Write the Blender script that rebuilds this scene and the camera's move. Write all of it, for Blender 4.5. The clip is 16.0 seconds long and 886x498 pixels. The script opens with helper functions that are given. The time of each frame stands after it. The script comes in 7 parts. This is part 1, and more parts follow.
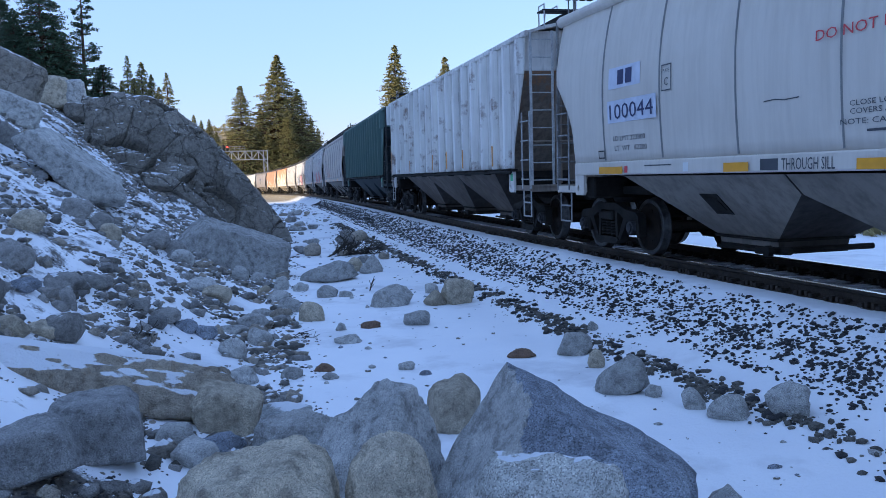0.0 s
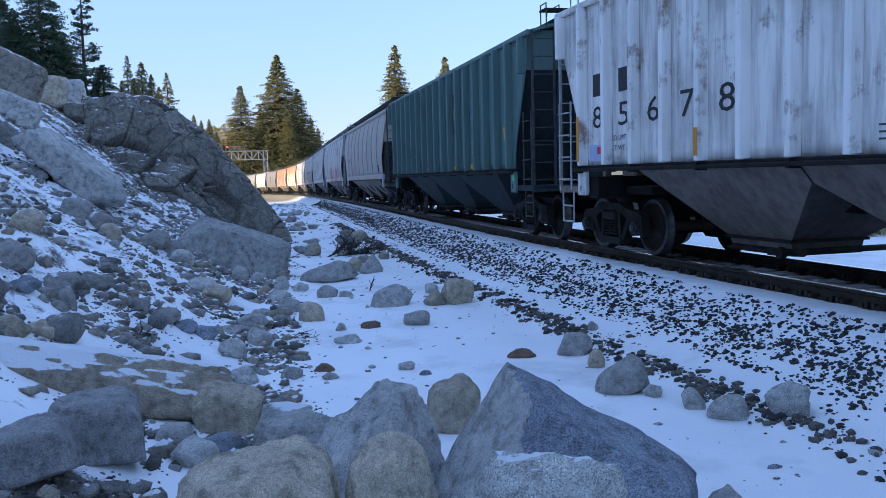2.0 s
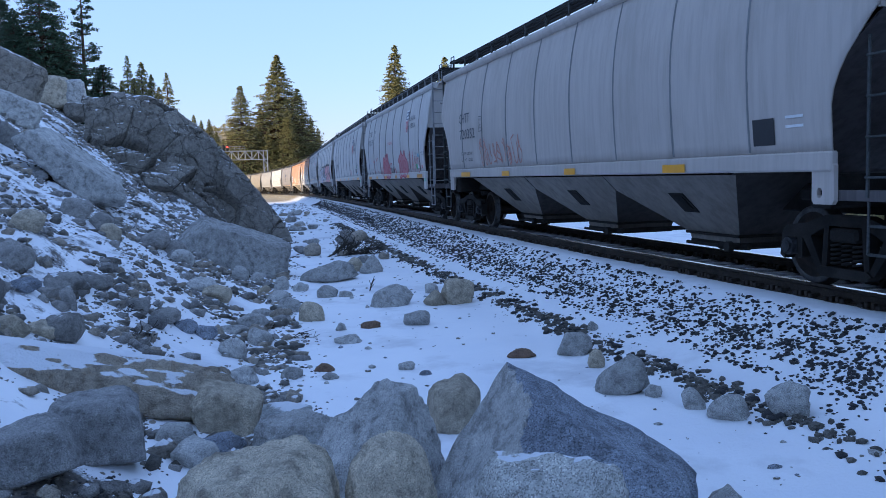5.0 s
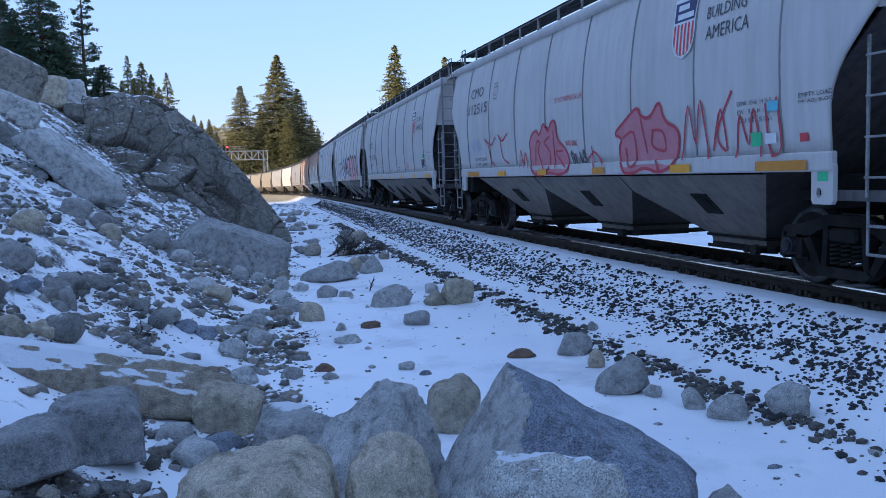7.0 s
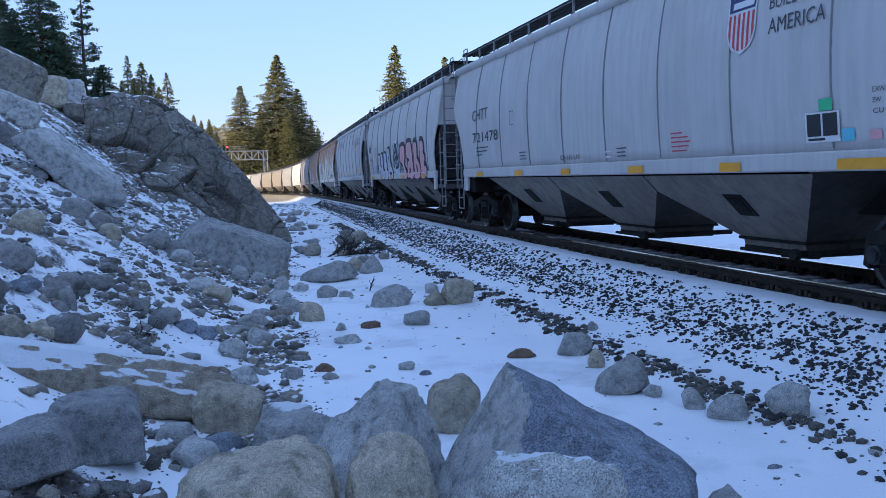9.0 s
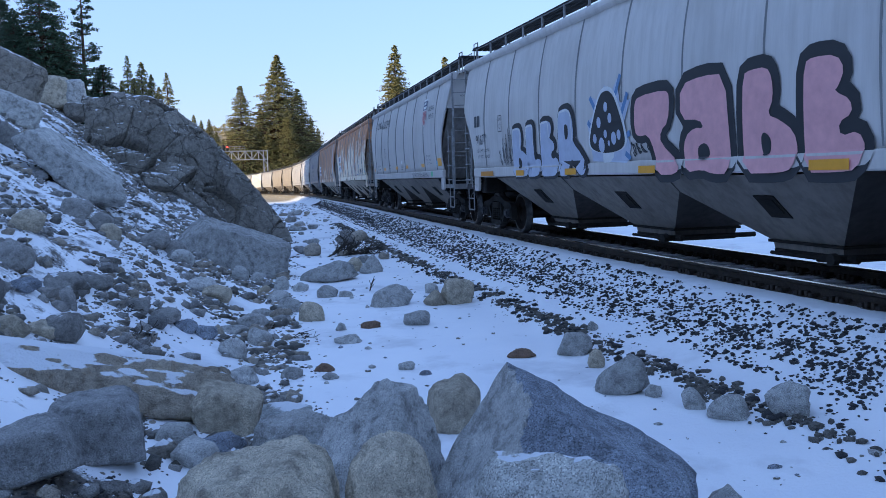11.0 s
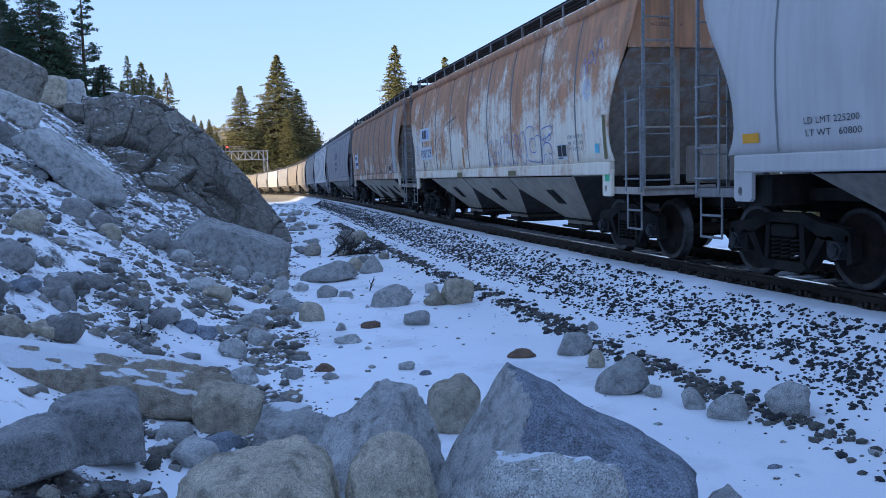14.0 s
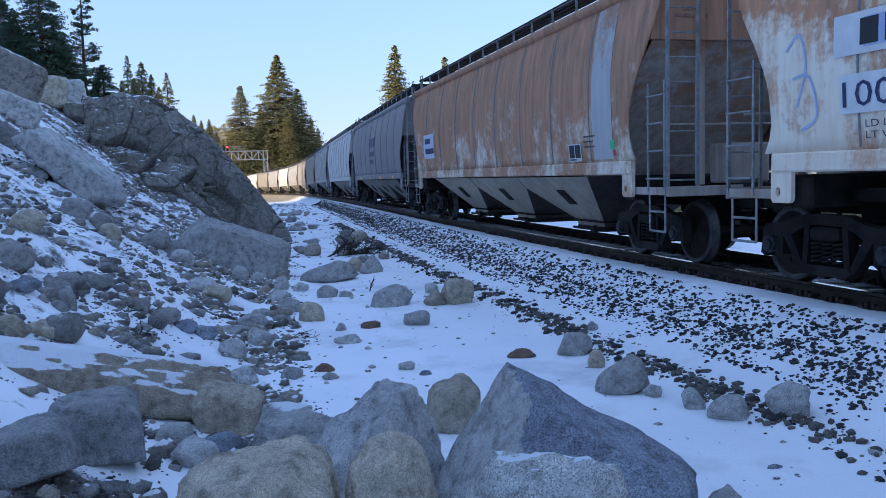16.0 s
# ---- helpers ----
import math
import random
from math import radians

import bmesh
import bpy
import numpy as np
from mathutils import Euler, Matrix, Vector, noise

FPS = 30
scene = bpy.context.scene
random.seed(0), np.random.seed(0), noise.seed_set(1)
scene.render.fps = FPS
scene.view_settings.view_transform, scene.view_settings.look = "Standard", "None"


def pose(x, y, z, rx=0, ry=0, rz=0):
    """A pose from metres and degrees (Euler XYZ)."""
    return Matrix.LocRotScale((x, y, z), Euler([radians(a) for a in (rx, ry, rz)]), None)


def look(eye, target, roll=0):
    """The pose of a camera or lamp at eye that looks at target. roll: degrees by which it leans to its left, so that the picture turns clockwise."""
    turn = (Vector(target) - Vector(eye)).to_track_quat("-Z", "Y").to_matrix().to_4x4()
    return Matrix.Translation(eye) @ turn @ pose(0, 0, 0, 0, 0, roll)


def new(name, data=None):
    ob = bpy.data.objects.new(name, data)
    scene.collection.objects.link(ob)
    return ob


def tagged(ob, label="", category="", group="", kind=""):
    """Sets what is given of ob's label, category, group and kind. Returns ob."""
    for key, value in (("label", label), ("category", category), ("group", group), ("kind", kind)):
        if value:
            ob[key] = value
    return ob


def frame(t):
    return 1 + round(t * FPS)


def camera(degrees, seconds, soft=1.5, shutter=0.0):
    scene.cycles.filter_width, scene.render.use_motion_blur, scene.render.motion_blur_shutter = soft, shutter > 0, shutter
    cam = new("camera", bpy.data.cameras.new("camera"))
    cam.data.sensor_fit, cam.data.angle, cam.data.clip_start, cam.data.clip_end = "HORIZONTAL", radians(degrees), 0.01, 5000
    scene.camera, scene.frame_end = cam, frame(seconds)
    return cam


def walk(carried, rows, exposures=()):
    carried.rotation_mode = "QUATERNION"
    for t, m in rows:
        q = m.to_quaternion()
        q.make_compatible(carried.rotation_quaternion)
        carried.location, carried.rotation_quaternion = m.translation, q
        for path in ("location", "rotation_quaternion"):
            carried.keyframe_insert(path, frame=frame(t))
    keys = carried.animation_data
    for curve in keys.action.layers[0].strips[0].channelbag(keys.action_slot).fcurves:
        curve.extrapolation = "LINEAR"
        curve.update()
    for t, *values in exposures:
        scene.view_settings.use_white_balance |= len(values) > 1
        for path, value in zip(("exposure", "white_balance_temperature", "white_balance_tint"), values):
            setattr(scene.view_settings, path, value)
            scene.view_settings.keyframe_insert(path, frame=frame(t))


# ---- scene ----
cam = camera(54.85, 16.0, 0.6)

# The camera stands still beside a curved railway line; the rail top beside it is z = 0.
EYE = (0.0, 0.0, 1.383)
STAND = Matrix.Translation(EYE) @ pose(0, 0, 0, 0, 0, -16.609) @ pose(0, 0, 0, 90 - 4.942) @ pose(0, 0, 0, 0, 0, -1.476)
walk(cam, [(0.0, STAND), (16.0, STAND)], exposures=[(0.0, 1.0), (16.0, 1.0)])

# ---- world and sun ----
SUN_AZ, SUN_EL = 192.0, 22.0      # bearing that the light comes from, degrees counter-clockwise from +x
world = bpy.data.worlds.new("sky")
scene.world = world
world.use_nodes = True
wn = world.node_tree.nodes
sky = wn.new("ShaderNodeTexSky")
sky.sky_type, sky.sun_disc = "NISHITA", False
sky.sun_elevation, sky.sun_rotation = radians(SUN_EL), radians(90 - SUN_AZ)
sky.altitude, sky.air_density, sky.dust_density, sky.ozone_density = 1800, 2.0, 0.0, 4.5
world.node_tree.links.new(sky.outputs[0], wn["Background"].inputs[0])
wn["Background"].inputs[1].default_value = 0.04
# even blue fill added over the whole sky, lifts the zenith and shaded ground
sky_fill = wn.new("ShaderNodeBackground")
sky_fill.inputs[0].default_value, sky_fill.inputs[1].default_value = (0.345, 0.56, 1.15, 1), 0.41
both_skies = wn.new("ShaderNodeAddShader")
world.node_tree.links.new(wn["Background"].outputs[0], both_skies.inputs[0])
world.node_tree.links.new(sky_fill.outputs[0], both_skies.inputs[1])
world.node_tree.links.new(both_skies.outputs[0], wn["World Output"].inputs[0])
sun_data = bpy.data.lights.new("sun", "SUN")
sun_data.energy, sun_data.angle, sun_data.color = 3.4, radians(0.5), (1.0, 0.84, 0.62)
sun = new("sun", sun_data)
sun.matrix_world = look((0, 0, 0), (-math.cos(radians(SUN_AZ)) * math.cos(radians(SUN_EL)), -math.sin(radians(SUN_AZ)) * math.cos(radians(SUN_EL)), -math.sin(radians(SUN_EL))))

# ---- the line of the track ----
# s runs along the track away from the camera, w across it (negative on the camera's side).
STEP = 0.5
S_GRID = np.arange(-220, 420, STEP)
BEND = np.interp(S_GRID, [0, 25, 50, 75, 100, 160, 260, 330], [-0.00357, -0.00176, 0.00033, -0.00078, 0.00143, 0.00138, 0.0014, 0.0])
BEND[S_GRID < -20] = 0
HEAD = np.concatenate([[0], np.cumsum((BEND[1:] + BEND[:-1]) * STEP / 2)])
ZERO = int(220 / STEP)
HEAD -= HEAD[ZERO]
MID = (HEAD[1:] + HEAD[:-1]) / 2
T_X = np.concatenate([[0], np.cumsum(-np.sin(MID) * STEP)])
T_Y = np.concatenate([[0], np.cumsum(np.cos(MID) * STEP)])
T_X += 7.739 - T_X[ZERO]
T_Y -= T_Y[ZERO]
DROP = np.clip(S_GRID - 15, 0, None)
T_Z = -0.000182 * np.where(DROP < 60, DROP ** 2 / 2, 1800 + 60 * (DROP - 60))


def on_track(s, w=0.0, z=0.0):
    """Place at s along the track, w across it and z over the rail top, and the heading there."""
    h = float(np.interp(s, S_GRID, HEAD))
    return Vector((float(np.interp(s, S_GRID, T_X)) + math.cos(h) * w, float(np.interp(s, S_GRID, T_Y)) + math.sin(h) * w, float(np.interp(s, S_GRID, T_Z)) + z)), h


def across(x, y):
    """s and w of a place (arrays)."""
    s = np.interp(y, T_Y, S_GRID)
    h = np.interp(s, S_GRID, HEAD)
    w = (x - np.interp(y, T_Y, T_X)) * np.cos(h)
    return s + (x - np.interp(y, T_Y, T_X)) * np.sin(h) * 0.98, w


def smooth(a, b, v):
    t = np.clip((v - a) / (b - a), 0, 1)
    return t * t * (3 - 2 * t)


def waves(x, y, scale, seed):
    """Cheap smooth noise, about -1 to 1 (arrays)."""
    rng = np.random.RandomState(seed)
    total = np.zeros_like(x)
    for _ in range(7):
        a, p, f = rng.uniform(0, 6.28), rng.uniform(0, 6.28), rng.uniform(0.6, 1.7) / scale
        total = total + np.sin((x * math.cos(a) + y * math.sin(a)) * f * 6.28 + p)
    return total / 3.5


def ground_z(x, y):
    """Height of the ground (arrays)."""
    x, y = np.asarray(x, float), np.asarray(y, float)
    s, w = across(x, y)
    base = np.interp(s, S_GRID, T_Z)
    bed = np.interp(w, [-40, -6, -4.4, -3.3, -2.95, -2.7, -1.75, -1.35, -0.86, -0.78, 0.78, 0.86, 1.4, 2.6, 6, 9.5, 12, 40, 400], [-0.85, -0.9, -0.88, -0.86, -0.78, -0.76, -0.41, -0.170, -0.165, -0.205, -0.205, -0.165, -0.19, -0.5, -0.55, -0.5, 0.0, 0.5, 3])
    toe = np.interp(y, [-60, 0, 5, 9, 12, 31, 44, 62, 90, 120, 200, 330], [-8.2, -8.2, -7.9, -7.4, -7.15, -6.2, -6.0, -11, -14, -20, -28, -40])
    u = np.clip(toe - w, 0, None)
    hill = np.interp(u, [0, 0.8, 4, 9, 22, 34, 200], [0, 0.28, 2.1, 5.6, 15.5, 24.0, 25.0])
    # Past y = 48 the hill out of view is raised to shade the track.
    hill = hill * (1 + 0.9 * smooth(48, 64, y)) * (1 - 0.85 * smooth(80, 101, y))
    rough = 0.10 * waves(x, y, 3.0, 1) + 0.05 * waves(x, y, 1.1, 2)
    pile = 0.65 * np.exp(-((x - 1.1) / 1.1) ** 2 - ((y - 3.3) / 1.5) ** 2)
    knoll = 25.0 * np.exp(-((x - 6) / 45) ** 2 - ((y - 345) / 50) ** 2)
    far = smooth(60, 400, np.hypot(x, y))
    return base + bed + hill + pile + knoll + rough * np.clip(u, 0, 3) / 2.0 + 0.018 * waves(x, y, 1.6, 3) * (np.abs(w) > 3.2) + far * (2.0 + 2.0 * waves(x, y, 120, 4)) * (np.abs(w) > 20)


# ---- materials ----
def node_mat(name):
    m = bpy.data.materials.new(name)
    m.use_nodes = True
    return m, m.node_tree.nodes, m.node_tree.links, m.node_tree.nodes["Principled BSDF"]


def noise_node(n, l, vec, scale, detail=4, rough=0.6):
    t = n.new("ShaderNodeTexNoise")
    t.inputs["Scale"].default_value, t.inputs["Detail"].default_value, t.inputs["Roughness"].default_value = scale, detail, rough
    l.new(vec, t.inputs["Vector"])
    return t.outputs["Fac"]


def ramp_node(n, l, fac, stops):
    r = n.new("ShaderNodeValToRGB")
    while len(r.color_ramp.elements) < len(stops):
        r.color_ramp.elements.new(0.5)
    for e, (p, c) in zip(r.color_ramp.elements, stops):
        e.position, e.color = p, (*c, 1) if len(c) == 3 else c
    l.new(fac, r.inputs[0])
    return r.outputs[0]


def mix_node(n, l, fac, a, b):
    m = n.new("ShaderNodeMix")
    m.data_type = "RGBA"
    for sock, v in ((m.inputs[0], fac), (m.inputs[6], a), (m.inputs[7], b)):
        if isinstance(v, (int, float)):
            sock.default_value = v
        elif isinstance(v, tuple):
            sock.default_value = (*v, 1)
        else:
            l.new(v, sock)
    return m.outputs[2]


def math_node(n, l, op, a, b=0.5, clamp=False):
    m = n.new("ShaderNodeMath")
    m.operation, m.use_clamp = op, clamp
    for sock, v in zip(m.inputs, (a, b)):
        if isinstance(v, (int, float)):
            sock.default_value = v
        else:
            l.new(v, sock)
    return m.outputs[0]


def bump_node(n, l, height, strength, dist=0.02):
    b = n.new("ShaderNodeBump")
    b.inputs["Strength"].default_value, b.inputs["Distance"].default_value = strength, dist
    l.new(height, b.inputs["Height"])
    return b.outputs[0]


def grained(name, c1, c2, scale=3.0, rough=0.8, metal=0.0, bump=0.3, fine=40.0, c3=None, dist=0.01, vary=0.0):
    """Two-scale noisy surface: broad blotches between c1 and c2, fine grain, optional stains c3."""
    m, n, l, p = node_mat(name)
    co = n.new("ShaderNodeTexCoord").outputs["Object"]
    broad, grain = noise_node(n, l, co, scale, 5), noise_node(n, l, co, fine, 3)
    col = ramp_node(n, l, broad, [(0.35, c1), (0.65, c2)])
    if c3:
        stain = ramp_node(n, l, noise_node(n, l, co, scale * 2.3, 6, 0.7), [(0.56, (0, 0, 0)), (0.68, (1, 1, 1))])
        col = mix_node(n, l, stain, col, c3)
    g = ramp_node(n, l, grain, [(0.3, (0.7, 0.7, 0.7)), (0.7, (1.0, 1.0, 1.0))])
    mul = n.new("ShaderNodeMix")
    mul.data_type, mul.blend_type = "RGBA", "MULTIPLY"
    mul.inputs[0].default_value = 1.0
    l.new(col, mul.inputs[6])
    l.new(g, mul.inputs[7])
    out = mul.outputs[2]
    if vary:
        info = n.new("ShaderNodeObjectInfo").outputs["Random"]
        hsv = n.new("ShaderNodeHueSaturation")
        l.new(math_node(n, l, "MULTIPLY_ADD", info, vary), hsv.inputs["Value"])
        hsv.inputs["Value"].links[0].from_node.inputs[2].default_value = 1 - vary / 2
        l.new(out, hsv.inputs["Color"])
        out = hsv.outputs[0]
    l.new(out, p.inputs["Base Color"])
    p.inputs["Roughness"].default_value, p.inputs["Metallic"].default_value = rough, metal
    p.inputs["Specular IOR Level"].default_value = 0.5 if rough < 0.5 else 0.2
    h = math_node(n, l, "ADD", broad, grain)
    l.new(bump_node(n, l, h, bump, dist), p.inputs["Normal"])
    return m


def plain(name, c, rough=0.6, metal=0.0):
    m, n, l, p = node_mat(name)
    co = n.new("ShaderNodeTexCoord").outputs["Object"]
    f = noise_node(n, l, co, 6.0, 4)
    l.new(mix_node(n, l, f, tuple(v * 0.75 for v in c), tuple(min(1, v * 1.2) for v in c)), p.inputs["Base Color"])
    p.inputs["Roughness"].default_value, p.inputs["Metallic"].default_value = rough, metal
    return m


def car_paint(name, base, dirt, rust=0.0, streak=0.35, rough=0.45, rust_col=(0.33, 0.165, 0.085), spots=0.0):
    """Weathered car paint: vertical dirt streaks, blotches, rust that starts under the eaves and runs down."""
    m, n, l, p = node_mat(name)
    co = n.new("ShaderNodeTexCoord").outputs["Object"]
    mp = n.new("ShaderNodeMapping")
    mp.inputs["Scale"].default_value = (3.2, 3.2, 0.28)
    l.new(co, mp.inputs["Vector"])
    run = noise_node(n, l, mp.outputs[0], 2.2, 6, 0.65)
    broad = noise_node(n, l, co, 0.55, 5)
    fine = noise_node(n, l, co, 9.0, 6, 0.7)
    col = mix_node(n, l, math_node(n, l, "MULTIPLY", ramp_node(n, l, run, [(0.42, (0, 0, 0)), (0.75, (1, 1, 1))]), streak), base, dirt)
    col = mix_node(n, l, math_node(n, l, "MULTIPLY", ramp_node(n, l, broad, [(0.45, (0, 0, 0)), (0.7, (1, 1, 1))]), streak * 0.8), col, dirt)
    if rust:
        sep = n.new("ShaderNodeSeparateXYZ")
        l.new(co, sep.inputs[0])
        high = math_node(n, l, "MULTIPLY_ADD", sep.outputs[2], 0.085)
        high.node.inputs[2].default_value = -0.20
        patchy = noise_node(n, l, co, 1.25, 8, 0.62)
        a = math_node(n, l, "ADD", math_node(n, l, "MULTIPLY", broad, 0.45), math_node(n, l, "MULTIPLY", run, 0.25))
        a = math_node(n, l, "ADD", a, math_node(n, l, "MULTIPLY", patchy, 0.55))
        a = math_node(n, l, "ADD", a, math_node(n, l, "MULTIPLY", fine, 0.28))
        a = math_node(n, l, "ADD", a, high)
        k = ramp_node(n, l, a, [(0.86 - 0.34 * rust, (0, 0, 0)), (0.98 - 0.34 * rust, (1, 1, 1))])
        rc = ramp_node(n, l, run, [(0.3, tuple(v * 0.6 for v in rust_col)), (0.7, tuple(v * 1.6 for v in rust_col))])
        col = mix_node(n, l, math_node(n, l, "MULTIPLY", k, 0.88), col, rc)
    if spots:
        mid = noise_node(n, l, co, 1.7, 7, 0.7)
        k = ramp_node(n, l, math_node(n, l, "MULTIPLY_ADD", run, 0.35), [(0.0, (0, 0, 0)), (1.0, (1, 1, 1))])
        k.node.inputs[0].links[0].from_node.inputs[2].default_value = 0.0
        k = math_node(n, l, "ADD", mid, k)
        k = ramp_node(n, l, k, [(0.80 - 0.1 * spots, (0, 0, 0)), (0.92 - 0.1 * spots, (1, 1, 1))])
        col = mix_node(n, l, math_node(n, l, "MULTIPLY", k, 0.8), col, rust_col)
    l.new(col, p.inputs["Base Color"])
    p.inputs["Roughness"].default_value = rough + 0.12
    p.inputs["Specular IOR Level"].default_value = 0.22
    l.new(bump_node(n, l, math_node(n, l, "ADD", fine, broad), 0.12, 0.01), p.inputs["Normal"])
    return m


def ground_mat():
    """Old thin snow over grit: patches of earth where it is steep, blown or thawed, more of them on the scree."""
    m, n, l, p = node_mat("snow_over_grit")
    geo = n.new("ShaderNodeNewGeometry")
    pos = geo.outputs["Position"]
    att = n.new("ShaderNodeAttribute")
    att.attribute_name = "bare"
    big, mid, fine = noise_node(n, l, pos, 0.55, 4), noise_node(n, l, pos, 2.6, 6, 0.65), noise_node(n, l, pos, 30, 4)
    k = math_node(n, l, "ADD", math_node(n, l, "MULTIPLY", mid, 0.75), math_node(n, l, "MULTIPLY", fine, 0.25))
    k = math_node(n, l, "ADD", k, math_node(n, l, "MULTIPLY", att.outputs["Fac"], 0.5))
    k = ramp_node(n, l, k, [(0.70, (0, 0, 0)), (0.80, (1, 1, 1))])
    snow = ramp_node(n, l, big, [(0.3, (0.82, 0.84, 0.87)), (0.7, (0.91, 0.915, 0.92))])
    icy = ramp_node(n, l, noise_node(n, l, pos, 0.9, 5), [(0.54, (0, 0, 0)), (0.70, (1, 1, 1))])
    snow = mix_node(n, l, math_node(n, l, "MULTIPLY", icy, 0.5), snow, (0.46, 0.455, 0.47))
    earth = ramp_node(n, l, fine, [(0.3, (0.035, 0.03, 0.026)), (0.7, (0.16, 0.14, 0.12))])
    sunny = n.new("ShaderNodeAttribute")
    sunny.attribute_name = "grass"
    grass = ramp_node(n, l, mid, [(0.3, (0.15, 0.115, 0.06)), (0.7, (0.34, 0.265, 0.135))])
    col = mix_node(n, l, k, snow, earth)
    col = mix_node(n, l, math_node(n, l, "MULTIPLY", sunny.outputs["Fac"], ramp_node(n, l, mid, [(0.30, (0, 0, 0)), (0.42, (1, 1, 1))])), col, grass)
    l.new(col, p.inputs["Base Color"])
    p.inputs["Roughness"].default_value = 0.65
    l.new(bump_node(n, l, math_node(n, l, "ADD", math_node(n, l, "MULTIPLY", mid, 0.7), math_node(n, l, "MULTIPLY", fine, 0.3)), 0.5, 0.05), p.inputs["Normal"])
    return m


def rock_mat(name, c1, c2, lichen=(0.10, 0.09, 0.08), snow=0.0, speck=0.3, crack=0.9, crack_mix=0.12):
    """Granite: blotches, dark and pale mineral specks, iron stains and dark lichen; a dusting of snow on flat tops."""
    m, n, l, p = node_mat(name)
    co = n.new("ShaderNodeTexCoord").outputs["Object"]
    broad, mid, grain = noise_node(n, l, co, 1.3, 6, 0.6), noise_node(n, l, co, 7.0, 6, 0.7), noise_node(n, l, co, 70, 2, 0.5)
    col = ramp_node(n, l, broad, [(0.3, c1), (0.7, c2)])
    col = mix_node(n, l, math_node(n, l, "MULTIPLY", ramp_node(n, l, mid, [(0.54, (0, 0, 0)), (0.63, (1, 1, 1))]), 0.5), col, lichen)
    blot = ramp_node(n, l, noise_node(n, l, co, 8.0, 9, 0.68), [(0.34, (0.50, 0.49, 0.48)), (0.48, (0.95, 0.95, 0.95)), (0.66, (1.28, 1.27, 1.25))])
    mb = n.new("ShaderNodeMix")
    mb.data_type, mb.blend_type = "RGBA", "MULTIPLY"
    mb.inputs[0].default_value = 0.9
    l.new(col, mb.inputs[6])
    l.new(blot, mb.inputs[7])
    col = mb.outputs[2]
    v = n.new("ShaderNodeTexVoronoi")
    v.inputs["Scale"].default_value = 170
    l.new(co, v.inputs["Vector"])
    sp = ramp_node(n, l, v.outputs["Color"], [(0.22, (0.22, 0.22, 0.23)), (0.42, (0.97, 0.97, 0.97)), (0.75, (1.08, 1.08, 1.08)), (0.9, (1.75, 1.75, 1.75))])
    mul = n.new("ShaderNodeMix")
    mul.data_type, mul.blend_type = "RGBA", "MULTIPLY"
    mul.inputs[0].default_value = min(1.0, speck * 1.6)
    l.new(col, mul.inputs[6])
    l.new(sp, mul.inputs[7])
    col = mul.outputs[2]
    # hairline joints
    warp = n.new("ShaderNodeVectorMath")
    warp.operation = "MULTIPLY_ADD"
    tint = n.new("ShaderNodeTexNoise")
    tint.inputs["Scale"].default_value, tint.inputs["Detail"].default_value = 2.2, 6
    l.new(co, tint.inputs["Vector"])
    l.new(tint.outputs["Color"], warp.inputs[0])
    warp.inputs[1].default_value = (0.5, 0.5, 0.5)
    l.new(co, warp.inputs[2])
    joint = n.new("ShaderNodeTexVoronoi")
    joint.feature = "DISTANCE_TO_EDGE"
    joint.inputs["Scale"].default_value = crack
    l.new(warp.outputs[0], joint.inputs["Vector"])
    line = ramp_node(n, l, joint.outputs["Distance"], [(0.0, (0, 0, 0)), (0.018, (1, 1, 1))])
    col = mix_node(n, l, line, mix_node(n, l, crack_mix, col, (0.05, 0.045, 0.04)), col)
    info = n.new("ShaderNodeObjectInfo").outputs["Random"]
    hsv = n.new("ShaderNodeHueSaturation")
    val = math_node(n, l, "MULTIPLY_ADD", info, 0.4)
    val.node.inputs[2].default_value = 0.8
    l.new(val, hsv.inputs["Value"])
    l.new(col, hsv.inputs["Color"])
    col = hsv.outputs[0]
    if snow:
        sep = n.new("ShaderNodeSeparateXYZ")
        l.new(n.new("ShaderNodeNewGeometry").outputs["Normal"], sep.inputs[0])
        k = math_node(n, l, "ADD", sep.outputs[2], math_node(n, l, "MULTIPLY", math_node(n, l, "SUBTRACT", noise_node(n, l, co, 3.0, 5), 0.5), 1.1))
        k = ramp_node(n, l, k, [(1.02 - 0.35 * snow, (0, 0, 0)), (1.08 - 0.35 * snow, (1, 1, 1))])
        col = mix_node(n, l, k, col, (0.8, 0.82, 0.85))
    l.new(col, p.inputs["Base Color"])
    p.inputs["Roughness"].default_value = 0.85
    relief = math_node(n, l, "ADD", mid, math_node(n, l, "MULTIPLY", grain, 0.4))
    relief = math_node(n, l, "ADD", relief, math_node(n, l, "MULTIPLY", noise_node(n, l, co, 24, 6, 0.7), 0.5))
    relief = math_node(n, l, "ADD", relief, math_node(n, l, "MULTIPLY", line, 0.35 * crack_mix))
    l.new(bump_node(n, l, relief, 1.0, 0.04), p.inputs["Normal"])
    return m


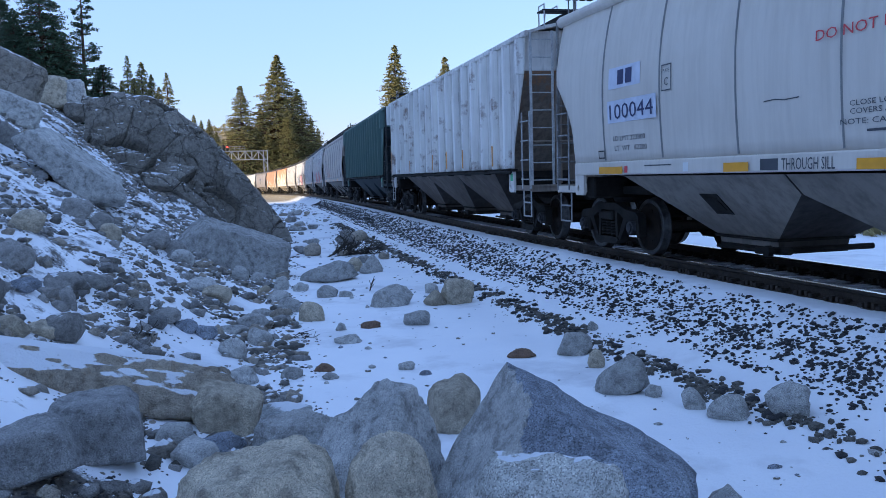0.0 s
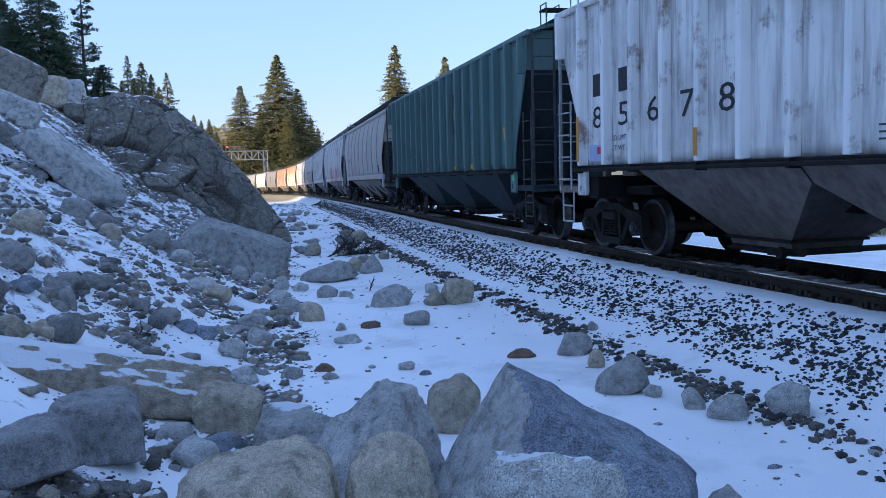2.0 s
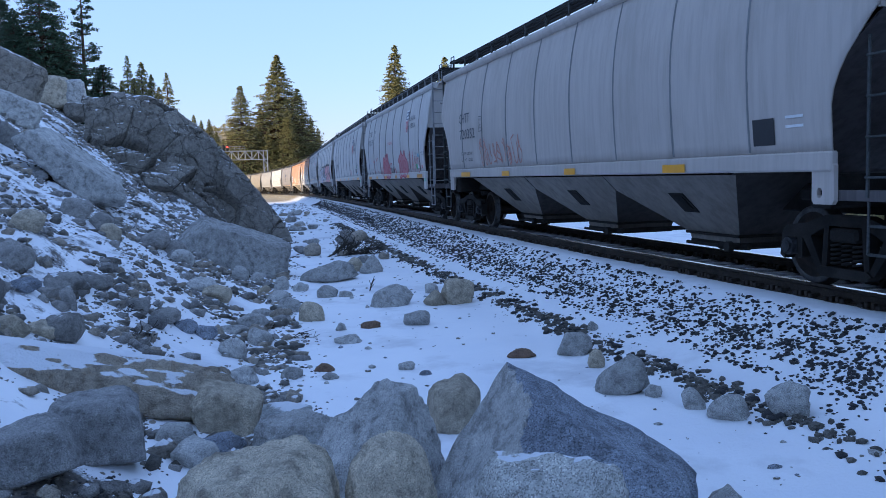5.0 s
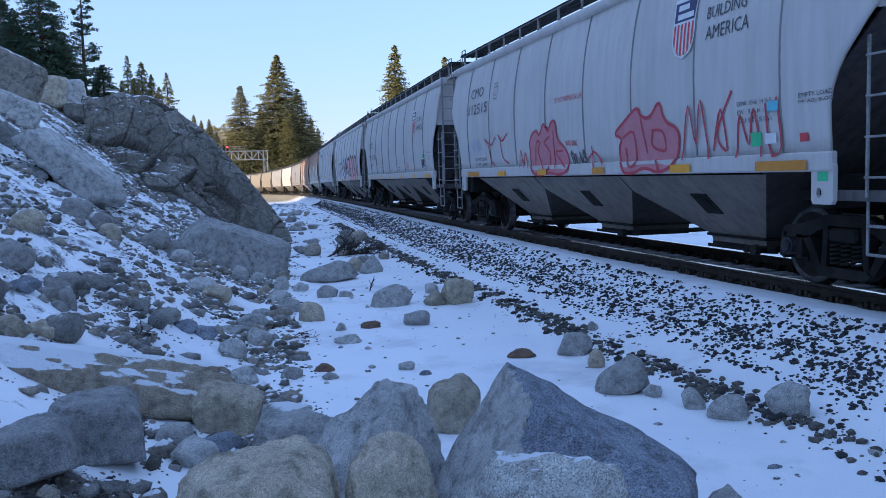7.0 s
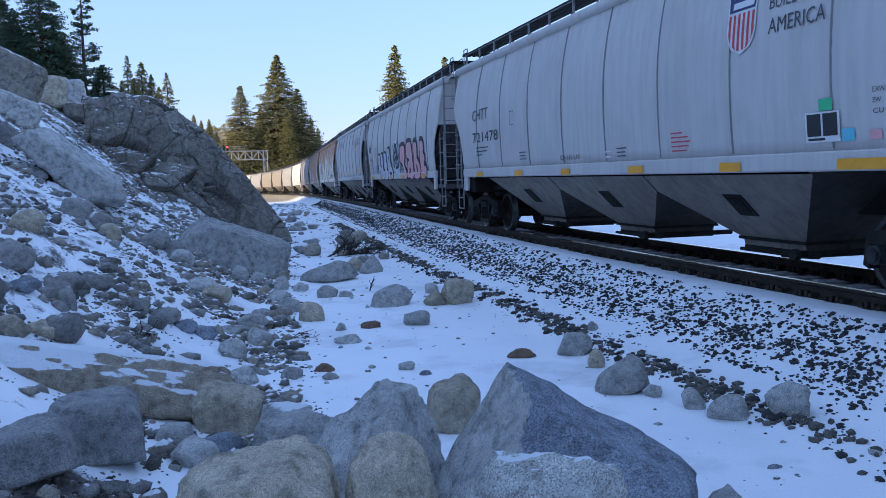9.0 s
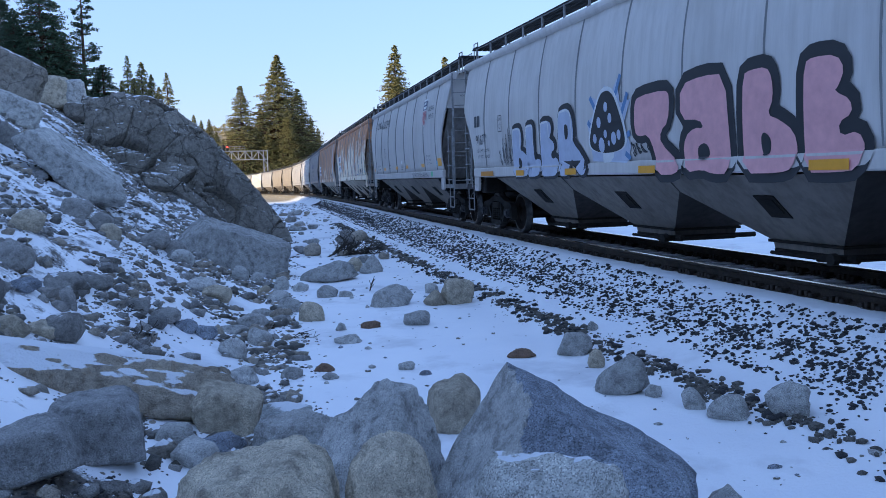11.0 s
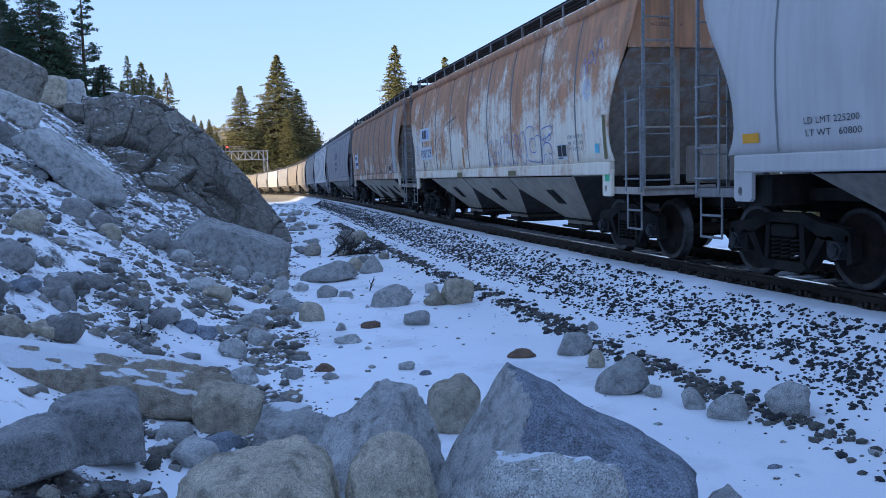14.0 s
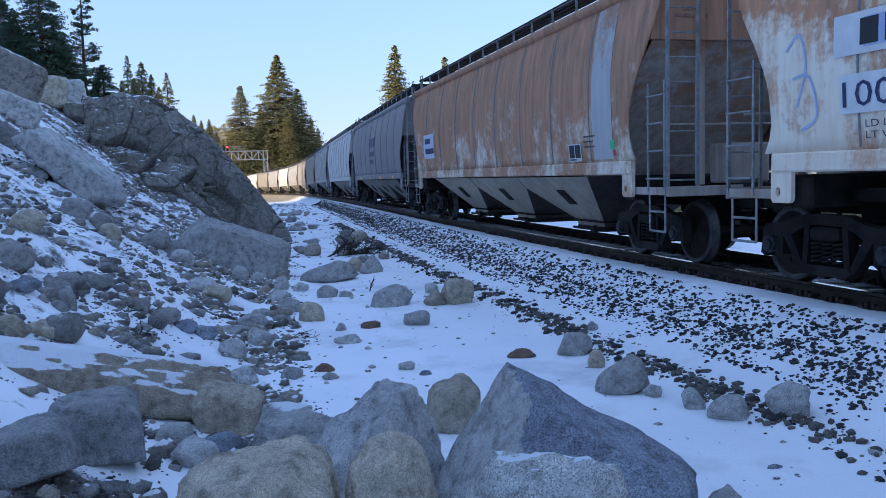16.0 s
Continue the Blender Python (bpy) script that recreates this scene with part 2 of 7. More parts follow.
GROUND = ground_mat()
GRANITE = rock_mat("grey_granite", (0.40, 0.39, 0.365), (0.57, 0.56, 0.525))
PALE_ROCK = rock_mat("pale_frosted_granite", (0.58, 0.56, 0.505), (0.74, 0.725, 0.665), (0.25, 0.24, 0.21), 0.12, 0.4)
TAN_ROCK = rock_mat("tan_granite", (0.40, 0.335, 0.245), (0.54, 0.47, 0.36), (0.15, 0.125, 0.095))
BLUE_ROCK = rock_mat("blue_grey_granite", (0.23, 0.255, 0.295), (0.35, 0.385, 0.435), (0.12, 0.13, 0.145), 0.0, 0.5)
SNOWY_ROCK = rock_mat("snow_dusted_granite", (0.342, 0.35, 0.336), (0.495, 0.51, 0.493), (0.135, 0.13, 0.123), 0.6)
CLIFF_ROCK = rock_mat("weathered_outcrop_rock", (0.225, 0.20, 0.165), (0.36, 0.325, 0.275), (0.09, 0.08, 0.068), 0.5, 0.25, 0.9, 0.8)
RED_ROCK = rock_mat("rusty_red_rock", (0.198, 0.11, 0.0672), (0.27, 0.17, 0.112))
DARK_ROCK = rock_mat("dark_basalt_ballast", (0.026, 0.026, 0.028), (0.065, 0.064, 0.066))
GREY_ROCK = rock_mat("mid_grey_granite", (0.22, 0.215, 0.205), (0.34, 0.335, 0.325), (0.11, 0.105, 0.10), 0.0, 0.3)
SCREE_ROCK = rock_mat("grey_scree_stone", (0.22, 0.21, 0.195), (0.42, 0.40, 0.37), (0.07, 0.065, 0.06), 0.12)
SCREE_TAN = rock_mat("tan_scree_stone", (0.30, 0.255, 0.20), (0.48, 0.42, 0.34), (0.10, 0.085, 0.065), 0.12)
CLOD = rock_mat("dirty_gravel_clod", (0.10, 0.095, 0.082), (0.22, 0.20, 0.17), (0.05, 0.045, 0.04))
RAIL_STEEL = grained("rail_steel", (0.045, 0.038, 0.033), (0.09, 0.07, 0.055), 5, 0.6, 0.6, 0.2)
RAIL_TOP = grained("polished_rail_head", (0.55, 0.56, 0.58), (0.75, 0.76, 0.78), 8, 0.22, 1.0, 0.05)
SLEEPER = grained("snow_dusted_sleeper", (0.10, 0.09, 0.08), (0.5, 0.5, 0.52), 2.5, 0.9, 0.0, 0.5)
UNDER = grained("sooty_steel", (0.010, 0.009, 0.008), (0.030, 0.026, 0.022), 3, 0.8, 0.0, 0.3)
WHEEL = grained("wheel_steel", (0.014, 0.011, 0.009), (0.040, 0.026, 0.018), 6, 0.7, 0.0, 0.2)
TREAD = grained("worn_wheel_rim", (0.03, 0.028, 0.027), (0.09, 0.085, 0.08), 8, 0.45, 0.5, 0.1)
RUSTY = grained("rusty_steel", (0.12, 0.05, 0.025), (0.22, 0.10, 0.05), 5, 0.8, 0.2, 0.3)
GALV = grained("galvanised_steel", (0.40, 0.41, 0.42), (0.55, 0.56, 0.57), 5, 0.5, 0.5, 0.1)
BLACK = plain("black_paint", (0.02, 0.02, 0.022), 0.6)
WHITE = plain("white_marking", (0.72, 0.72, 0.70), 0.6)
NAVY = plain("navy_marking", (0.03, 0.04, 0.12), 0.6)
GREY_MARK = plain("dark_grey_marking", (0.06, 0.065, 0.075), 0.6)
YELLOW = plain("yellow_reflector", (0.85, 0.36, 0.02), 0.4)
ORANGE = plain("orange_reflector", (0.62, 0.25, 0.03), 0.5)
GREEN_TAG = plain("green_sticker", (0.04, 0.52, 0.22), 0.5)
CYAN_TAG = plain("cyan_sticker", (0.12, 0.5, 0.6), 0.5)
RED_TAG = plain("red_paint_mark", (0.62, 0.06, 0.07), 0.6)
PINK_TAG = plain("pink_spray_paint", (0.75, 0.36, 0.36), 0.6)
BLUE_TAG = plain("blue_spray_paint", (0.05, 0.13, 0.5), 0.6)
LILAC = plain("lilac_patch", (0.42, 0.48, 0.68), 0.6)
BARK = grained("pine_bark", (0.07, 0.045, 0.03), (0.17, 0.11, 0.075), 4, 0.95, 0, 0.6, 25)
TWIG = grained("dead_twig", (0.04, 0.033, 0.028), (0.10, 0.085, 0.07), 6, 0.9)


def needles_mat(name, c1, c2):
    m, n, l, p = node_mat(name)
    geo = n.new("ShaderNodeNewGeometry")
    f = noise_node(n, l, geo.outputs["Position"], 0.9, 3)
    rnd = math_node(n, l, "ADD", math_node(n, l, "MULTIPLY", geo.outputs["Random Per Island"], 0.6), math_node(n, l, "MULTIPLY", f, 0.4))
    l.new(ramp_node(n, l, rnd, [(0.2, c1), (0.8, c2)]), p.inputs["Base Color"])
    p.inputs["Roughness"].default_value = 0.7
    return m


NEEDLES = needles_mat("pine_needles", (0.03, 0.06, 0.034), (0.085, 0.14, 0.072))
# lighter olive copy of the needles: sunlight on the far pines put into colour
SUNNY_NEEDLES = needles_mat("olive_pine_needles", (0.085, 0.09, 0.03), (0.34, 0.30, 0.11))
BRUSH = needles_mat("dry_brush", (0.16, 0.14, 0.06), (0.45, 0.36, 0.16))


# ---- mesh helpers ----
def mesh_from(name, verts, faces, mat, shade=False):
    me = bpy.data.meshes.new(name)
    me.from_pydata([tuple(v) for v in verts], [], [tuple(f) for f in faces])
    for mm in (mat if isinstance(mat, (list, tuple)) else [mat]):
        me.materials.append(mm)
    if shade:
        me.polygons.foreach_set("use_smooth", [True] * len(me.polygons))
    me.update()
    return me


def mesh_bm(name, bm, mat, shade=False):
    me = bpy.data.meshes.new(name)
    bm.to_mesh(me)
    bm.free()
    for mm in (mat if isinstance(mat, (list, tuple)) else [mat]):
        me.materials.append(mm)
    if shade:
        me.polygons.foreach_set("use_smooth", [True] * len(me.polygons))
    return me


def child(name, me, parent, label="", m=None):
    ob = new(name, me)
    ob.parent = parent
    if m is not None:
        ob.matrix_local = m
    return tagged(ob, label) if label else ob


def part(name, bm, material, parent, label="", shade=False):
    return child(name, mesh_bm(name, bm, material, shade), parent, label)


def add_box(bm, lo, hi, bevel=0.0, m=None):
    """A box from corner lo to corner hi, with chamfered edges."""
    r = bmesh.ops.create_cube(bm, size=1.0)
    size = [max(1e-4, hi[i] - lo[i]) for i in range(3)]
    mid = [(hi[i] + lo[i]) / 2 for i in range(3)]
    mat = Matrix.Translation(mid) @ Matrix.Diagonal((*size, 1))
    bmesh.ops.transform(bm, matrix=(m @ mat) if m is not None else mat, verts=r["verts"])
    if bevel:
        edges = list({e for v in r["verts"] for e in v.link_edges})
        bmesh.ops.bevel(bm, geom=edges, offset=bevel, segments=1, affect="EDGES")


def add_bar(bm, a, b, r, sides=6):
    """A round bar between two places."""
    a, b = Vector(a), Vector(b)
    d = b - a
    res = bmesh.ops.create_cone(bm, cap_ends=True, segments=sides, radius1=r, radius2=r, depth=d.length)
    bmesh.ops.transform(bm, matrix=Matrix.Translation((a + b) / 2) @ d.to_track_quat("Z", "Y").to_matrix().to_4x4(), verts=res["verts"])


def add_prism(bm, poly, y0, y1):
    """Extrudes an outline in x, z from y0 to y1."""
    a = [bm.verts.new((x, y0, z)) for x, z in poly]
    b = [bm.verts.new((x, y1, z)) for x, z in poly]
    n = len(poly)
    bm.faces.new(a)
    bm.faces.new(b[::-1])
    for i in range(n):
        bm.faces.new((a[(i + 1) % n], a[i], b[i], b[(i + 1) % n]))


def lathe(profile, sides, axis="y"):
    """Turns (along, radius) pairs round the y axis."""
    verts, faces = [], []
    n = len(profile)
    for k in range(sides):
        c, s = math.cos(2 * math.pi * k / sides), math.sin(2 * math.pi * k / sides)
        verts += [(r * c, a, r * s) for a, r in profile]
    for k in range(sides):
        for i in range(n - 1):
            p, q = k * n + i, ((k + 1) % sides) * n + i
            faces.append((p, p + 1, q + 1, q))
    return verts, faces


# ---- lettering, made once ----
def letter_shapes(words):
    """Flat outlines of words in the built-in font, cap height about 0.7."""
    made = []
    for wd in words:
        cu = bpy.data.curves.new("word", "FONT")
        cu.body, cu.resolution_u = wd, 2
        made.append((wd, new("word", cu)))
    dg = bpy.context.evaluated_depsgraph_get()
    shapes = {}
    for wd, ob in made:
        me = bpy.data.meshes.new_from_object(ob.evaluated_get(dg))
        shapes[wd] = ([tuple(v.co[:2]) for v in me.vertices], [tuple(f.vertices) for f in me.polygons])
        bpy.data.meshes.remove(me)
    for wd, ob in made:
        cu = ob.data
        bpy.data.objects.remove(ob)
        bpy.data.curves.remove(cu)
    return shapes


WORDS = letter_shapes(["100044", "8", "5", "6", "7", "CHTT", "720352", "CMO", "112515", "721478", "101342", "100129", "91677",
                       "LD LMT 223800", "LT  WT   62200", "THROUGH SILL", "DO NOT HAMMER", "BUILDING", "AMERICA", "PLATE", "C", "CLOSE LOCK AND CARE",
                       "COVERS AND OUTLETS", "NOTE: CAR HAS THREE", "LD LMT 225200", "LT WT   60800", "EXW 10-6  H 9-3", "EW   9-2  H 15-0", "CU FT  5161", "CH-110-L10",
                       "LD LMT", "LT WT", "CH-100-2", "EMPTY LOAD", "1/4\" ADJ. BLOCK", "CAUTION", "NO SIDE LADDER", "DO NOT HAMMER ON CAR", "WARNING", "LD LMT 222900", "LT WT   63100", "LD LMT 223100", "LT WT   62900"])


def side_round(z):
    """Half width of the rounded cars at height z."""
    return 1.60 - (0.10 if z > 2.6 else 0.05) * (z - 2.6) ** 2


def side_flat(z):
    return 1.50


def decal(parent, name, shape, x, z, size, mat, side, lift=0.007, squeeze=1.0, label=""):
    vs, fs = shape
    pts = []
    for u, v in vs:
        zz = z + v * size
        pts.append((x + u * size * squeeze, -(side(zz) + lift), zz))
    return child(name, mesh_from(name, pts, fs, mat), parent, label)


def block(w, h, rows=1):
    vs = [(w * i, h * j / rows) for j in range(rows + 1) for i in (0, 1)]
    return vs, [(2 * j, 2 * j + 1, 2 * j + 3, 2 * j + 2) for j in range(rows)]


def bars(widths, h=0.1, gap=0.07):
    """Lines of small print, as plain bars."""
    vs, fs = [], []
    for i, wd in enumerate(widths):
        z = -i * (h + gap)
        k = len(vs)
        vs += [(0, z), (wd, z), (wd, z + h), (0, z + h)]
        fs.append((k, k + 1, k + 2, k + 3))
    return vs, fs


def stroke(points, width):
    """A spray line along points, as a ribbon."""
    vs, fs = [], []
    n = len(points)
    for i, (x, z) in enumerate(points):
        a, b = points[max(0, i - 1)], points[min(n - 1, i + 1)]
        dx, dz = b[0] - a[0], b[1] - a[1]
        d = math.hypot(dx, dz) or 1
        nx, nz = -dz / d * width / 2, dx / d * width / 2
        vs += [(x + nx, z + nz), (x - nx, z - nz)]
        if i:
            k = 2 * i
            fs.append((k - 2, k - 1, k + 1, k))
    return vs, fs


def merge(shapes):
    vs, fs = [], []
    for v, f in shapes:
        k = len(vs)
        vs += v
        fs += [tuple(i + k for i in q) for q in f]
    return vs, fs


def scrawl(seed, count, height, pitch, width, slant=0.15):
    """An unreadable spray tag: a row of looping strokes."""
    rng = random.Random(seed)
    out = []
    for i in range(count):
        cx, a0, tall = i * pitch, rng.uniform(0, 6.3), height * rng.uniform(0.7, 1.1)
        turns, flat = rng.uniform(0.7, 1.6), rng.uniform(0.3, 0.6)
        pts = []
        for k in range(22):
            t = k / 21
            a = a0 + turns * 6.28 * t
            z = tall * (0.5 + 0.42 * math.sin(a) * (1 - 0.2 * t) + 0.12 * math.sin(2.3 * a + i))
            pts.append((cx + pitch * flat * math.cos(a * 1.1 + 0.4) + slant * z + pitch * 0.25 * t, z))
        out.append(stroke(pts, width))
    return out


def balloon(seed, height, width):
    """One fat balloon letter: a rounded block with a waist."""
    rng = random.Random(seed)
    n = 28
    ring = []
    for k in range(n):
        a = 2 * math.pi * k / n
        r = 1 + 0.14 * math.sin(2 * a + rng.uniform(-0.3, 0.3)) + 0.10 * math.sin(3 * a + seed)
        c, s = math.cos(a), math.sin(a)
        ring.append((width / 2 * r * math.copysign(abs(c) ** 0.55, c), height / 2 * r * math.copysign(abs(s) ** 0.55, s)))
    return ring


def fill_ring(ring, cx, cz, grow=1.0):
    vs = [(cx, cz)] + [(cx + x * grow * 0.5, cz + z * grow * 0.5) for x, z in ring] + [(cx + x * grow, cz + z * grow) for x, z in ring]
    n = len(ring)
    fs = [(0, 1 + k, 1 + (k + 1) % n) for k in range(n)] + [(1 + k, 1 + n + k, 1 + n + (k + 1) % n, 1 + (k + 1) % n) for k in range(n)]
    return vs, fs


def side_and_sill(z):
    """Half width of a rounded car with its sill."""
    return 1.564 if z < 1.531 else side_round(z)


def paint_area(parent, name, ring, mat, lift, label="", side=side_and_sill):
    """A painted area inside the outline ring, bent to the car's side."""
    bm = bmesh.new()
    bm.faces.new([bm.verts.new((x, 0, z)) for x, z in ring])
    for z in [1.534] + [1.6 + 0.1 * k for k in range(22)]:
        bmesh.ops.bisect_plane(bm, geom=bm.verts[:] + bm.edges[:] + bm.faces[:], plane_co=(0, 0, z), plane_no=(0, 0, 1))
    bmesh.ops.triangulate(bm, faces=bm.faces[:])
    for v in bm.verts:
        v.co.y = -(side(v.co.z) + lift)
    bmesh.ops.recalc_face_normals(bm, faces=bm.faces)
    return child(name, mesh_bm(name, bm, mat), parent, label)


def fit_ring(shape, x0, x1, z0, z1):
    return [(x0 + (x1 - x0) * u, z0 + (z1 - z0) * v) for u, v in shape]


def round_ring(ring, steps=2):
    """Cuts the corners of an outline, so that it runs round."""
    for _ in range(steps):
        out = []
        for (ax, az), (bx, bz) in zip(ring, ring[1:] + ring[:1]):
            out += [(ax * 0.75 + bx * 0.25, az * 0.75 + bz * 0.25), (ax * 0.25 + bx * 0.75, az * 0.25 + bz * 0.75)]
        ring = out
    return ring


def grow_ring(ring, d, dx=0.0, dz=0.0):
    """The outline pushed outwards by d and moved."""
    area = sum(a[0] * b[1] - b[0] * a[1] for a, b in zip(ring, ring[1:] + ring[:1]))
    sign = 1 if area > 0 else -1
    out, n = [], len(ring)
    for i, (x, z) in enumerate(ring):
        a, b = ring[i - 1], ring[(i + 1) % n]
        tx, tz = b[0] - a[0], b[1] - a[1]
        k = math.hypot(tx, tz) or 1
        out.append((x + sign * tz / k * d + dx, z - sign * tx / k * d + dz))
    return out


def spray_line(parent, pts, width, mat, lift, name="spray_line", side=side_and_sill):
    """A sprayed line through pts, drawn smooth."""
    fine = []
    for i in range(len(pts) - 1):
        p0, p1, p2, p3 = pts[max(0, i - 1)], pts[i], pts[i + 1], pts[min(len(pts) - 1, i + 2)]
        for k in range(4):
            t = k / 4
            fine.append(tuple(0.5 * (2 * p1[c] + (p2[c] - p0[c]) * t + (2 * p0[c] - 5 * p1[c] + 4 * p2[c] - p3[c]) * t * t + (3 * p1[c] - p0[c] - 3 * p2[c] + p3[c]) * t ** 3) for c in (0, 1)))
    fine.append(pts[-1])
    return decal(parent, name, stroke(fine, width), 0, 0, 1, mat, side, lift)


def shield_rows(w, h, u0=0.0, u1=1.0, v0=0.0, v1=1.0, rows=12):
    """A stretch of a shield, as wide as the shield is at each height. u, v from 0 to 1."""
    def half(v):
        return w / 2 * (1.0 if v > 0.45 else math.sqrt(max(0.0, 1 - ((0.45 - v) / 0.45) ** 2)) * 0.97 + 0.03) * (0.92 + 0.08 * abs(v - 0.6) / 0.4)
    vs, fs = [], []
    for j in range(rows + 1):
        v = v0 + (v1 - v0) * j / rows
        a = half(v)
        vs += [(max(-a, min(a, -w / 2 + w * u0)), v * h), (max(-a, min(a, -w / 2 + w * u1)), v * h)]
        if j:
            k = 2 * j
            fs.append((k - 2, k - 1, k + 1, k))
    return vs, fs


def shield(car, x, z, h, side, worn=False):
    """Railway shield: plain blue field over red and white stripes."""
    w = h * 0.72
    back = decal(car, "shield_emblem", shield_rows(w * 1.1, h * 1.08), x, z - 0.04 * h, 1, WHITE, side, 0.008, label="shield with blue field over red stripes")
    decal(back, "blue_field", shield_rows(w, h, 0, 1, 0.62, 0.97, 6), x, z, 1, NAVY if not worn else GREY_MARK, side, 0.012)
    if not worn:
        for k in range(6):
            decal(back, "red_stripe", shield_rows(w, h, (2 * k + 0.5) / 12, (2 * k + 1.5) / 12, 0.02, 0.58, 8), x, z, 1, RED_TAG, side, 0.012)
    decal(back, "name_bar", bars([w * 0.5, w * 0.75], h * 0.1, h * 0.06), x - w * 0.33, z + h * 0.82, 1, WHITE, side, 0.015)


# ---- railway cars ----
SHARED = {}


def shared(key, make):
    if key not in SHARED:
        SHARED[key] = make()
    return SHARED[key]


def wheelset_mesh():
    wheel = [(-0.79, 0.0), (-0.79, 0.13), (-0.755, 0.15), (-0.755, 0.36), (-0.80, 0.385), (-0.80, 0.45), (-0.79, 0.457), (-0.69, 0.460), (-0.685, 0.485), (-0.665, 0.485), (-0.66, 0.40), (-0.70, 0.37), (-0.70, 0.16), (-0.66, 0.14), (-0.62, 0.085)]
    both = wheel + [(-a, r) for a, r in reversed(wheel)]
    vs, fs = lathe(both, 36)
    n = len(both)
    me = mesh_from("wheelset", vs, fs, [WHEEL, TREAD])
    for poly in me.polygons:
        i = poly.vertices[0] % n
        j = min(i, n - 2 - i)
        poly.material_index = 1 if 4 <= j <= 7 else 0
        poly.use_smooth = True
    # four lightening bosses on the plate, so that the turning shows
    bm = bmesh.new()
    bm.from_mesh(me)
    for sgn in (-1, 1):
        for k in range(4):
            a = k * math.pi / 2
            add_bar(bm, (0.25 * math.cos(a), sgn * 0.75, 0.25 * math.sin(a)), (0.25 * math.cos(a), sgn * 0.765, 0.25 * math.sin(a)), 0.035, 8)
    bm.to_mesh(me)
    bm.free()
    return me


def side_frame_mesh():
    bm = bmesh.new()
    y0, y1 = -1.10, -0.96
    add_prism(bm, [(-1.02, 0.56), (-0.62, 0.56), (-0.42, 0.66), (-0.24, 0.72), (0.24, 0.72), (0.42, 0.66), (0.62, 0.56), (1.02, 0.56), (1.06, 0.64), (0.98, 0.70), (0.62, 0.74), (0.30, 0.84), (-0.30, 0.84), (-0.62, 0.74), (-0.98, 0.70), (-1.06, 0.64)], y0, y1)
    add_prism(bm, [(-0.34, 0.16), (0.34, 0.16), (0.42, 0.22), (0.36, 0.27), (-0.36, 0.27), (-0.42, 0.22)], y0 - 0.03, y1)
    for s in (-1, 1):
        add_prism(bm, [(s * 0.33, 0.20), (s * 0.44, 0.22), (s * 0.70, 0.58), (s * 0.56, 0.60)][:: s], y0, y1)
        add_prism(bm, [(s * 0.29, 0.25), (s * 0.37, 0.25), (s * 0.33, 0.72), (s * 0.25, 0.72)][:: s], y0, y1)
        add_prism(bm, [(s * 1.02, 0.30), (s * 1.10, 0.34), (s * 1.06, 0.62), (s * 0.98, 0.62)][:: s], y0, y1)
        add_prism(bm, [(s * 0.70, 0.34), (s * 0.78, 0.32), (s * 0.80, 0.60), (s * 0.70, 0.60)][:: s], y0, y1)
    bmesh.ops.recalc_face_normals(bm, faces=bm.faces)
    return mesh_bm("side_frame", bm, UNDER)


def spring_mesh():
    bm = bmesh.new()
    turns, n = 5.5, 72
    ring, prev = 6, None
    for k in range(n + 1):
        a = 2 * math.pi * turns * k / n
        mid = Vector((0.066 * math.cos(a), -1.04 + 0.066 * math.sin(a), 0.28 + 0.27 * k / n))
        out = Vector((math.cos(a), math.sin(a), 0))
        cur = [bm.verts.new(mid + out * 0.017 * math.cos(b) + Vector((0, 0, 0.017 * math.sin(b)))) for b in [2 * math.pi * q / ring for q in range(ring)]]
        if prev:
            for q in range(ring):
                bm.faces.new((prev[q], prev[(q + 1) % ring], cur[(q + 1) % ring], cur[q]))
        prev = cur
    return mesh_bm("spring_coil", bm, UNDER, True)


def bolster_mesh():
    bm = bmesh.new()
    add_box(bm, (-0.22, -1.14, 0.55), (0.22, 1.14, 0.70), 0.03)
    add_box(bm, (-0.28, -0.4, 0.68), (0.28, 0.4, 0.86), 0.05)
    for s in (-1, 1):
        add_box(bm, (s * 0.40 - 0.06, -0.9, 0.30), (s * 0.40 + 0.06, 0.9, 0.42), 0.02)
    return mesh_bm("bolster", bm, UNDER)


def cap_mesh():
    bm = bmesh.new()
    add_bar(bm, (0, -1.16, 0.457), (0, -0.95, 0.457), 0.105, 14)
    add_bar(bm, (0, -1.19, 0.457), (0, -1.15, 0.457), 0.07, 12)
    for k in range(3):
        a = k * 2.09 + 0.4
        add_bar(bm, (0.065 * math.cos(a), -1.185, 0.457 + 0.065 * math.sin(a)), (0.065 * math.cos(a), -1.14, 0.457 + 0.065 * math.sin(a)), 0.018, 6)
    return mesh_bm("bearing_cap", bm, shared("cap_steel", lambda: grained("bearing_steel", (0.03, 0.03, 0.032), (0.08, 0.08, 0.085), 9, 0.55, 0.2, 0.2)))


WHEELSETS = []


def truck(car, x):
    t = new("truck")
    t.parent = car
    t.location = (x, 0, 0)
    flip = pose(0, 0, 0, 0, 0, 180)
    for m in (Matrix(), flip):
        child("side_frame", shared("side_frame", side_frame_mesh), t, "", m)
        for cx in (-0.17, 0.0, 0.17):
            child("spring_coil", shared("spring", spring_mesh), t, "", m @ pose(cx, 0, 0))
        for dx in (-0.89, 0.89):
            child("bearing_cap", shared("cap", cap_mesh), t, "", pose(dx, 0, 0) if m is not flip else pose(dx, 0, 0) @ flip)
    child("bolster", shared("bolster", bolster_mesh), t)
    for dx in (-0.89, 0.89):
        ob = child("wheelset", shared("wheelset", wheelset_mesh), t, "steel wheels with bright worn rims")
        ob.location = (dx, 0, 0.457)
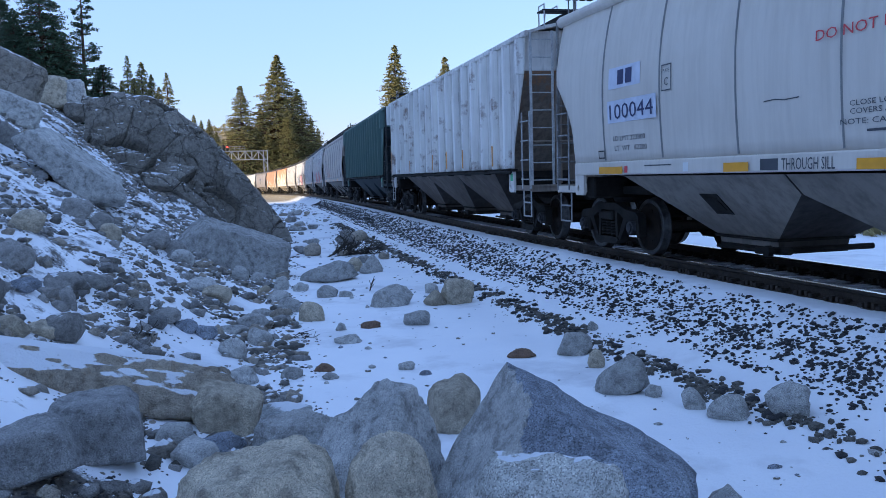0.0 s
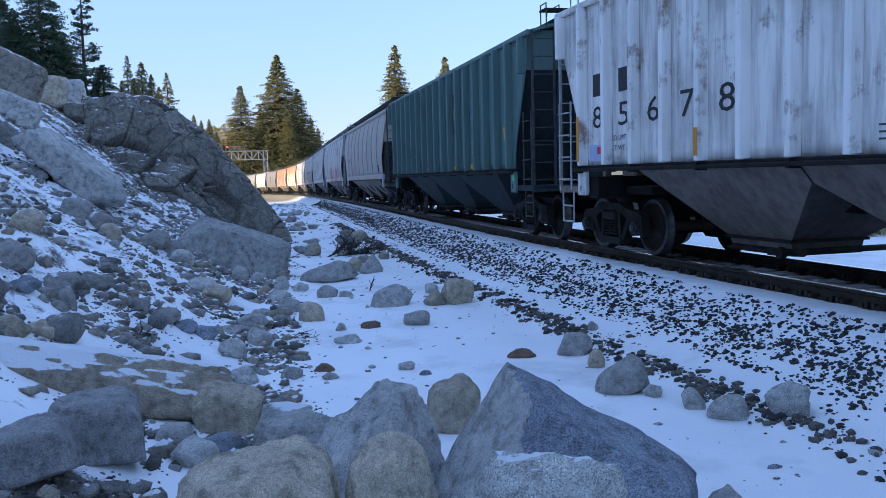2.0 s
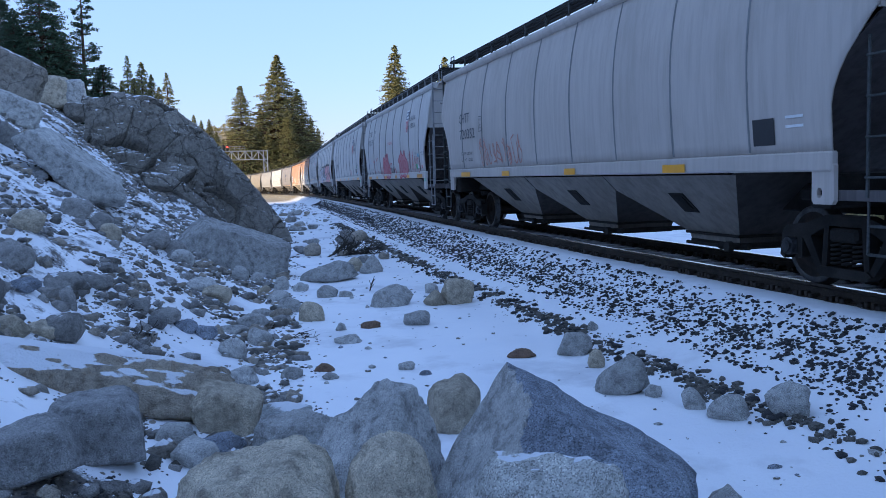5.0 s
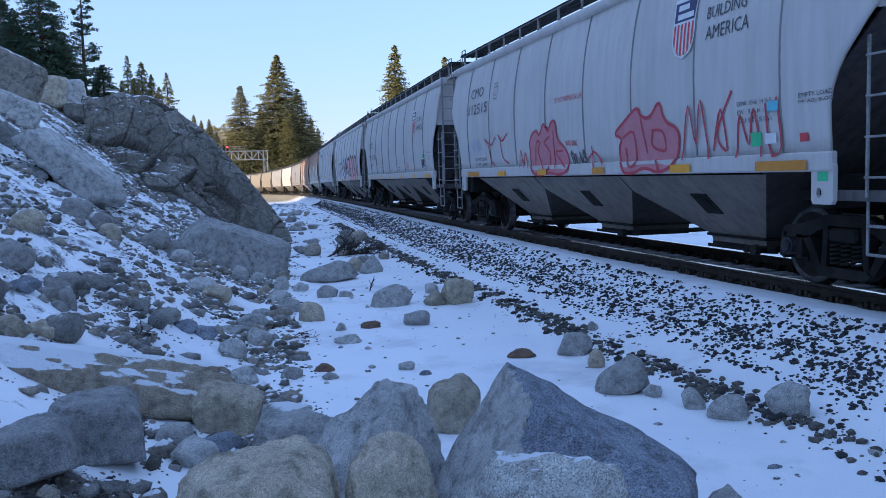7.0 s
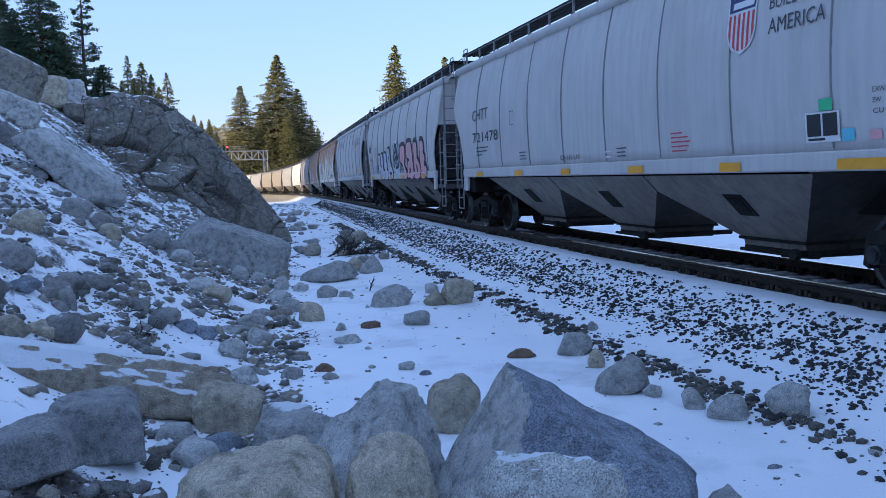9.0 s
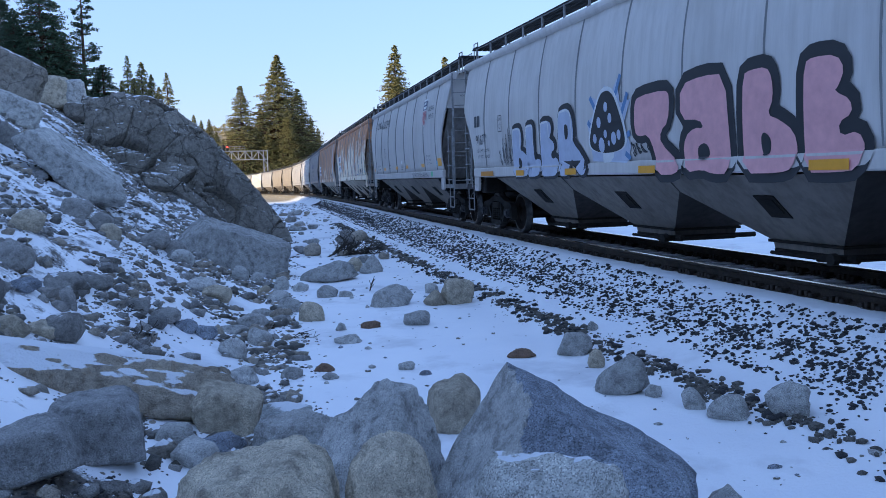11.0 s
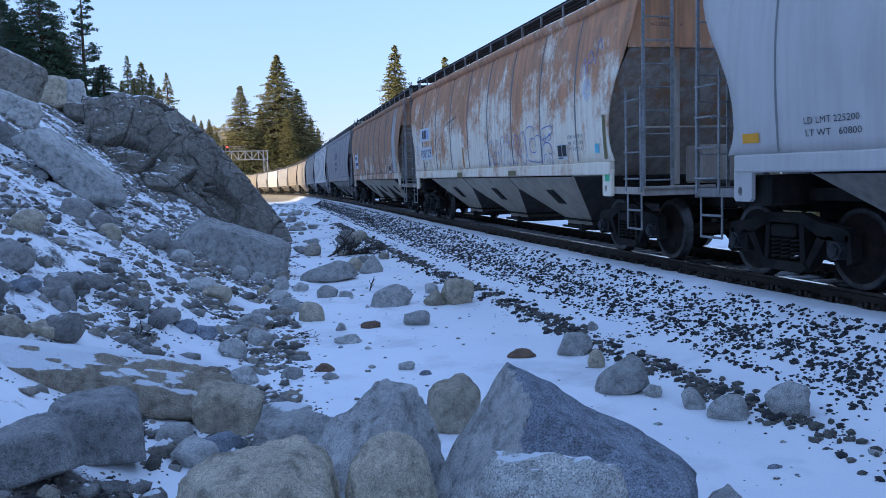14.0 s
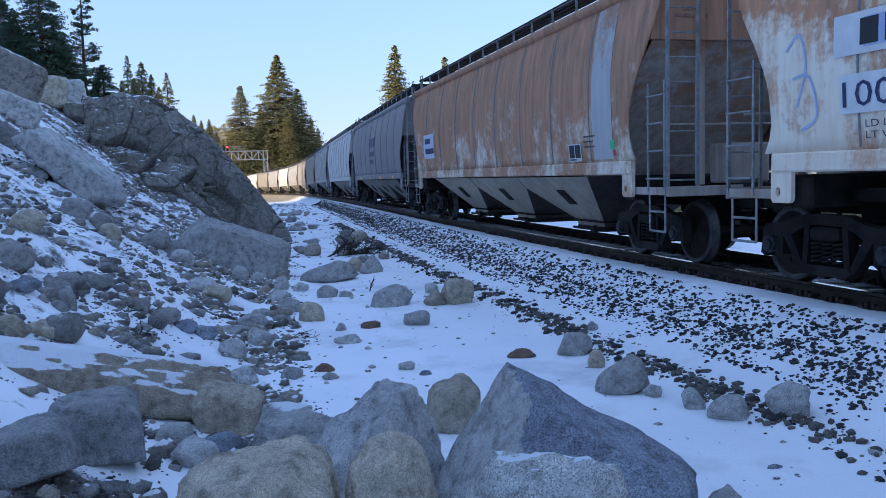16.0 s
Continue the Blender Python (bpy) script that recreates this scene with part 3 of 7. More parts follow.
        WHEELSETS.append((ob, dx))
    return t


def ladder_mesh(key, mat, x, y0, y1, z0, z1, rungs, r=0.022):
    def make():
        bm = bmesh.new()
        for y in (y0, y1):
            add_box(bm, (x - 0.012, y - 0.026, z0), (x + 0.012, y + 0.026, z1), 0.004)
        for k in range(rungs):
            z = z0 + (z1 - z0) * (k + 0.5) / rungs
            add_bar(bm, (x, y0, z), (x, y1, z), 0.012)
        return mesh_bm("ladder", bm, mat)
    return shared(key, make)


def side_ladder_mesh(key, mat, x0, x1, y, z0, z1, rungs):
    def make():
        bm = bmesh.new()
        for x in (x0, x1):
            add_box(bm, (x - 0.018, y - 0.012, z0), (x + 0.018, y + 0.012, z1), 0.004)
        for k in range(rungs):
            z = z0 + (z1 - z0) * (k + 0.5) / rungs
            add_bar(bm, (x0, y - 0.03, z), (x1, y - 0.03, z), 0.013)
        return mesh_bm("ladder", bm, mat)
    return shared(key, make)


def side_sheet(car, paint, E2, side, edge, z0, z1, pillow, sgn, label):
    """A thick side sheet whose ends follow edge(z)."""
    nx, nz = 110, 16
    vs, fs = [], []
    for lay in (0, 1):
        for j in range(nz + 1):
            z = z0 + (z1 - z0) * j / nz
            xe = edge(z)
            for i in range(nx + 1):
                x = -xe + 2 * xe * i / nx
                y = side(z) - lay * 0.03
                if pillow and not lay:
                    y += 0.022 * abs(math.sin(math.pi * (x / 1.77 + 0.5))) ** 0.7 - 0.022 + 0.006 * noise.noise((x * 0.8, z * 0.9, E2 * 7))
                vs.append((x, sgn * y, z))
    row, layer = nx + 1, (nx + 1) * (nz + 1)
    for j in range(nz):
        for i in range(nx):
            a = j * row + i
            q = (a, a + 1, a + row + 1, a + row)
            fs.append(q if sgn < 0 else q[::-1])
            q2 = tuple(k + layer for k in q)
            fs.append(q2[::-1] if sgn < 0 else q2)
    rim = [i for i in range(nx + 1)] + [j * row + nx for j in range(1, nz + 1)] + [nz * row + i for i in range(nx - 1, -1, -1)] + [j * row for j in range(nz - 1, 0, -1)]
    for a, b in zip(rim, rim[1:] + rim[:1]):
        fs.append((b, a, a + layer, b + layer) if sgn < 0 else (a, b, b + layer, a + layer))
    return child("side_sheet", mesh_from("side_sheet", vs, fs, paint, True), car, label)


def hopper_part(car, paint, soot, dark, x, half_top, top_y, z_top, z_bot, gate, drop_rear, drop_front):
    """One discharge hopper: an inverted pyramid with a flange, and its gate under it."""
    hb, yb = 0.66, 0.56
    z_mid = z_top - 0.24
    f = (z_top - z_mid) / (z_top - z_bot)
    y_mid, x_mid = top_y + (yb - top_y) * f, half_top + (hb - half_top) * f
    vs = []
    for z, xr, xf, hy in ((z_top, half_top, half_top, top_y), (z_mid, half_top if drop_rear else x_mid, half_top if drop_front else x_mid, y_mid), (z_bot, hb, hb, yb), (z_bot - 0.12, hb - 0.02, hb - 0.02, yb - 0.02)):
        vs += [(x - xr, -hy, z), (x + xf, -hy, z), (x + xf, hy, z), (x - xr, hy, z)]
    fs = [(0, 1, 2, 3), (15, 14, 13, 12)]
    for k in (0, 4, 8):
        fs += [(k + (i + 1) % 4, k + i, k + 4 + i, k + 4 + (i + 1) % 4) for i in range(4)]
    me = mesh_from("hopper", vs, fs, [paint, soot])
    # End slopes: dirt plus the shade of downward faces put into the colour.
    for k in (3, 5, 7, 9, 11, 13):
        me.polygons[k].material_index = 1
    h = child("hopper", me, car, "tapered discharge hopper with sooty slopes")
    bm = bmesh.new()
    add_box(bm, (x - 0.71, -0.61, z_bot - 0.02), (x + 0.71, 0.61, z_bot + 0.02), 0.006)
    add_box(bm, (x - 0.64, -0.56, z_bot - 0.19), (x + 0.64, 0.56, z_bot - 0.10), 0.01)
    add_bar(bm, (x - 0.50, -0.70, z_bot - 0.14), (x + 0.50, -0.70, z_bot - 0.14), 0.025, 8)
    add_bar(bm, (x + 0.4, -0.70, z_bot - 0.14), (x + 0.95, -0.60, z_bot - 0.12), 0.05, 8)
    add_bar(bm, (x + 0.8, -0.8, z_bot - 0.12), (x + 0.8, 0.8, z_bot - 0.12), 0.04, 8)
    add_bar(bm, (x + 0.8, -0.86, z_bot - 0.12), (x + 0.8, -0.78, z_bot - 0.12), 0.075, 8)
    part("gate", bm, dark, h, "sooty sliding outlet gate")
    if gate:
        # pressed hatch on the side slope
        bm = bmesh.new()
        for t0, t1, hx in ((0.30, 0.62, 0.20), (0.36, 0.56, 0.13)):
            za, zb = z_top + (z_bot - z_top) * t0, z_top + (z_bot - z_top) * t1
            ya, yb2 = top_y + (yb - top_y) * t0, top_y + (yb - top_y) * t1
            lift = 0.02 if hx > 0.15 else 0.035
            a = [bm.verts.new(p) for p in ((x - hx, -ya - lift, za), (x + hx, -ya - lift, za), (x + hx, -yb2 - lift, zb), (x - hx, -yb2 - lift, zb))]
            b = [bm.verts.new(v.co + Vector((0, 0.06, 0.02))) for v in a]
            bm.faces.new(a[::-1])
            for i in range(4):
                bm.faces.new((a[i], a[(i + 1) % 4], b[(i + 1) % 4], b[i]))
        part("inspection_hatch", bm, dark, h)
    return h


def railcar(label, length, paint, under, style="round", rails=GALV, hop=None, end_mat=None, swept=False, deck=None, detail=2):
    """A covered hopper car; x runs forwards, z from the rail top. Its origin is midway between the couplers."""
    E2 = length / 2
    car = tagged(new("hopper_car"), label, "railway car", "cars of the freight train")
    rnd = style == "round"
    side = side_round if rnd else side_flat
    zs, ze = (1.55, 4.02) if rnd else (1.50, 4.10)
    zl = 1.30 if rnd else 1.44
    end_mat, soot = end_mat or END_PAINT, SOOT_AND_SHADE if paint is not GREEN_PAINT else GREEN_UNDER

    def edge(z):
        if swept:
            return E2 + float(np.interp(z, [1.5, 1.6, 1.8, 2.1, 2.4, 2.75, 3.05, 3.35, 3.6, 4.1], [-1.48, -1.58, -1.66, -1.66, -1.58, -1.38, -1.16, -0.98, -0.90, -0.86]))
        if rnd:
            return E2 + float(np.interp(z, [1.5, 2.05, 2.25, 2.45, 2.84, 2.95, 4.1], [-1.66, -1.64, -1.56, -1.42, -1.04, -0.92, -0.88]))
        return E2 + float(np.interp(z, [1.5, 1.9, 3.5, 3.62, 4.2], [-1.75, -1.72, -0.96, -0.92, -0.90]))

    for sgn in (-1, 1):
        side_sheet(car, paint, E2, side, edge, zs - 0.02, ze, rnd, sgn, "")
        # side sill
        bm = bmesh.new()
        a, b = sgn * 1.56, sgn * 1.46
        if rnd:
            add_box(bm, (-E2 + 1.64, min(a, b), zl + 0.02), (E2 - 1.64, max(a, b), zs - 0.021), 0.02)
        else:
            add_box(bm, (-E2 + 1.55, min(a, b), zl), (E2 - 1.55, max(a, b), zs - 0.021), 0.01)
            add_bar(bm, (-E2 + 1.6, sgn * 1.60, zl - 0.03), (E2 - 1.6, sgn * 1.60, zl - 0.03), 0.03, 6)
            for k in range(9):
                x = -E2 + 1.8 + k * (length - 3.6) / 8
                add_box(bm, (x - 0.03, min(sgn * 1.46, sgn * 1.62), zl - 0.08), (x + 0.03, max(sgn * 1.46, sgn * 1.62), zl + 0.02))
        part("side_sill", bm, paint if rnd else under, car)
        # eave rail
        bm = bmesh.new()
        e = side(ze)
        if rnd:
            add_bar(bm, (-E2 + 0.74, sgn * (e - 0.03), ze + 0.06), (E2 - 0.74, sgn * (e - 0.03), ze + 0.06), 0.10, 14)
        else:
            add_box(bm, (-E2 + 0.72, sgn * e - 0.05, ze), (E2 - 0.72, sgn * e + 0.05, ze + 0.11), 0.02)
        part("eave_rail", bm, paint, car)
        if rnd:
            # weld seams that stand slightly proud
            n = 4
            for k in range(2 * n):
                x = (k - n + 0.5) * 1.77
                vs, fs = [], []
                for j in range(13):
                    z = zs + (ze - zs) * j / 12
                    y = side(z)
                    for dx, dy in ((-0.010, -0.03), (-0.005, 0.002), (0.005, 0.002), (0.010, -0.03)):
                        vs.append((x + dx, sgn * (y + dy), z))
                    if j:
                        q = (j - 1) * 4
                        for i in range(3):
                            f = (q + i, q + i + 1, q + i + 5, q + i + 4)
                            fs.append(f if sgn < 0 else f[::-1])
                if sgn < 0 or detail > 1:
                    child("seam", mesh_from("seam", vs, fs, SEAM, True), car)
        else:
            n = 19
            for k in range(n):
                x = -E2 + 1.02 + k * (length - 2.04) / (n - 1)
                z_low = zs - 0.02 if abs(x) < E2 - 1.75 else float(np.interp(abs(x) - E2, [-1.72, -0.96], [1.9, 3.5]))
                bm = bmesh.new()
                add_box(bm, (x - 0.045, min(sgn * 1.49, sgn * 1.66), z_low), (x + 0.055, max(sgn * 1.49, sgn * 1.66), ze - 0.005), 0.014)
                part("side_post", bm, LIT_WHITE_POST if paint is WHITE_PAINT else paint, car)
    # roof
    prof = [(-side(ze), ze + 0.10), (-1.1, ze + 0.22), (-0.6, ze + 0.32), (0, ze + 0.36), (0.6, ze + 0.32), (1.1, ze + 0.22), (side(ze), ze + 0.10)]
    vs, fs = [], []
    for x in (-E2 + 0.78, E2 - 0.78):
        vs += [(x, y, z) for y, z in prof] + [(x, y, z - 0.06) for y, z in reversed(prof)]
    m = len(prof) * 2
    fs = [(i, (i + 1) % m, m + (i + 1) % m, m + i) for i in range(m)] + [tuple(range(m))[::-1], tuple(range(m, 2 * m))]
    me = mesh_from("roof", vs, fs, paint)
    child("roof", me, car)
    # running boards on the roof
    zr, yb = (ze + 0.50, 0.95) if rnd else (ze + 0.44, 0.42)
    rb = tagged(new("running_board"), "dark open-grid roof walkway")
    rb.parent = car

    def plank(nm, lo, hi):
        bm = bmesh.new()
        add_box(bm, lo, hi)
        part(nm, bm, BOARD, rb)

    for s in (-1, 1):
        for k in range(4):
            y = s * (yb - 0.21 + 0.14 * k)
            plank("plank", (-E2 + 0.55, y - 0.045, zr), (E2 - 0.55, y + 0.045, zr + 0.03))
    for e in (-1, 1):
        for k in range(3):
            x = e * (E2 - 0.62 - 0.14 * k)
            plank("plank", (x - 0.045, -1.2, zr + 0.031), (x + 0.045, 1.2, zr + 0.06))
        for s in (-1, 1):
            bm = bmesh.new()
            add_bar(bm, (e * (E2 - 0.6), s * 0.9, zr + 0.03), (e * (E2 - 0.6), s * 0.9, zr + 0.13), 0.012)
            add_bar(bm, (e * (E2 - 0.6), s * 0.9, zr + 0.12), (e * (E2 - 1.3), s * 0.9, zr + 0.12), 0.012)
            add_bar(bm, (e * (E2 - 1.3), s * 0.9, zr + 0.13), (e * (E2 - 1.3), s * 0.9, zr + 0.03), 0.012)
            # end support of the crossover walkway
            for xx in (E2 - 0.6, E2 - 0.92):
                add_bar(bm, (e * xx, s * 1.17, ze + 0.1), (e * xx, s * 1.17, zr + 0.16), 0.014)
            add_bar(bm, (e * (E2 - 0.6), s * 1.17, zr + 0.16), (e * (E2 - 0.92), s * 1.17, zr + 0.16), 0.014)
            part("grab_rail", bm, rails, rb)
    bm = bmesh.new()
    nb = 15
    for k in range(nb):
        x = -E2 + 0.9 + k * (length - 1.8) / (nb - 1)
        for s in (-1, 1):
            add_box(bm, (x - 0.018, s * (yb + 0.24) - 0.018, ze + 0.13), (x + 0.018, s * (yb + 0.24) + 0.018, zr))
            add_box(bm, (x - 0.018, s * (yb - 0.24) - 0.018, ze + 0.2), (x + 0.018, s * (yb - 0.24) + 0.018, zr))
            if k:
                add_bar(bm, (x - (length - 1.8) / (nb - 1), s * (yb + 0.24), zr - 0.01), (x, s * (yb + 0.24), zr - 0.01), 0.014, 4)
    tagged(part("bracket", bm, rails if rnd else BOARD, rb), kind="stuff")
    # hatch coamings along the ridge
    bm = bmesh.new()
    add_box(bm, (-E2 + 1.6, -0.34, ze + 0.34), (E2 - 1.6, 0.34, ze + 0.47), 0.03)
    part("hatch_cover", bm, paint, car)
    # centre sill
    bm = bmesh.new()
    add_box(bm, (-E2 + 0.45, -0.28, 0.80), (E2 - 0.45, 0.28, 1.16), 0.02)
    part("centre_sill", bm, under, car)
    # hoppers
    span = 3.85 if rnd else 3.75
    for k in (-1, 0, 1):
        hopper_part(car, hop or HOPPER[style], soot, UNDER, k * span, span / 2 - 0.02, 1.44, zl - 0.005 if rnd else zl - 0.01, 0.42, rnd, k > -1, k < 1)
    # hip panel that closes the underside between the hoppers
    zb = 3.22 if swept else 2.84 if rnd else 3.45
    for e in (-1, 1):
        top = edge(zb + 0.05) - 0.05
        lowx = 1.5 * span
        # slope sheet
        vs = []
        for lay in (0, 0.03):
            for x, z, wd in ((e * (top - 0.02), zb + 0.02, 1.0), (e * (lowx - 0.05), zl + 0.02, 1.0)):
                for s in (-1, 1):
                    vs.append((x, s * (min(side(z), 1.5) - 0.035), z - lay))
        fs = [(0, 1, 3, 2), (4, 6, 7, 5), (0, 2, 6, 4), (1, 5, 7, 3), (0, 4, 5, 1), (2, 3, 7, 6)]
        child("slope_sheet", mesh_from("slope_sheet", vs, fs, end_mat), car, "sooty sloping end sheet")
        # upright end wall above it
        bm = bmesh.new()
        x0 = e * (E2 - 1.0)
        zz = [zb + (ze + 0.14 - zb) * k / 6 for k in range(7)]
        outline = [(-side(z) + 0.034, z) for z in zz] + [(side(z) - 0.034, z) for z in zz[::-1]]
        rings = [[bm.verts.new((xx, y, z)) for y, z in outline] for xx in (x0, x0 - e * 0.03)]
        bm.faces.new(rings[0])
        bm.faces.new(rings[1][::-1])
        for k in range(14):
            bm.faces.new((rings[0][k], rings[0][(k + 1) % 14], rings[1][(k + 1) % 14], rings[1][k]))
        bmesh.ops.recalc_face_normals(bm, faces=bm.faces)
        for yy in (-0.75, 0.75):
            add_box(bm, (min(x0, x0 + e * 0.05), yy - 0.04, zb), (max(x0, x0 + e * 0.05), yy + 0.04, ze))
        part("end_wall", bm, paint, car)
        if e > 0 and rnd and detail:
            for txt, zz, wide in (("CAUTION", 3.62, 0.30), ("NO SIDE LADDER", 3.53, 0.52)):
                vs, fs = WORDS[txt]
                k = wide / max(v[0] for v in vs)
                child("stencil", mesh_from("stencil", [(x0 + 0.006, -0.90 - wide / 2 + v[0] * k, zz + v[1] * 0.075) for v in vs], fs, GREY_MARK), car)
        # struts from platform up to end wall
        for yy in (-0.72, 0.72):
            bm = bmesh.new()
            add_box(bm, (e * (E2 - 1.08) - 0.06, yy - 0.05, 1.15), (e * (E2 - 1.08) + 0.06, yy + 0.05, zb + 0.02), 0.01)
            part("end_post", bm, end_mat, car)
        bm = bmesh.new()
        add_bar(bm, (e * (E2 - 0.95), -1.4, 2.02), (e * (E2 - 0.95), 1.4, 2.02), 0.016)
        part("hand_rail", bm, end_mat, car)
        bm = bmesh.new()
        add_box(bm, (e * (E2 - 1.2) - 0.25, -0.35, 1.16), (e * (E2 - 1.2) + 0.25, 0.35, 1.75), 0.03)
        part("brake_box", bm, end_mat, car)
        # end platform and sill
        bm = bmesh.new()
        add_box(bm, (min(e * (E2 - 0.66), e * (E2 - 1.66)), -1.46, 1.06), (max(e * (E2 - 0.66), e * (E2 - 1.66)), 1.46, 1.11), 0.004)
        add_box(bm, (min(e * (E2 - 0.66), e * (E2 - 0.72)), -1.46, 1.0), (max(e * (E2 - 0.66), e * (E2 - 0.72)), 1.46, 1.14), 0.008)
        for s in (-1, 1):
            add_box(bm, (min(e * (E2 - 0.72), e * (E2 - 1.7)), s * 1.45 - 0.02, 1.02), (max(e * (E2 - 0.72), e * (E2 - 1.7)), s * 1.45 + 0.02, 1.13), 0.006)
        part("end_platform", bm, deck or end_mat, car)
        for s in (-1, 1):
            # jacking bracket under the sill's end, with a round hole
            bm = bmesh.new()
            cx, cz, hx = e * (E2 - 1.79), 1.20, 0.17
            outer = [bm.verts.new((cx + u * hx, s * 1.535, cz + v)) for u, v in ((-1, -0.18), (-0.8, -0.22), (0.8, -0.22), (1, -0.18), (1, 0.18), (0.8, 0.22), (-0.8, 0.22), (-1, 0.18))]
            inner = [bm.verts.new((cx - 0.05 + 0.045 * math.cos(a), s * 1.535, cz - 0.10 + 0.055 * math.sin(a))) for a in [math.pi * (1.125 + k / 4) for k in range(8)]]
            for k in range(8):
                bm.faces.new((outer[k], outer[(k + 1) % 8], inner[(k + 1) % 8], inner[k]))
            ext = bmesh.ops.extrude_face_region(bm, geom=list(bm.faces))
            bmesh.ops.translate(bm, vec=(0, -s * 0.05, 0), verts=[v for v in ext["geom"] if isinstance(v, bmesh.types.BMVert)])
            bmesh.ops.recalc_face_normals(bm, faces=bm.faces)
            part("jacking_bracket", bm, paint, car)
        # ladders: one on each corner of the end and the side
        for s in (-1, 1):
            key = f"{rails.name}{e}{s}{length}{style}"
            child("end_ladder", ladder_mesh("e" + key, rails, e * (E2 - 0.70), s * 1.44, s * 0.98, 1.06, ze + 0.1, 9), car)
            child("side_ladder", side_ladder_mesh("s" + key, rails, e * (E2 - 1.22), e * (E2 - 0.73), s * 1.475, 1.06, 2.62, 4), car)

            def step():
                bm = bmesh.new()
                for x in (e * (E2 - 1.24), e * (E2 - 0.78)):
                    add_bar(bm, (x, s * 1.44, 1.02), (x, s * 1.44, 0.50), 0.016)
                for z in (0.50, 0.78):
                    add_bar(bm, (e * (E2 - 1.24), s * 1.44, z), (e * (E2 - 0.78), s * 1.44, z), 0.016)
                return mesh_bm("step", bm, rails)
            child("step", shared("p" + key, step), car)
        # coupler
        bm = bmesh.new()
        add_box(bm, (min(e * (E2 - 0.66), e * (E2 - 0.15)), -0.09, 0.82), (max(e * (E2 - 0.66), e * (E2 - 0.15)), 0.09, 0.98), 0.02)
        add_box(bm, (min(e * (E2 - 0.20), e * (E2 + 0.0)), -0.16, 0.74), (max(e * (E2 - 0.20), e * (E2 - 0.02)), 0.16, 1.04), 0.05)
        part("coupler", bm, UNDER, car)
        bm = bmesh.new()
        pts = [Vector((e * (E2 - 0.6 + 0.58 * t), 0.34 * (1 - t * 0.6), 0.78 - 0.45 * math.sin(math.pi * t * 0.5))) for t in (0, 0.25, 0.5, 0.75, 1)]
        for a, b in zip(pts, pts[1:]):
            add_bar(bm, a, b, 0.03, 8)
        part("air_hose", bm, UNDER, car)
        # body bolster over the truck
        bm = bmesh.new()
        add_box(bm, (e * (E2 - 1.98) - 0.16, -1.42, 0.93), (e * (E2 - 1.98) + 0.16, 1.42, 1.29), 0.03)
        add_box(bm, (min(e * (E2 - 2.14), e * (E2 - 3.0)), -0.9, 0.98), (max(e * (E2 - 2.14), e * (E2 - 3.0)), 0.9, 1.12), 0.02)
        part("body_bolster", bm, UNDER, car)
        truck(car, e * (E2 - 1.98))
    # brake wheel on the rear end
    bm = bmesh.new()
    cx = -(E2 - 0.86)
    for k in range(16):
        a, b = k * math.pi / 8, (k + 1) * math.pi / 8
        add_bar(bm, (cx, 0.25 + 0.29 * math.cos(a), 2.0 + 0.29 * math.sin(a)), (cx, 0.25 + 0.29 * math.cos(b), 2.0 + 0.29 * math.sin(b)), 0.018)
    for k in range(5):
        a = k * 1.257
        add_bar(bm, (cx - 0.02, 0.25, 2.0), (cx, 0.25 + 0.29 * math.cos(a), 2.0 + 0.29 * math.sin(a)), 0.014)
    add_box(bm, (cx + 0.02, 0.02, 1.75), (cx + 0.2, 0.48, 2.25), 0.05)
    part("brake_wheel", bm, BLACK, car, "black hand brake wheel")
    return car


# grey of the seam lines, with the joint's shadow put into the colour
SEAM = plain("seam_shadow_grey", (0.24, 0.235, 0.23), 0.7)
BOARD = grained("dark_grating", (0.02, 0.02, 0.021), (0.05, 0.05, 0.05), 5, 0.7, 0.3, 0.2)
# dirt on the hopper slopes, with their shade put into the colour
SOOT_AND_SHADE = car_paint("soot_on_slopes", (0.085, 0.075, 0.07), (0.03, 0.026, 0.024), 0.0, 0.8, 0.7)
BROWN_END = car_paint("grimy_brown_end_paint", (0.30, 0.245, 0.20), (0.10, 0.075, 0.06), 0.15, 0.8, 0.7)
GREY_END = car_paint("dusty_grey_end_paint", (0.30, 0.285, 0.27), (0.14, 0.12, 0.11), 0.0, 0.8, 0.7)
RUST_END = car_paint("rust_washed_end_paint", (0.50, 0.44, 0.38), (0.22, 0.15, 0.11), 0.30, 0.8, 0.7)
CREAM_HOP = car_paint("dirty_cream_hopper_paint", (0.46, 0.395, 0.31), (0.22, 0.175, 0.13), 0.0, 0.7, 0.7)
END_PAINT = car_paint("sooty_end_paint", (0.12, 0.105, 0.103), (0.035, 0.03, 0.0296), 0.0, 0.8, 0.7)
GREEN_UNDER = car_paint("dark_green_underframe", (0.035, 0.05, 0.057), (0.015, 0.018, 0.0205), 0.0, 0.6, 0.6)
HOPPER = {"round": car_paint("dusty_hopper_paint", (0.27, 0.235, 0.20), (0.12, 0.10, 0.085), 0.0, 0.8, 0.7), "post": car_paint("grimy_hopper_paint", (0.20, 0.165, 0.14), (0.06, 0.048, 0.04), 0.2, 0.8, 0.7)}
GREY_PAINT = car_paint("pale_grey_paint", (0.62, 0.575, 0.53), (0.43, 0.39, 0.35), 0.0, 0.6)
COOL_PAINT = car_paint("cool_grey_paint", (0.58, 0.54, 0.505), (0.42, 0.385, 0.35), 0.0, 0.6)
CREAM_PAINT = car_paint("cream_grey_paint", (0.68, 0.61, 0.53), (0.50, 0.44, 0.375), 0.0, 0.5)
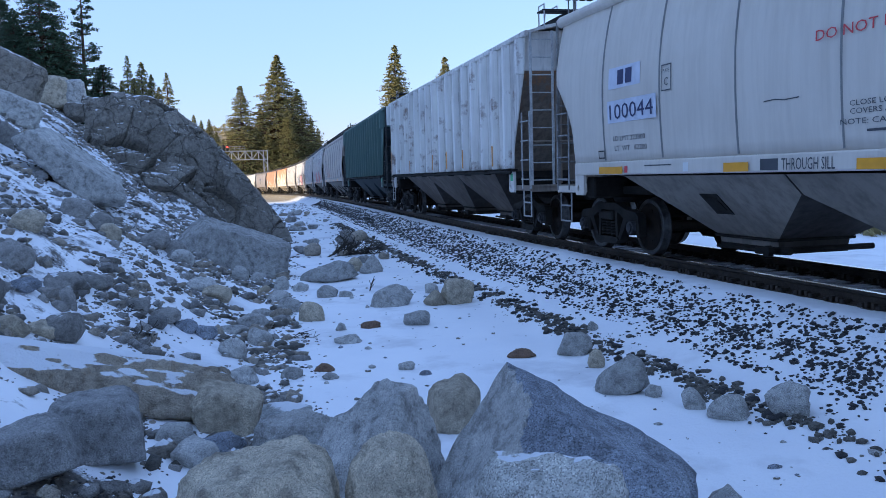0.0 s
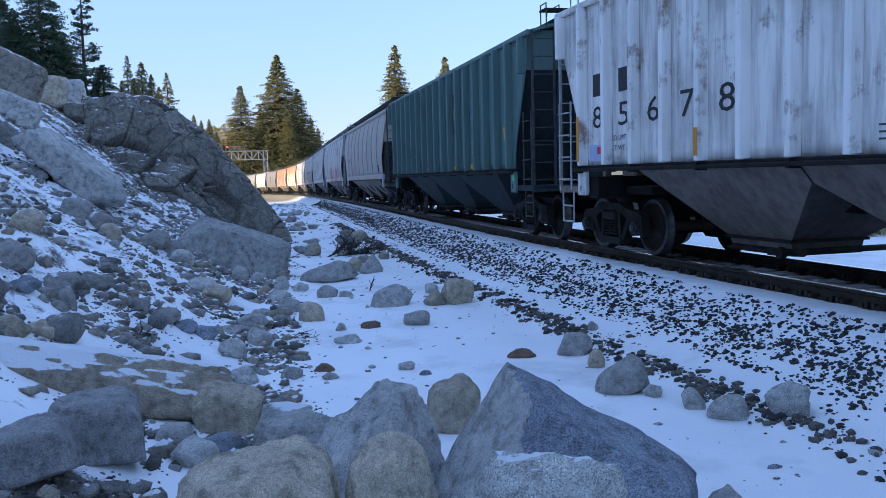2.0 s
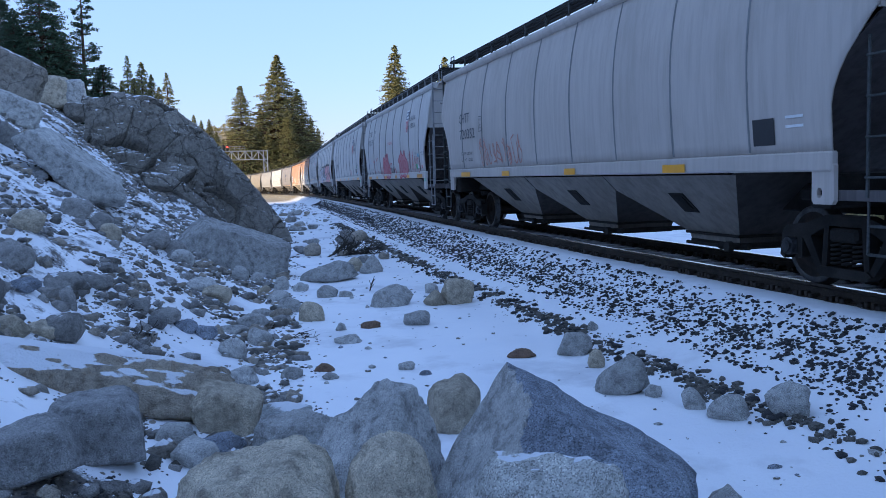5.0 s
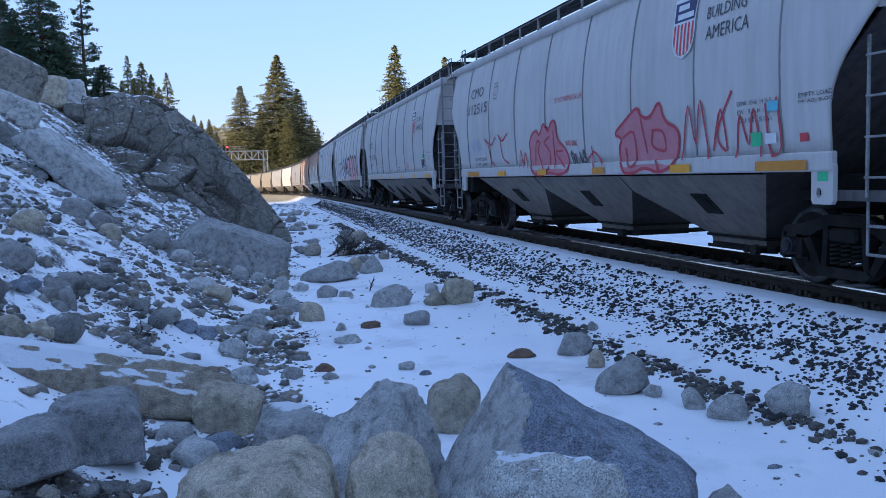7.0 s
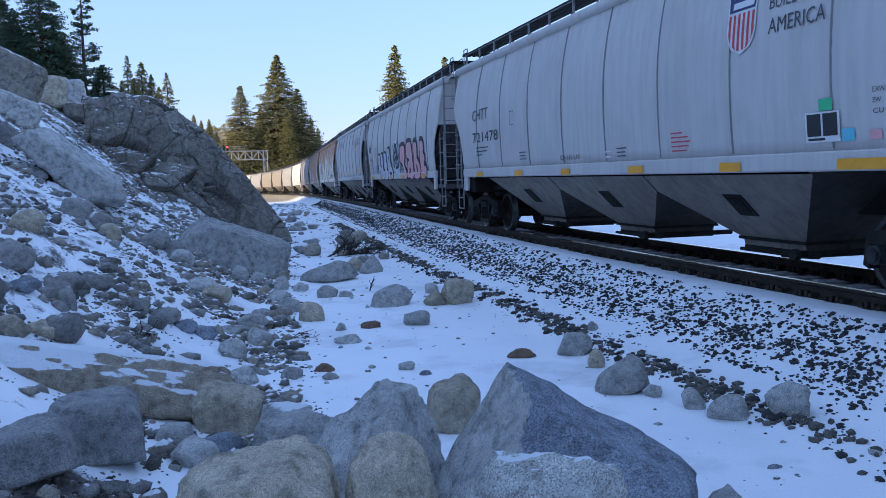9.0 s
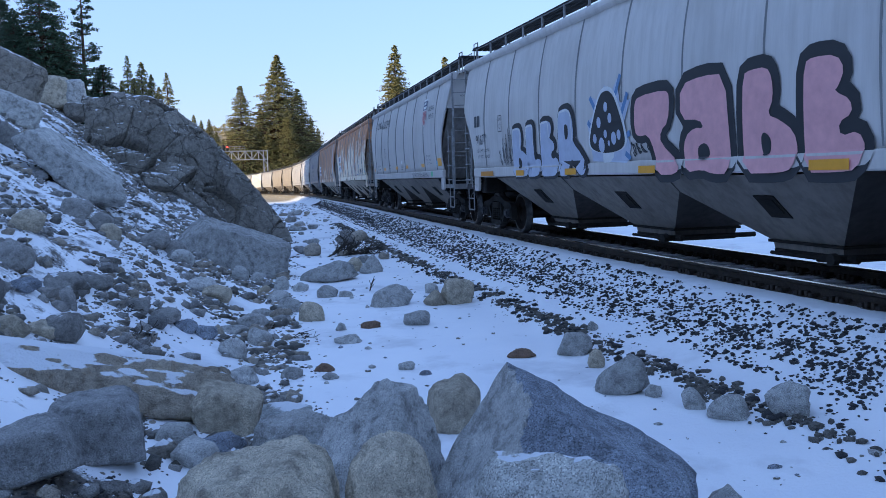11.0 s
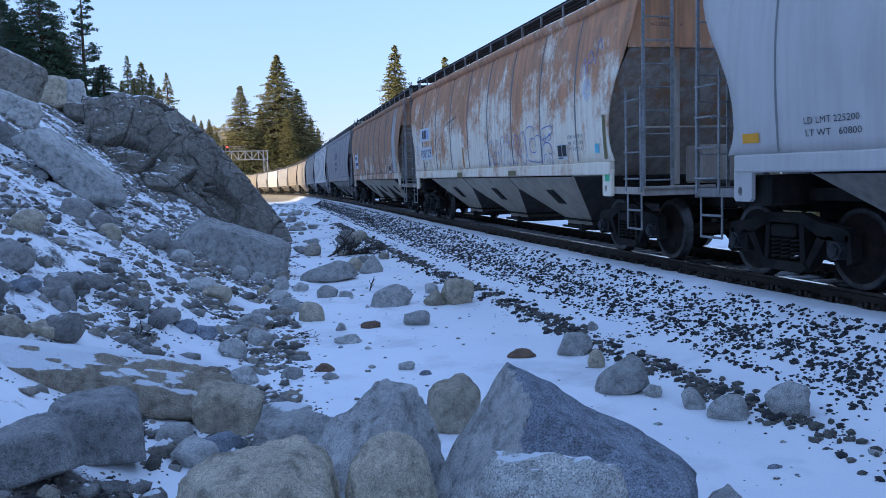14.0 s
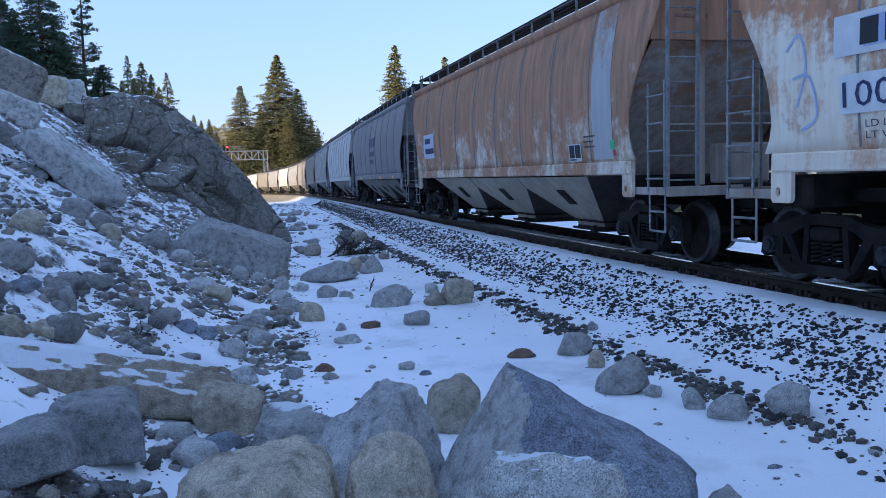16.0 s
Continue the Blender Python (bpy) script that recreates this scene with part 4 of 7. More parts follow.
WHITE_PAINT = car_paint("chalky_white_paint", (0.84, 0.80, 0.74), (0.22, 0.195, 0.18), 0.0, 0.8, 0.45, (0.20, 0.12, 0.085), 0.4)
# posts lighter than the panels: the light on their relief put into the paint
LIT_WHITE_POST = car_paint("rust_flecked_white_post_paint", (0.90, 0.87, 0.82), (0.55, 0.50, 0.45), 0.0, 0.5, 0.45, (0.20, 0.10, 0.065), 0.7)
GREEN_PAINT = car_paint("dark_green_paint", (0.12, 0.195, 0.178), (0.078, 0.13, 0.117), 0.0, 0.5)
DULL_PAINT = car_paint("dull_pinkish_grey_paint", (0.50, 0.435, 0.385), (0.34, 0.29, 0.25), 0.0, 0.6)
SLATE_PAINT = car_paint("dull_mauve_grey_paint", (0.30, 0.265, 0.255), (0.19, 0.165, 0.16), 0.0, 0.6)
RUST_PAINT = car_paint("white_paint_gone_to_rust", (0.93, 0.82, 0.66), (0.76, 0.59, 0.41), 0.42, 0.85, 0.7, (0.46, 0.19, 0.085))
RUSTIER_PAINT = car_paint("rust_brown_streaked_paint", (0.78, 0.69, 0.56), (0.62, 0.49, 0.35), 0.74, 0.6, 0.75, (0.38, 0.175, 0.09))
TAN_PAINT = car_paint("tan_paint", (0.32, 0.265, 0.205), (0.24, 0.19, 0.142), 0.0, 0.4)
OFFWHITE = car_paint("off_white_paint", (0.38, 0.35, 0.325), (0.27, 0.24, 0.211), 0.0, 0.4)

# couplings between cars along the track at t = 8 s, counted from the leading car's front
COUPLINGS = [-76.3, -58.3, -40.2, -22.3, -3.8, 13.45, 31.85, 49.55, 66.8, 85.1, 103.7, 122.0, 140.2, 158.4, 176.6, 194.8, 213.0, 231.2, 249.4, 267.6, 285.8]
TRAIN = []


def place_s(ref, t):
    return ref - 9.301 * (t - 8) - 0.01414 * (t - 8) ** 2


GREY_RAILS = grained("grey_ladder_steel", (0.24, 0.235, 0.23), (0.40, 0.39, 0.385), 5, 0.6, 0.2, 0.1)


def add_car(i, label, paint, style="round", under=None, rails=GREY_RAILS, **kw):
    c0, c1 = COUPLINGS[i], COUPLINGS[i + 1]
    car = railcar(label, c1 - c0, paint, under or UNDER, style, rails, **kw)
    TRAIN.append((car, (c0 + c1) / 2, (c1 - c0) / 2 - 1.98))
    return car


DARK_RAILS = grained("dark_ladder_steel", (0.05, 0.055, 0.055), (0.10, 0.105, 0.105), 5, 0.6, 0.3, 0.1)
WHITE_RAILS = grained("white_ladder_paint", (0.40, 0.39, 0.38), (0.6, 0.59, 0.57), 5, 0.6, 0.0, 0.1)
car_a = add_car(0, "cream-grey rounded covered hopper car with blue number patches", CREAM_PAINT, deck=CREAM_PAINT)
car_b = add_car(1, "chalky white covered hopper car with side posts and black numbers", WHITE_PAINT, "post", None, WHITE_RAILS, end_mat=BROWN_END)
car_c = add_car(2, "dark green covered hopper car with upright side posts", GREEN_PAINT, "post", None, DARK_RAILS, hop=GREEN_UNDER, end_mat=GREEN_UNDER)
car_d = add_car(3, "dull pinkish-grey rounded covered hopper car", DULL_PAINT, "round", None, DARK_RAILS)
car_e = add_car(4, "pale grey rounded covered hopper car with pink spray tags", COOL_PAINT)
car_f = add_car(5, "clean grey rounded covered hopper car with a shield emblem", COOL_PAINT)
car_g = add_car(6, "grey rounded covered hopper car covered in balloon-letter graffiti", GREY_PAINT)
car_h = add_car(7, "light grey rounded covered hopper car with a shield emblem", COOL_PAINT, end_mat=GREY_END, swept=True)
car_i = add_car(8, "white rounded covered hopper car blotched with rust", RUST_PAINT, hop=CREAM_HOP, end_mat=RUST_END, swept=True)
car_j = add_car(9, "rust-brown streaked rounded covered hopper car", RUSTIER_PAINT, hop=CREAM_HOP, end_mat=RUST_END, swept=True)
car_k = add_car(10, "dull grey rounded covered hopper car with a dark emblem", SLATE_PAINT)
REST = [("grey rounded covered hopper car", GREY_PAINT), ("off-white covered hopper car in sunlight", OFFWHITE), ("tan covered hopper car in sunlight", TAN_PAINT),
        ("tan covered hopper car in sunlight", TAN_PAINT), ("off-white covered hopper car in sunlight", OFFWHITE), ("cream-grey covered hopper car", CREAM_PAINT), ("off-white covered hopper car in sunlight", OFFWHITE),
        ("tan covered hopper car in sunlight", TAN_PAINT), ("grey rounded covered hopper car", GREY_PAINT)]
for k, (lb, pt) in enumerate(REST):
    add_car(11 + k, lb, pt)

# ---- ground ----
def spaced(lo, hi, fine_lo, fine_hi, fine, grow=1.16):
    """Coordinates that are close together between fine_lo and fine_hi and spread out beyond."""
    mid = list(np.arange(fine_lo, fine_hi + fine / 2, fine))
    d, v, up = fine, fine_hi, []
    while v < hi:
        d *= grow
        v += d
        up.append(v)
    d, v, down = fine, fine_lo, []
    while v > lo:
        d *= grow
        v -= d
        down.append(v)
    return np.array(down[::-1] + mid + up)


def build_ground():
    xs, ys = spaced(-2500, 2500, -14, 14, 0.16), spaced(-1500, 3500, 1, 46, 0.2)
    X, Y = np.meshgrid(xs, ys)
    Z = ground_z(X, Y)
    nx, ny = len(xs), len(ys)
    verts = np.stack([X.ravel(), Y.ravel(), Z.ravel()], 1)
    idx = np.arange(nx * ny).reshape(ny, nx)
    faces = np.stack([idx[:-1, :-1].ravel(), idx[:-1, 1:].ravel(), idx[1:, 1:].ravel(), idx[1:, :-1].ravel()], 1)
    me = bpy.data.meshes.new("ground")
    me.from_pydata(verts.tolist(), [], faces.tolist())
    me.materials.append(GROUND)
    me.polygons.foreach_set("use_smooth", [True] * len(me.polygons))
    s, w = across(X.ravel(), Y.ravel())
    toe = np.interp(Y.ravel(), [-60, 0, 5, 9, 12, 31, 44, 62, 90, 200], [-8.2, -8.2, -7.9, -7.4, -7.15, -6.2, -6.0, -12, -16, -26])
    u = np.clip(toe - w, 0, None)
    near = 0.95 * smooth(-0.25, -0.75, X.ravel()) * smooth(-2.6, -1.9, X.ravel()) * smooth(4.3, 4.8, Y.ravel()) * smooth(6.25, 5.8, Y.ravel()) + 0.3 * np.exp(-((X.ravel() + 0.3) / 0.5) ** 2 - ((Y.ravel() - 5.9) / 0.5) ** 2)
    bare = near + 0.41 * smooth(0.5, 2.8, u) + 0.10 * smooth(-3.0, -1.9, w) * (w < -1.1) + 0.55 * (np.abs(w) < 0.75)
    a = me.attributes.new("bare", "FLOAT", "POINT")
    a.data.foreach_set("value", bare.astype(np.float32))
    r = np.hypot(X.ravel(), Y.ravel())
    grass = np.maximum(smooth(8.5, 11.0, w), np.maximum(smooth(108, 124, Y.ravel()) * 0.97, smooth(150, 260, r)))
    g = me.attributes.new("grass", "FLOAT", "POINT")
    g.data.foreach_set("value", grass.astype(np.float32))
    me.update()
    return tagged(new("ground", me), "thin bluish snow over grit, ditch and scree slope", "ground", kind="structure")


ground = build_ground()

# ---- track ----
track = tagged(new("railway_track"), "single railway track on snowy ballast", "railway track", kind="structure")


def build_rail(w0):
    head = [(-0.037, 0.0), (0.037, 0.0), (0.037, -0.035), (0.010, -0.05), (0.010, -0.145), (0.075, -0.16), (0.075, -0.172), (-0.075, -0.172), (-0.075, -0.16), (-0.010, -0.145), (-0.010, -0.05), (-0.037, -0.035)]
    ss = np.concatenate([np.arange(-60, 60, 1.0), np.arange(60, 300, 3.0)])
    vs, fs = [], []
    n = len(head)
    for s in ss:
        for dw, dz in head:
            p, _ = on_track(s, w0 + dw, dz)
            vs.append(p)
    for i in range(len(ss) - 1):
        for k in range(n):
            a, b = i * n + k, i * n + (k + 1) % n
            fs.append((b, a, a + n, b + n))
    me = mesh_from("rail", vs, fs, [RAIL_STEEL, RAIL_TOP])
    for poly in me.polygons:
        if poly.index % n == 0:
            poly.material_index = 1
    child("rail", me, track, "rusty steel rail with a polished head")


build_rail(-0.7545)
build_rail(0.7545)


def sleeper_mesh():
    bm = bmesh.new()
    add_box(bm, (-1.28, -0.115, -0.34), (1.28, 0.115, -0.178), 0.012)
    return mesh_bm("sleeper", bm, SLEEPER)


def plate_mesh():
    bm = bmesh.new()
    for w in (-0.7545, 0.7545):
        add_box(bm, (w - 0.17, -0.09, -0.178), (w + 0.17, 0.09, -0.165), 0.004)
        for dw in (-0.10, 0.10):
            for dy in (-0.05, 0.05):
                add_box(bm, (w + dw - 0.03, dy - 0.025, -0.165), (w + dw + 0.03, dy + 0.025, -0.10), 0.006)
        # rail anchors gripping the foot
        for dy in (-0.13, 0.13):
            add_box(bm, (w - 0.14, dy - 0.035, -0.20), (w + 0.14, dy + 0.035, -0.115), 0.012)
    return mesh_bm("tie_plate", bm, RAIL_STEEL)


sl_me, pl_me = sleeper_mesh(), plate_mesh()
for k in range(290):
    s = -8 + k * 0.53
    p, h = on_track(s)
    m = Matrix.Translation(p) @ pose(0, 0, 0, 0, 0, math.degrees(h) + random.uniform(-0.6, 0.6))
    child("sleeper", sl_me, track, "", m)
    if s < 70:
        child("tie_plate", pl_me, track, "", m)

# ---- rocks ----
def rock_mesh(name, seed, dims, mat, sub=3, facets=15, rough=0.09, soft=0.45, cuts=None, second=None):
    """A boulder: a ball cut by random planes, the edges worn round, with lumps and pits. Its base is at z = 0."""
    rng = np.random.RandomState(seed)
    bm = bmesh.new()
    bmesh.ops.create_icosphere(bm, subdivisions=sub, radius=1.0)
    d = np.array([v.co[:] for v in bm.verts])
    nrm = rng.normal(size=(facets, 3))
    nrm /= np.linalg.norm(nrm, axis=1)[:, None]
    off = rng.uniform(0.52, 0.95, facets)
    if cuts:
        nrm, off = np.array(cuts)[:, :3], np.array(cuts)[:, 3]
        nrm = nrm / np.linalg.norm(nrm, axis=1)[:, None]
    k = np.clip(d @ nrm.T, 1e-3, None)
    r = off / k
    p = 12 + 70 * (1 - soft) ** 1.5
    r = np.minimum(((r ** -p).sum(1) + 1.0) ** (-1 / p), 1.0)
    out = d * r[:, None]
    o = seed * 3.7
    for v, c in zip(bm.verts, out):
        f = 1 + rough * noise.noise((c[0] * 2 + o, c[1] * 2, c[2] * 2)) + rough * 0.5 * noise.noise((c[0] * 5.3, c[1] * 5.3 + o, c[2] * 5.3))
        if sub > 3:
            f += rough * 0.28 * noise.noise((c[0] * 13 + o, c[1] * 13, c[2] * 13)) + rough * 0.16 * noise.noise((c[0] * 31 + o, c[1] * 31, c[2] * 31))
        if sub > 2:
            near, pts = noise.voronoi((c[0] * 2.4 + o, c[1] * 2.4, c[2] * 2.4))
            chip = noise.noise(pts[0] * 5.1)
            f += rough * 0.55 * chip - rough * 0.35 * (1 - min(1.0, (near[1] - near[0]) / 0.12))
        v.co = Vector(c) * f
    lo = [min(v.co[i] for v in bm.verts) for i in range(3)]
    hi = [max(v.co[i] for v in bm.verts) for i in range(3)]
    for v in bm.verts:
        v.co = [((v.co[i] - lo[i]) / (hi[i] - lo[i]) - (0.5 if i < 2 else 0)) * dims[i] for i in range(3)]
    me = mesh_bm(name, bm, mat, True)
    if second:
        # Facets turned left, forwards and up take the second material.
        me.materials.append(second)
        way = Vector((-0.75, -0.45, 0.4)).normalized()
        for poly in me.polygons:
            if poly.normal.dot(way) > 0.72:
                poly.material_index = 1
    return me


ROCKS = 0


def boulder(x, y, z, w, d, h, turn, mat, label, seed=0, sub=3, facets=15, tilt=0, rough=0.09, soft=0.45, cuts=None, second=None):
    """A boulder w wide, d deep and h high, its underside at z."""
    global ROCKS
    ROCKS += 1
    ob = new("boulder", rock_mesh("boulder", seed or ROCKS, (w, d, h), mat, sub, facets, rough, soft, cuts, second))
    ob.matrix_world = pose(x, y, z, 0, tilt, turn)
    return tagged(ob, label, "rock", "boulders beside the track")


# outlines of the boulders with a clear shape: planes as (normal x, y, z, distance), x along the width, y into the depth
WEDGE = ((-0.72, -0.30, 0.62, 0.45), (0.40, -0.05, 0.91, 0.40), (0.26, -0.66, 0.70, 0.46), (-0.62, -0.76, 0.10, 0.62), (0.95, -0.25, 0.1, 0.92), (0.1, 0.9, 0.45, 0.6), (0.0, 0.0, -1.0, 0.6), (0.72, -0.68, 0.15, 0.85), (-0.7, 0.6, 0.3, 0.75))
PEAK = ((-0.45, -0.20, 0.87, 0.42), (0.85, -0.30, 0.42, 0.62), (0.0, -0.9, 0.42, 0.58), (0.2, 0.9, 0.4, 0.6), (-0.95, -0.3, 0.1, 0.95), (0.1, 0.0, 1.0, 0.62), (0, 0, -1, 0.6), (0.5, -0.8, 0.1, 0.72), (-0.5, -0.8, 0.25, 0.72))
SLAB = ((0.34, -0.05, 0.94, 0.34), (0.10, -0.80, 0.60, 0.42), (0.95, -0.25, 0.1, 0.95), (-0.95, 0, 0.2, 0.95), (0, 1, 0.2, 0.8), (0, 0, -1, 0.6), (0.75, -0.62, 0.2, 0.8), (0.1, -0.75, 0.65, 0.42))
SLAB2 = ((0.48, -0.15, 0.86, 0.28), (0.15, -0.92, 0.30, 0.50), (0.9, -0.3, 0.3, 0.95), (-0.85, -0.2, 0.5, 0.8), (0, 1, 0.2, 0.8), (-0.3, 0, -0.95, 0.5), (0.1, -0.6, 0.8, 0.42))
LOAF = ((0.26, -0.12, 0.95, 0.46), (0.05, -0.90, 0.42, 0.62), (0.92, -0.30, 0.2, 0.88), (-0.75, -0.2, 0.62, 0.72), (0, 1, 0.2, 0.8), (0, 0, -1, 0.6), (0.6, -0.75, 0.3, 0.72), (-0.6, -0.75, 0.3, 0.80))
LEDGE = ((0.02, 0.12, 1.0, 0.50), (0.05, -0.66, 0.75, 0.46), (0.0, -0.95, 0.22, 0.62), (0.85, -0.35, 0.3, 0.86), (-0.9, 0.0, 0.35, 0.9), (0, 0, -1, 0.6), (0, 1, 0.2, 0.7), (0.45, -0.75, 0.45, 0.66))
BULLET = ((-0.05, -0.15, 1.0, 0.55), (0.0, -1.0, 0.12, 0.6), (-0.7, -0.3, 0.6, 0.72), (-0.8, -0.2, -0.5, 0.75), (0.97, -0.2, 0.1, 0.86), (0, 0, -1, 0.6), (0, 1, 0.2, 0.7), (0, -0.7, 0.7, 0.66), (0.8, -0.1, 0.7, 0.92))
RAMP = ((0.02, -0.35, 0.94, 0.46), (0.05, -0.95, -0.15, 0.55), (0.75, -0.25, -0.6, 0.78), (0.9, 0.0, 0.42, 0.90), (-0.9, 0.0, 0.35, 0.85), (-0.3, 0.0, -0.95, 0.55), (0, 1, 0.2, 0.7), (0.5, -0.7, 0.5, 0.74))
BLOCK = ((-0.12, -0.08, 1.0, 0.55), (0.22, -0.95, 0.10, 0.58), (-0.9, -0.4, 0.1, 0.74), (0.97, -0.1, 0.22, 0.72), (0.45, -0.2, 0.87, 0.66), (0, 1, 0.1, 0.7), (-0.55, -0.8, 0.3, 0.72), (0.1, -0.3, -0.95, 0.6), (0.1, -0.75, 0.65, 0.70))
ROUND = ((-0.3, -0.2, 0.93, 0.66), (0.35, -0.25, 0.9, 0.70), (0.1, -0.95, 0.25, 0.72), (0.9, -0.3, 0.3, 0.78), (-0.9, -0.3, 0.2, 0.80), (0, 1, 0.2, 0.8), (0, 0, -1, 0.7), (-0.6, -0.7, 0.4, 0.78), (0.6, -0.7, 0.3, 0.80))
BEAM = ((0.05, -0.15, 1.0, 0.46), (0.03, -0.97, 0.2, 0.52), (1.0, -0.12, 0.08, 0.86), (-0.85, -0.25, 0.5, 0.80), (0, 0, -1, 0.55), (0, 1, 0.2, 0.7), (0.1, -0.72, 0.70, 0.60), (-0.55, -0.8, 0.1, 0.80))
SLAB_STONE = rock_mat("tan_slab_under_snow", (0.29, 0.24, 0.18), (0.44, 0.37, 0.285), (0.20, 0.13, 0.075), 1.0)

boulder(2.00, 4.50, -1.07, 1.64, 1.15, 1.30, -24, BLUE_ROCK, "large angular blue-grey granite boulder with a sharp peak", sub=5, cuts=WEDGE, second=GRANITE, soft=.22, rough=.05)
boulder(1.27, 3.12, -0.48, 0.82, 0.45, 0.75, -24, PALE_ROCK, "pale speckled granite boulder with a frosted top", sub=5, seed=12, soft=.6)
boulder(0.90, 4.05, -0.61, 0.48, 0.40, 0.71, -13, TAN_ROCK, "tan rounded granite boulder standing upright", sub=5, cuts=ROUND, soft=.45, rough=.06)
boulder(0.27, 4.09, -0.85, 0.88, 0.56, 0.94, -5, TAN_ROCK, "broad tan granite boulder with a flat top", sub=5, cuts=BLOCK, soft=.35, rough=.07)
boulder(1.04, 5.13, -1.01, 0.94, 0.60, 1.12, -12, GRANITE, "grey granite boulder with a pointed top", sub=5, cuts=PEAK, soft=.25, rough=.06)
boulder(2.20, 7.26, -0.96, 0.51, 0.53, 0.54, -17, TAN_ROCK, "brown rounded boulder behind the rock pile", sub=4, cuts=ROUND, soft=.4, tilt=8)
boulder(0.77, 6.89, -0.95, 0.76, 0.39, 0.44, -7, GRANITE, "pale grey low granite boulder", sub=5, cuts=ROUND, soft=.3, rough=.08, tilt=5)
boulder(-0.74, 6.47, -0.73, 0.70, 0.55, 0.63, 6, GREY_ROCK, "blocky grey granite boulder on the slope foot", sub=5, cuts=BLOCK, soft=.25, rough=.07, tilt=6)
boulder(-1.01, 5.83, -0.56, 0.64, 0.44, 0.45, 9, GREY_ROCK, "grey granite block at the slope foot", sub=5, cuts=BLOCK, soft=.25, rough=.07, tilt=-8)
boulder(-0.82, 8.08, -0.62, 2.53, 0.77, 0.53, 5, SLAB_STONE, "long tan granite slab with snow on top", sub=5, cuts=LEDGE, soft=.45, rough=.10, tilt=13)
boulder(0.16, 7.90, -0.95, 0.70, 0.50, 0.51, -2, TAN_ROCK, "broken end of a tan granite slab", sub=5, cuts=BULLET, soft=.3, tilt=18, rough=.07)
boulder(-0.21, 7.25, -0.84, 0.35, 0.26, 0.25, 1, GRANITE, "small grey granite stone")
boulder(-0.03, 6.84, -0.93, 0.38, 0.29, 0.31, -0, GRANITE, "small grey granite stone")
boulder(0.14, 7.16, -0.96, 0.49, 0.37, 0.28, -2, BLUE_ROCK, "small blue-grey granite stone", seed=9)
boulder(0.80, 8.20, -0.98, 0.55, 0.42, 0.21, -6, SNOWY_ROCK, "flat stone half buried in snow")
boulder(3.13, 4.45, -0.99, 0.42, 0.31, 0.42, -35, GRANITE, "grey pointed stone in the snow", seed=61)
boulder(2.64, 4.34, -0.99, 0.22, 0.16, 0.59, -31, GRANITE, "small grey stone against the big boulder")
boulder(4.94, 6.16, -0.89, 0.38, 0.29, 0.42, -39, GRANITE, "grey rounded boulder by the gravel ridge", sub=4, seed=14, soft=.7)
boulder(4.15, 7.66, -1.00, 0.55, 0.42, 0.53, -28, GRANITE, "pale grey rounded boulder in the snow", sub=4, seed=33, soft=.6)
boulder(4.52, 9.55, -0.98, 0.44, 0.33, 0.39, -25, GRANITE, "pale rounded boulder in the snow", sub=4, soft=.7)
boulder(4.42, 8.77, -0.95, 0.20, 0.15, 0.30, -27, TAN_ROCK, "small tan stone on the gravel ridge")
boulder(4.46, 6.86, -0.95, 0.23, 0.17, 0.31, -33, GRANITE, "grey stone on the gravel ridge", soft=.8)
boulder(4.56, 6.47, -0.96, 0.37, 0.28, 0.33, -35, GRANITE, "pale stone on the gravel ridge")
boulder(4.32, 7.34, -0.92, 0.17, 0.13, 0.20, -30, GRANITE, "small grey stone lying in thin snow")
boulder(5.19, 10.39, -0.84, 0.15, 0.12, 0.20, -27, GRANITE, "small grey stone lying in thin snow")
boulder(3.89, 9.76, -0.95, 0.37, 0.28, 0.16, -22, RED_ROCK, "reddish brown flat stone in the snow")
boulder(2.06, 11.63, -0.97, 0.39, 0.30, 0.19, -10, GRANITE, "grey stone in the snow")
boulder(3.38, 14.62, -1.04, 0.80, 0.61, 0.52, -13, GRANITE, "rounded pale granite boulder in the ditch", sub=4, soft=.7)
boulder(4.50, 14.24, -1.03, 0.59, 0.45, 0.59, -18, TAN_ROCK, "rounded tan boulder in the ditch", sub=4, seed=8, soft=.8)
boulder(4.10, 14.28, -0.99, 0.44, 0.34, 0.37, -16, TAN_ROCK, "small tan boulder in the ditch")
boulder(4.43, 15.68, -0.95, 0.27, 0.21, 0.28, -16, GRANITE, "small grey boulder lying in thin snow")
boulder(3.30, 12.57, -1.00, 0.42, 0.32, 0.33, -15, GRANITE, "grey angular boulder in the ditch", sub=4, soft=.3)
boulder(2.98, 18.96, -1.06, 1.32, 0.99, 0.60, -9, GRANITE, "long pale granite boulder in the ditch", sub=4, soft=.6)
boulder(4.11, 19.79, -1.03, 0.56, 0.43, 0.57, -12, GRANITE, "dark grey boulder in the ditch", soft=.6)
boulder(3.81, 20.41, -1.03, 0.46, 0.35, 0.49, -11, TAN_ROCK, "tan boulder beside dead brush")
boulder(0.88, 20.59, -0.76, 2.66, 1.31, 1.12, -3, GRANITE, "very large pale granite boulder at the slope foot", sub=5, cuts=BEAM, soft=.12, rough=.05, tilt=17)
boulder(2.52, 16.32, -1.01, 0.42, 0.32, 0.34, -9, GRANITE, "grey stone lying in thin snow")
boulder(2.84, 16.12, -0.96, 0.30, 0.23, 0.19, -10, GRANITE, "small grey stone lying in thin snow")
boulder(2.15, 17.48, -0.98, 0.33, 0.25, 0.25, -7, GRANITE, "small grey stone lying in thin snow")
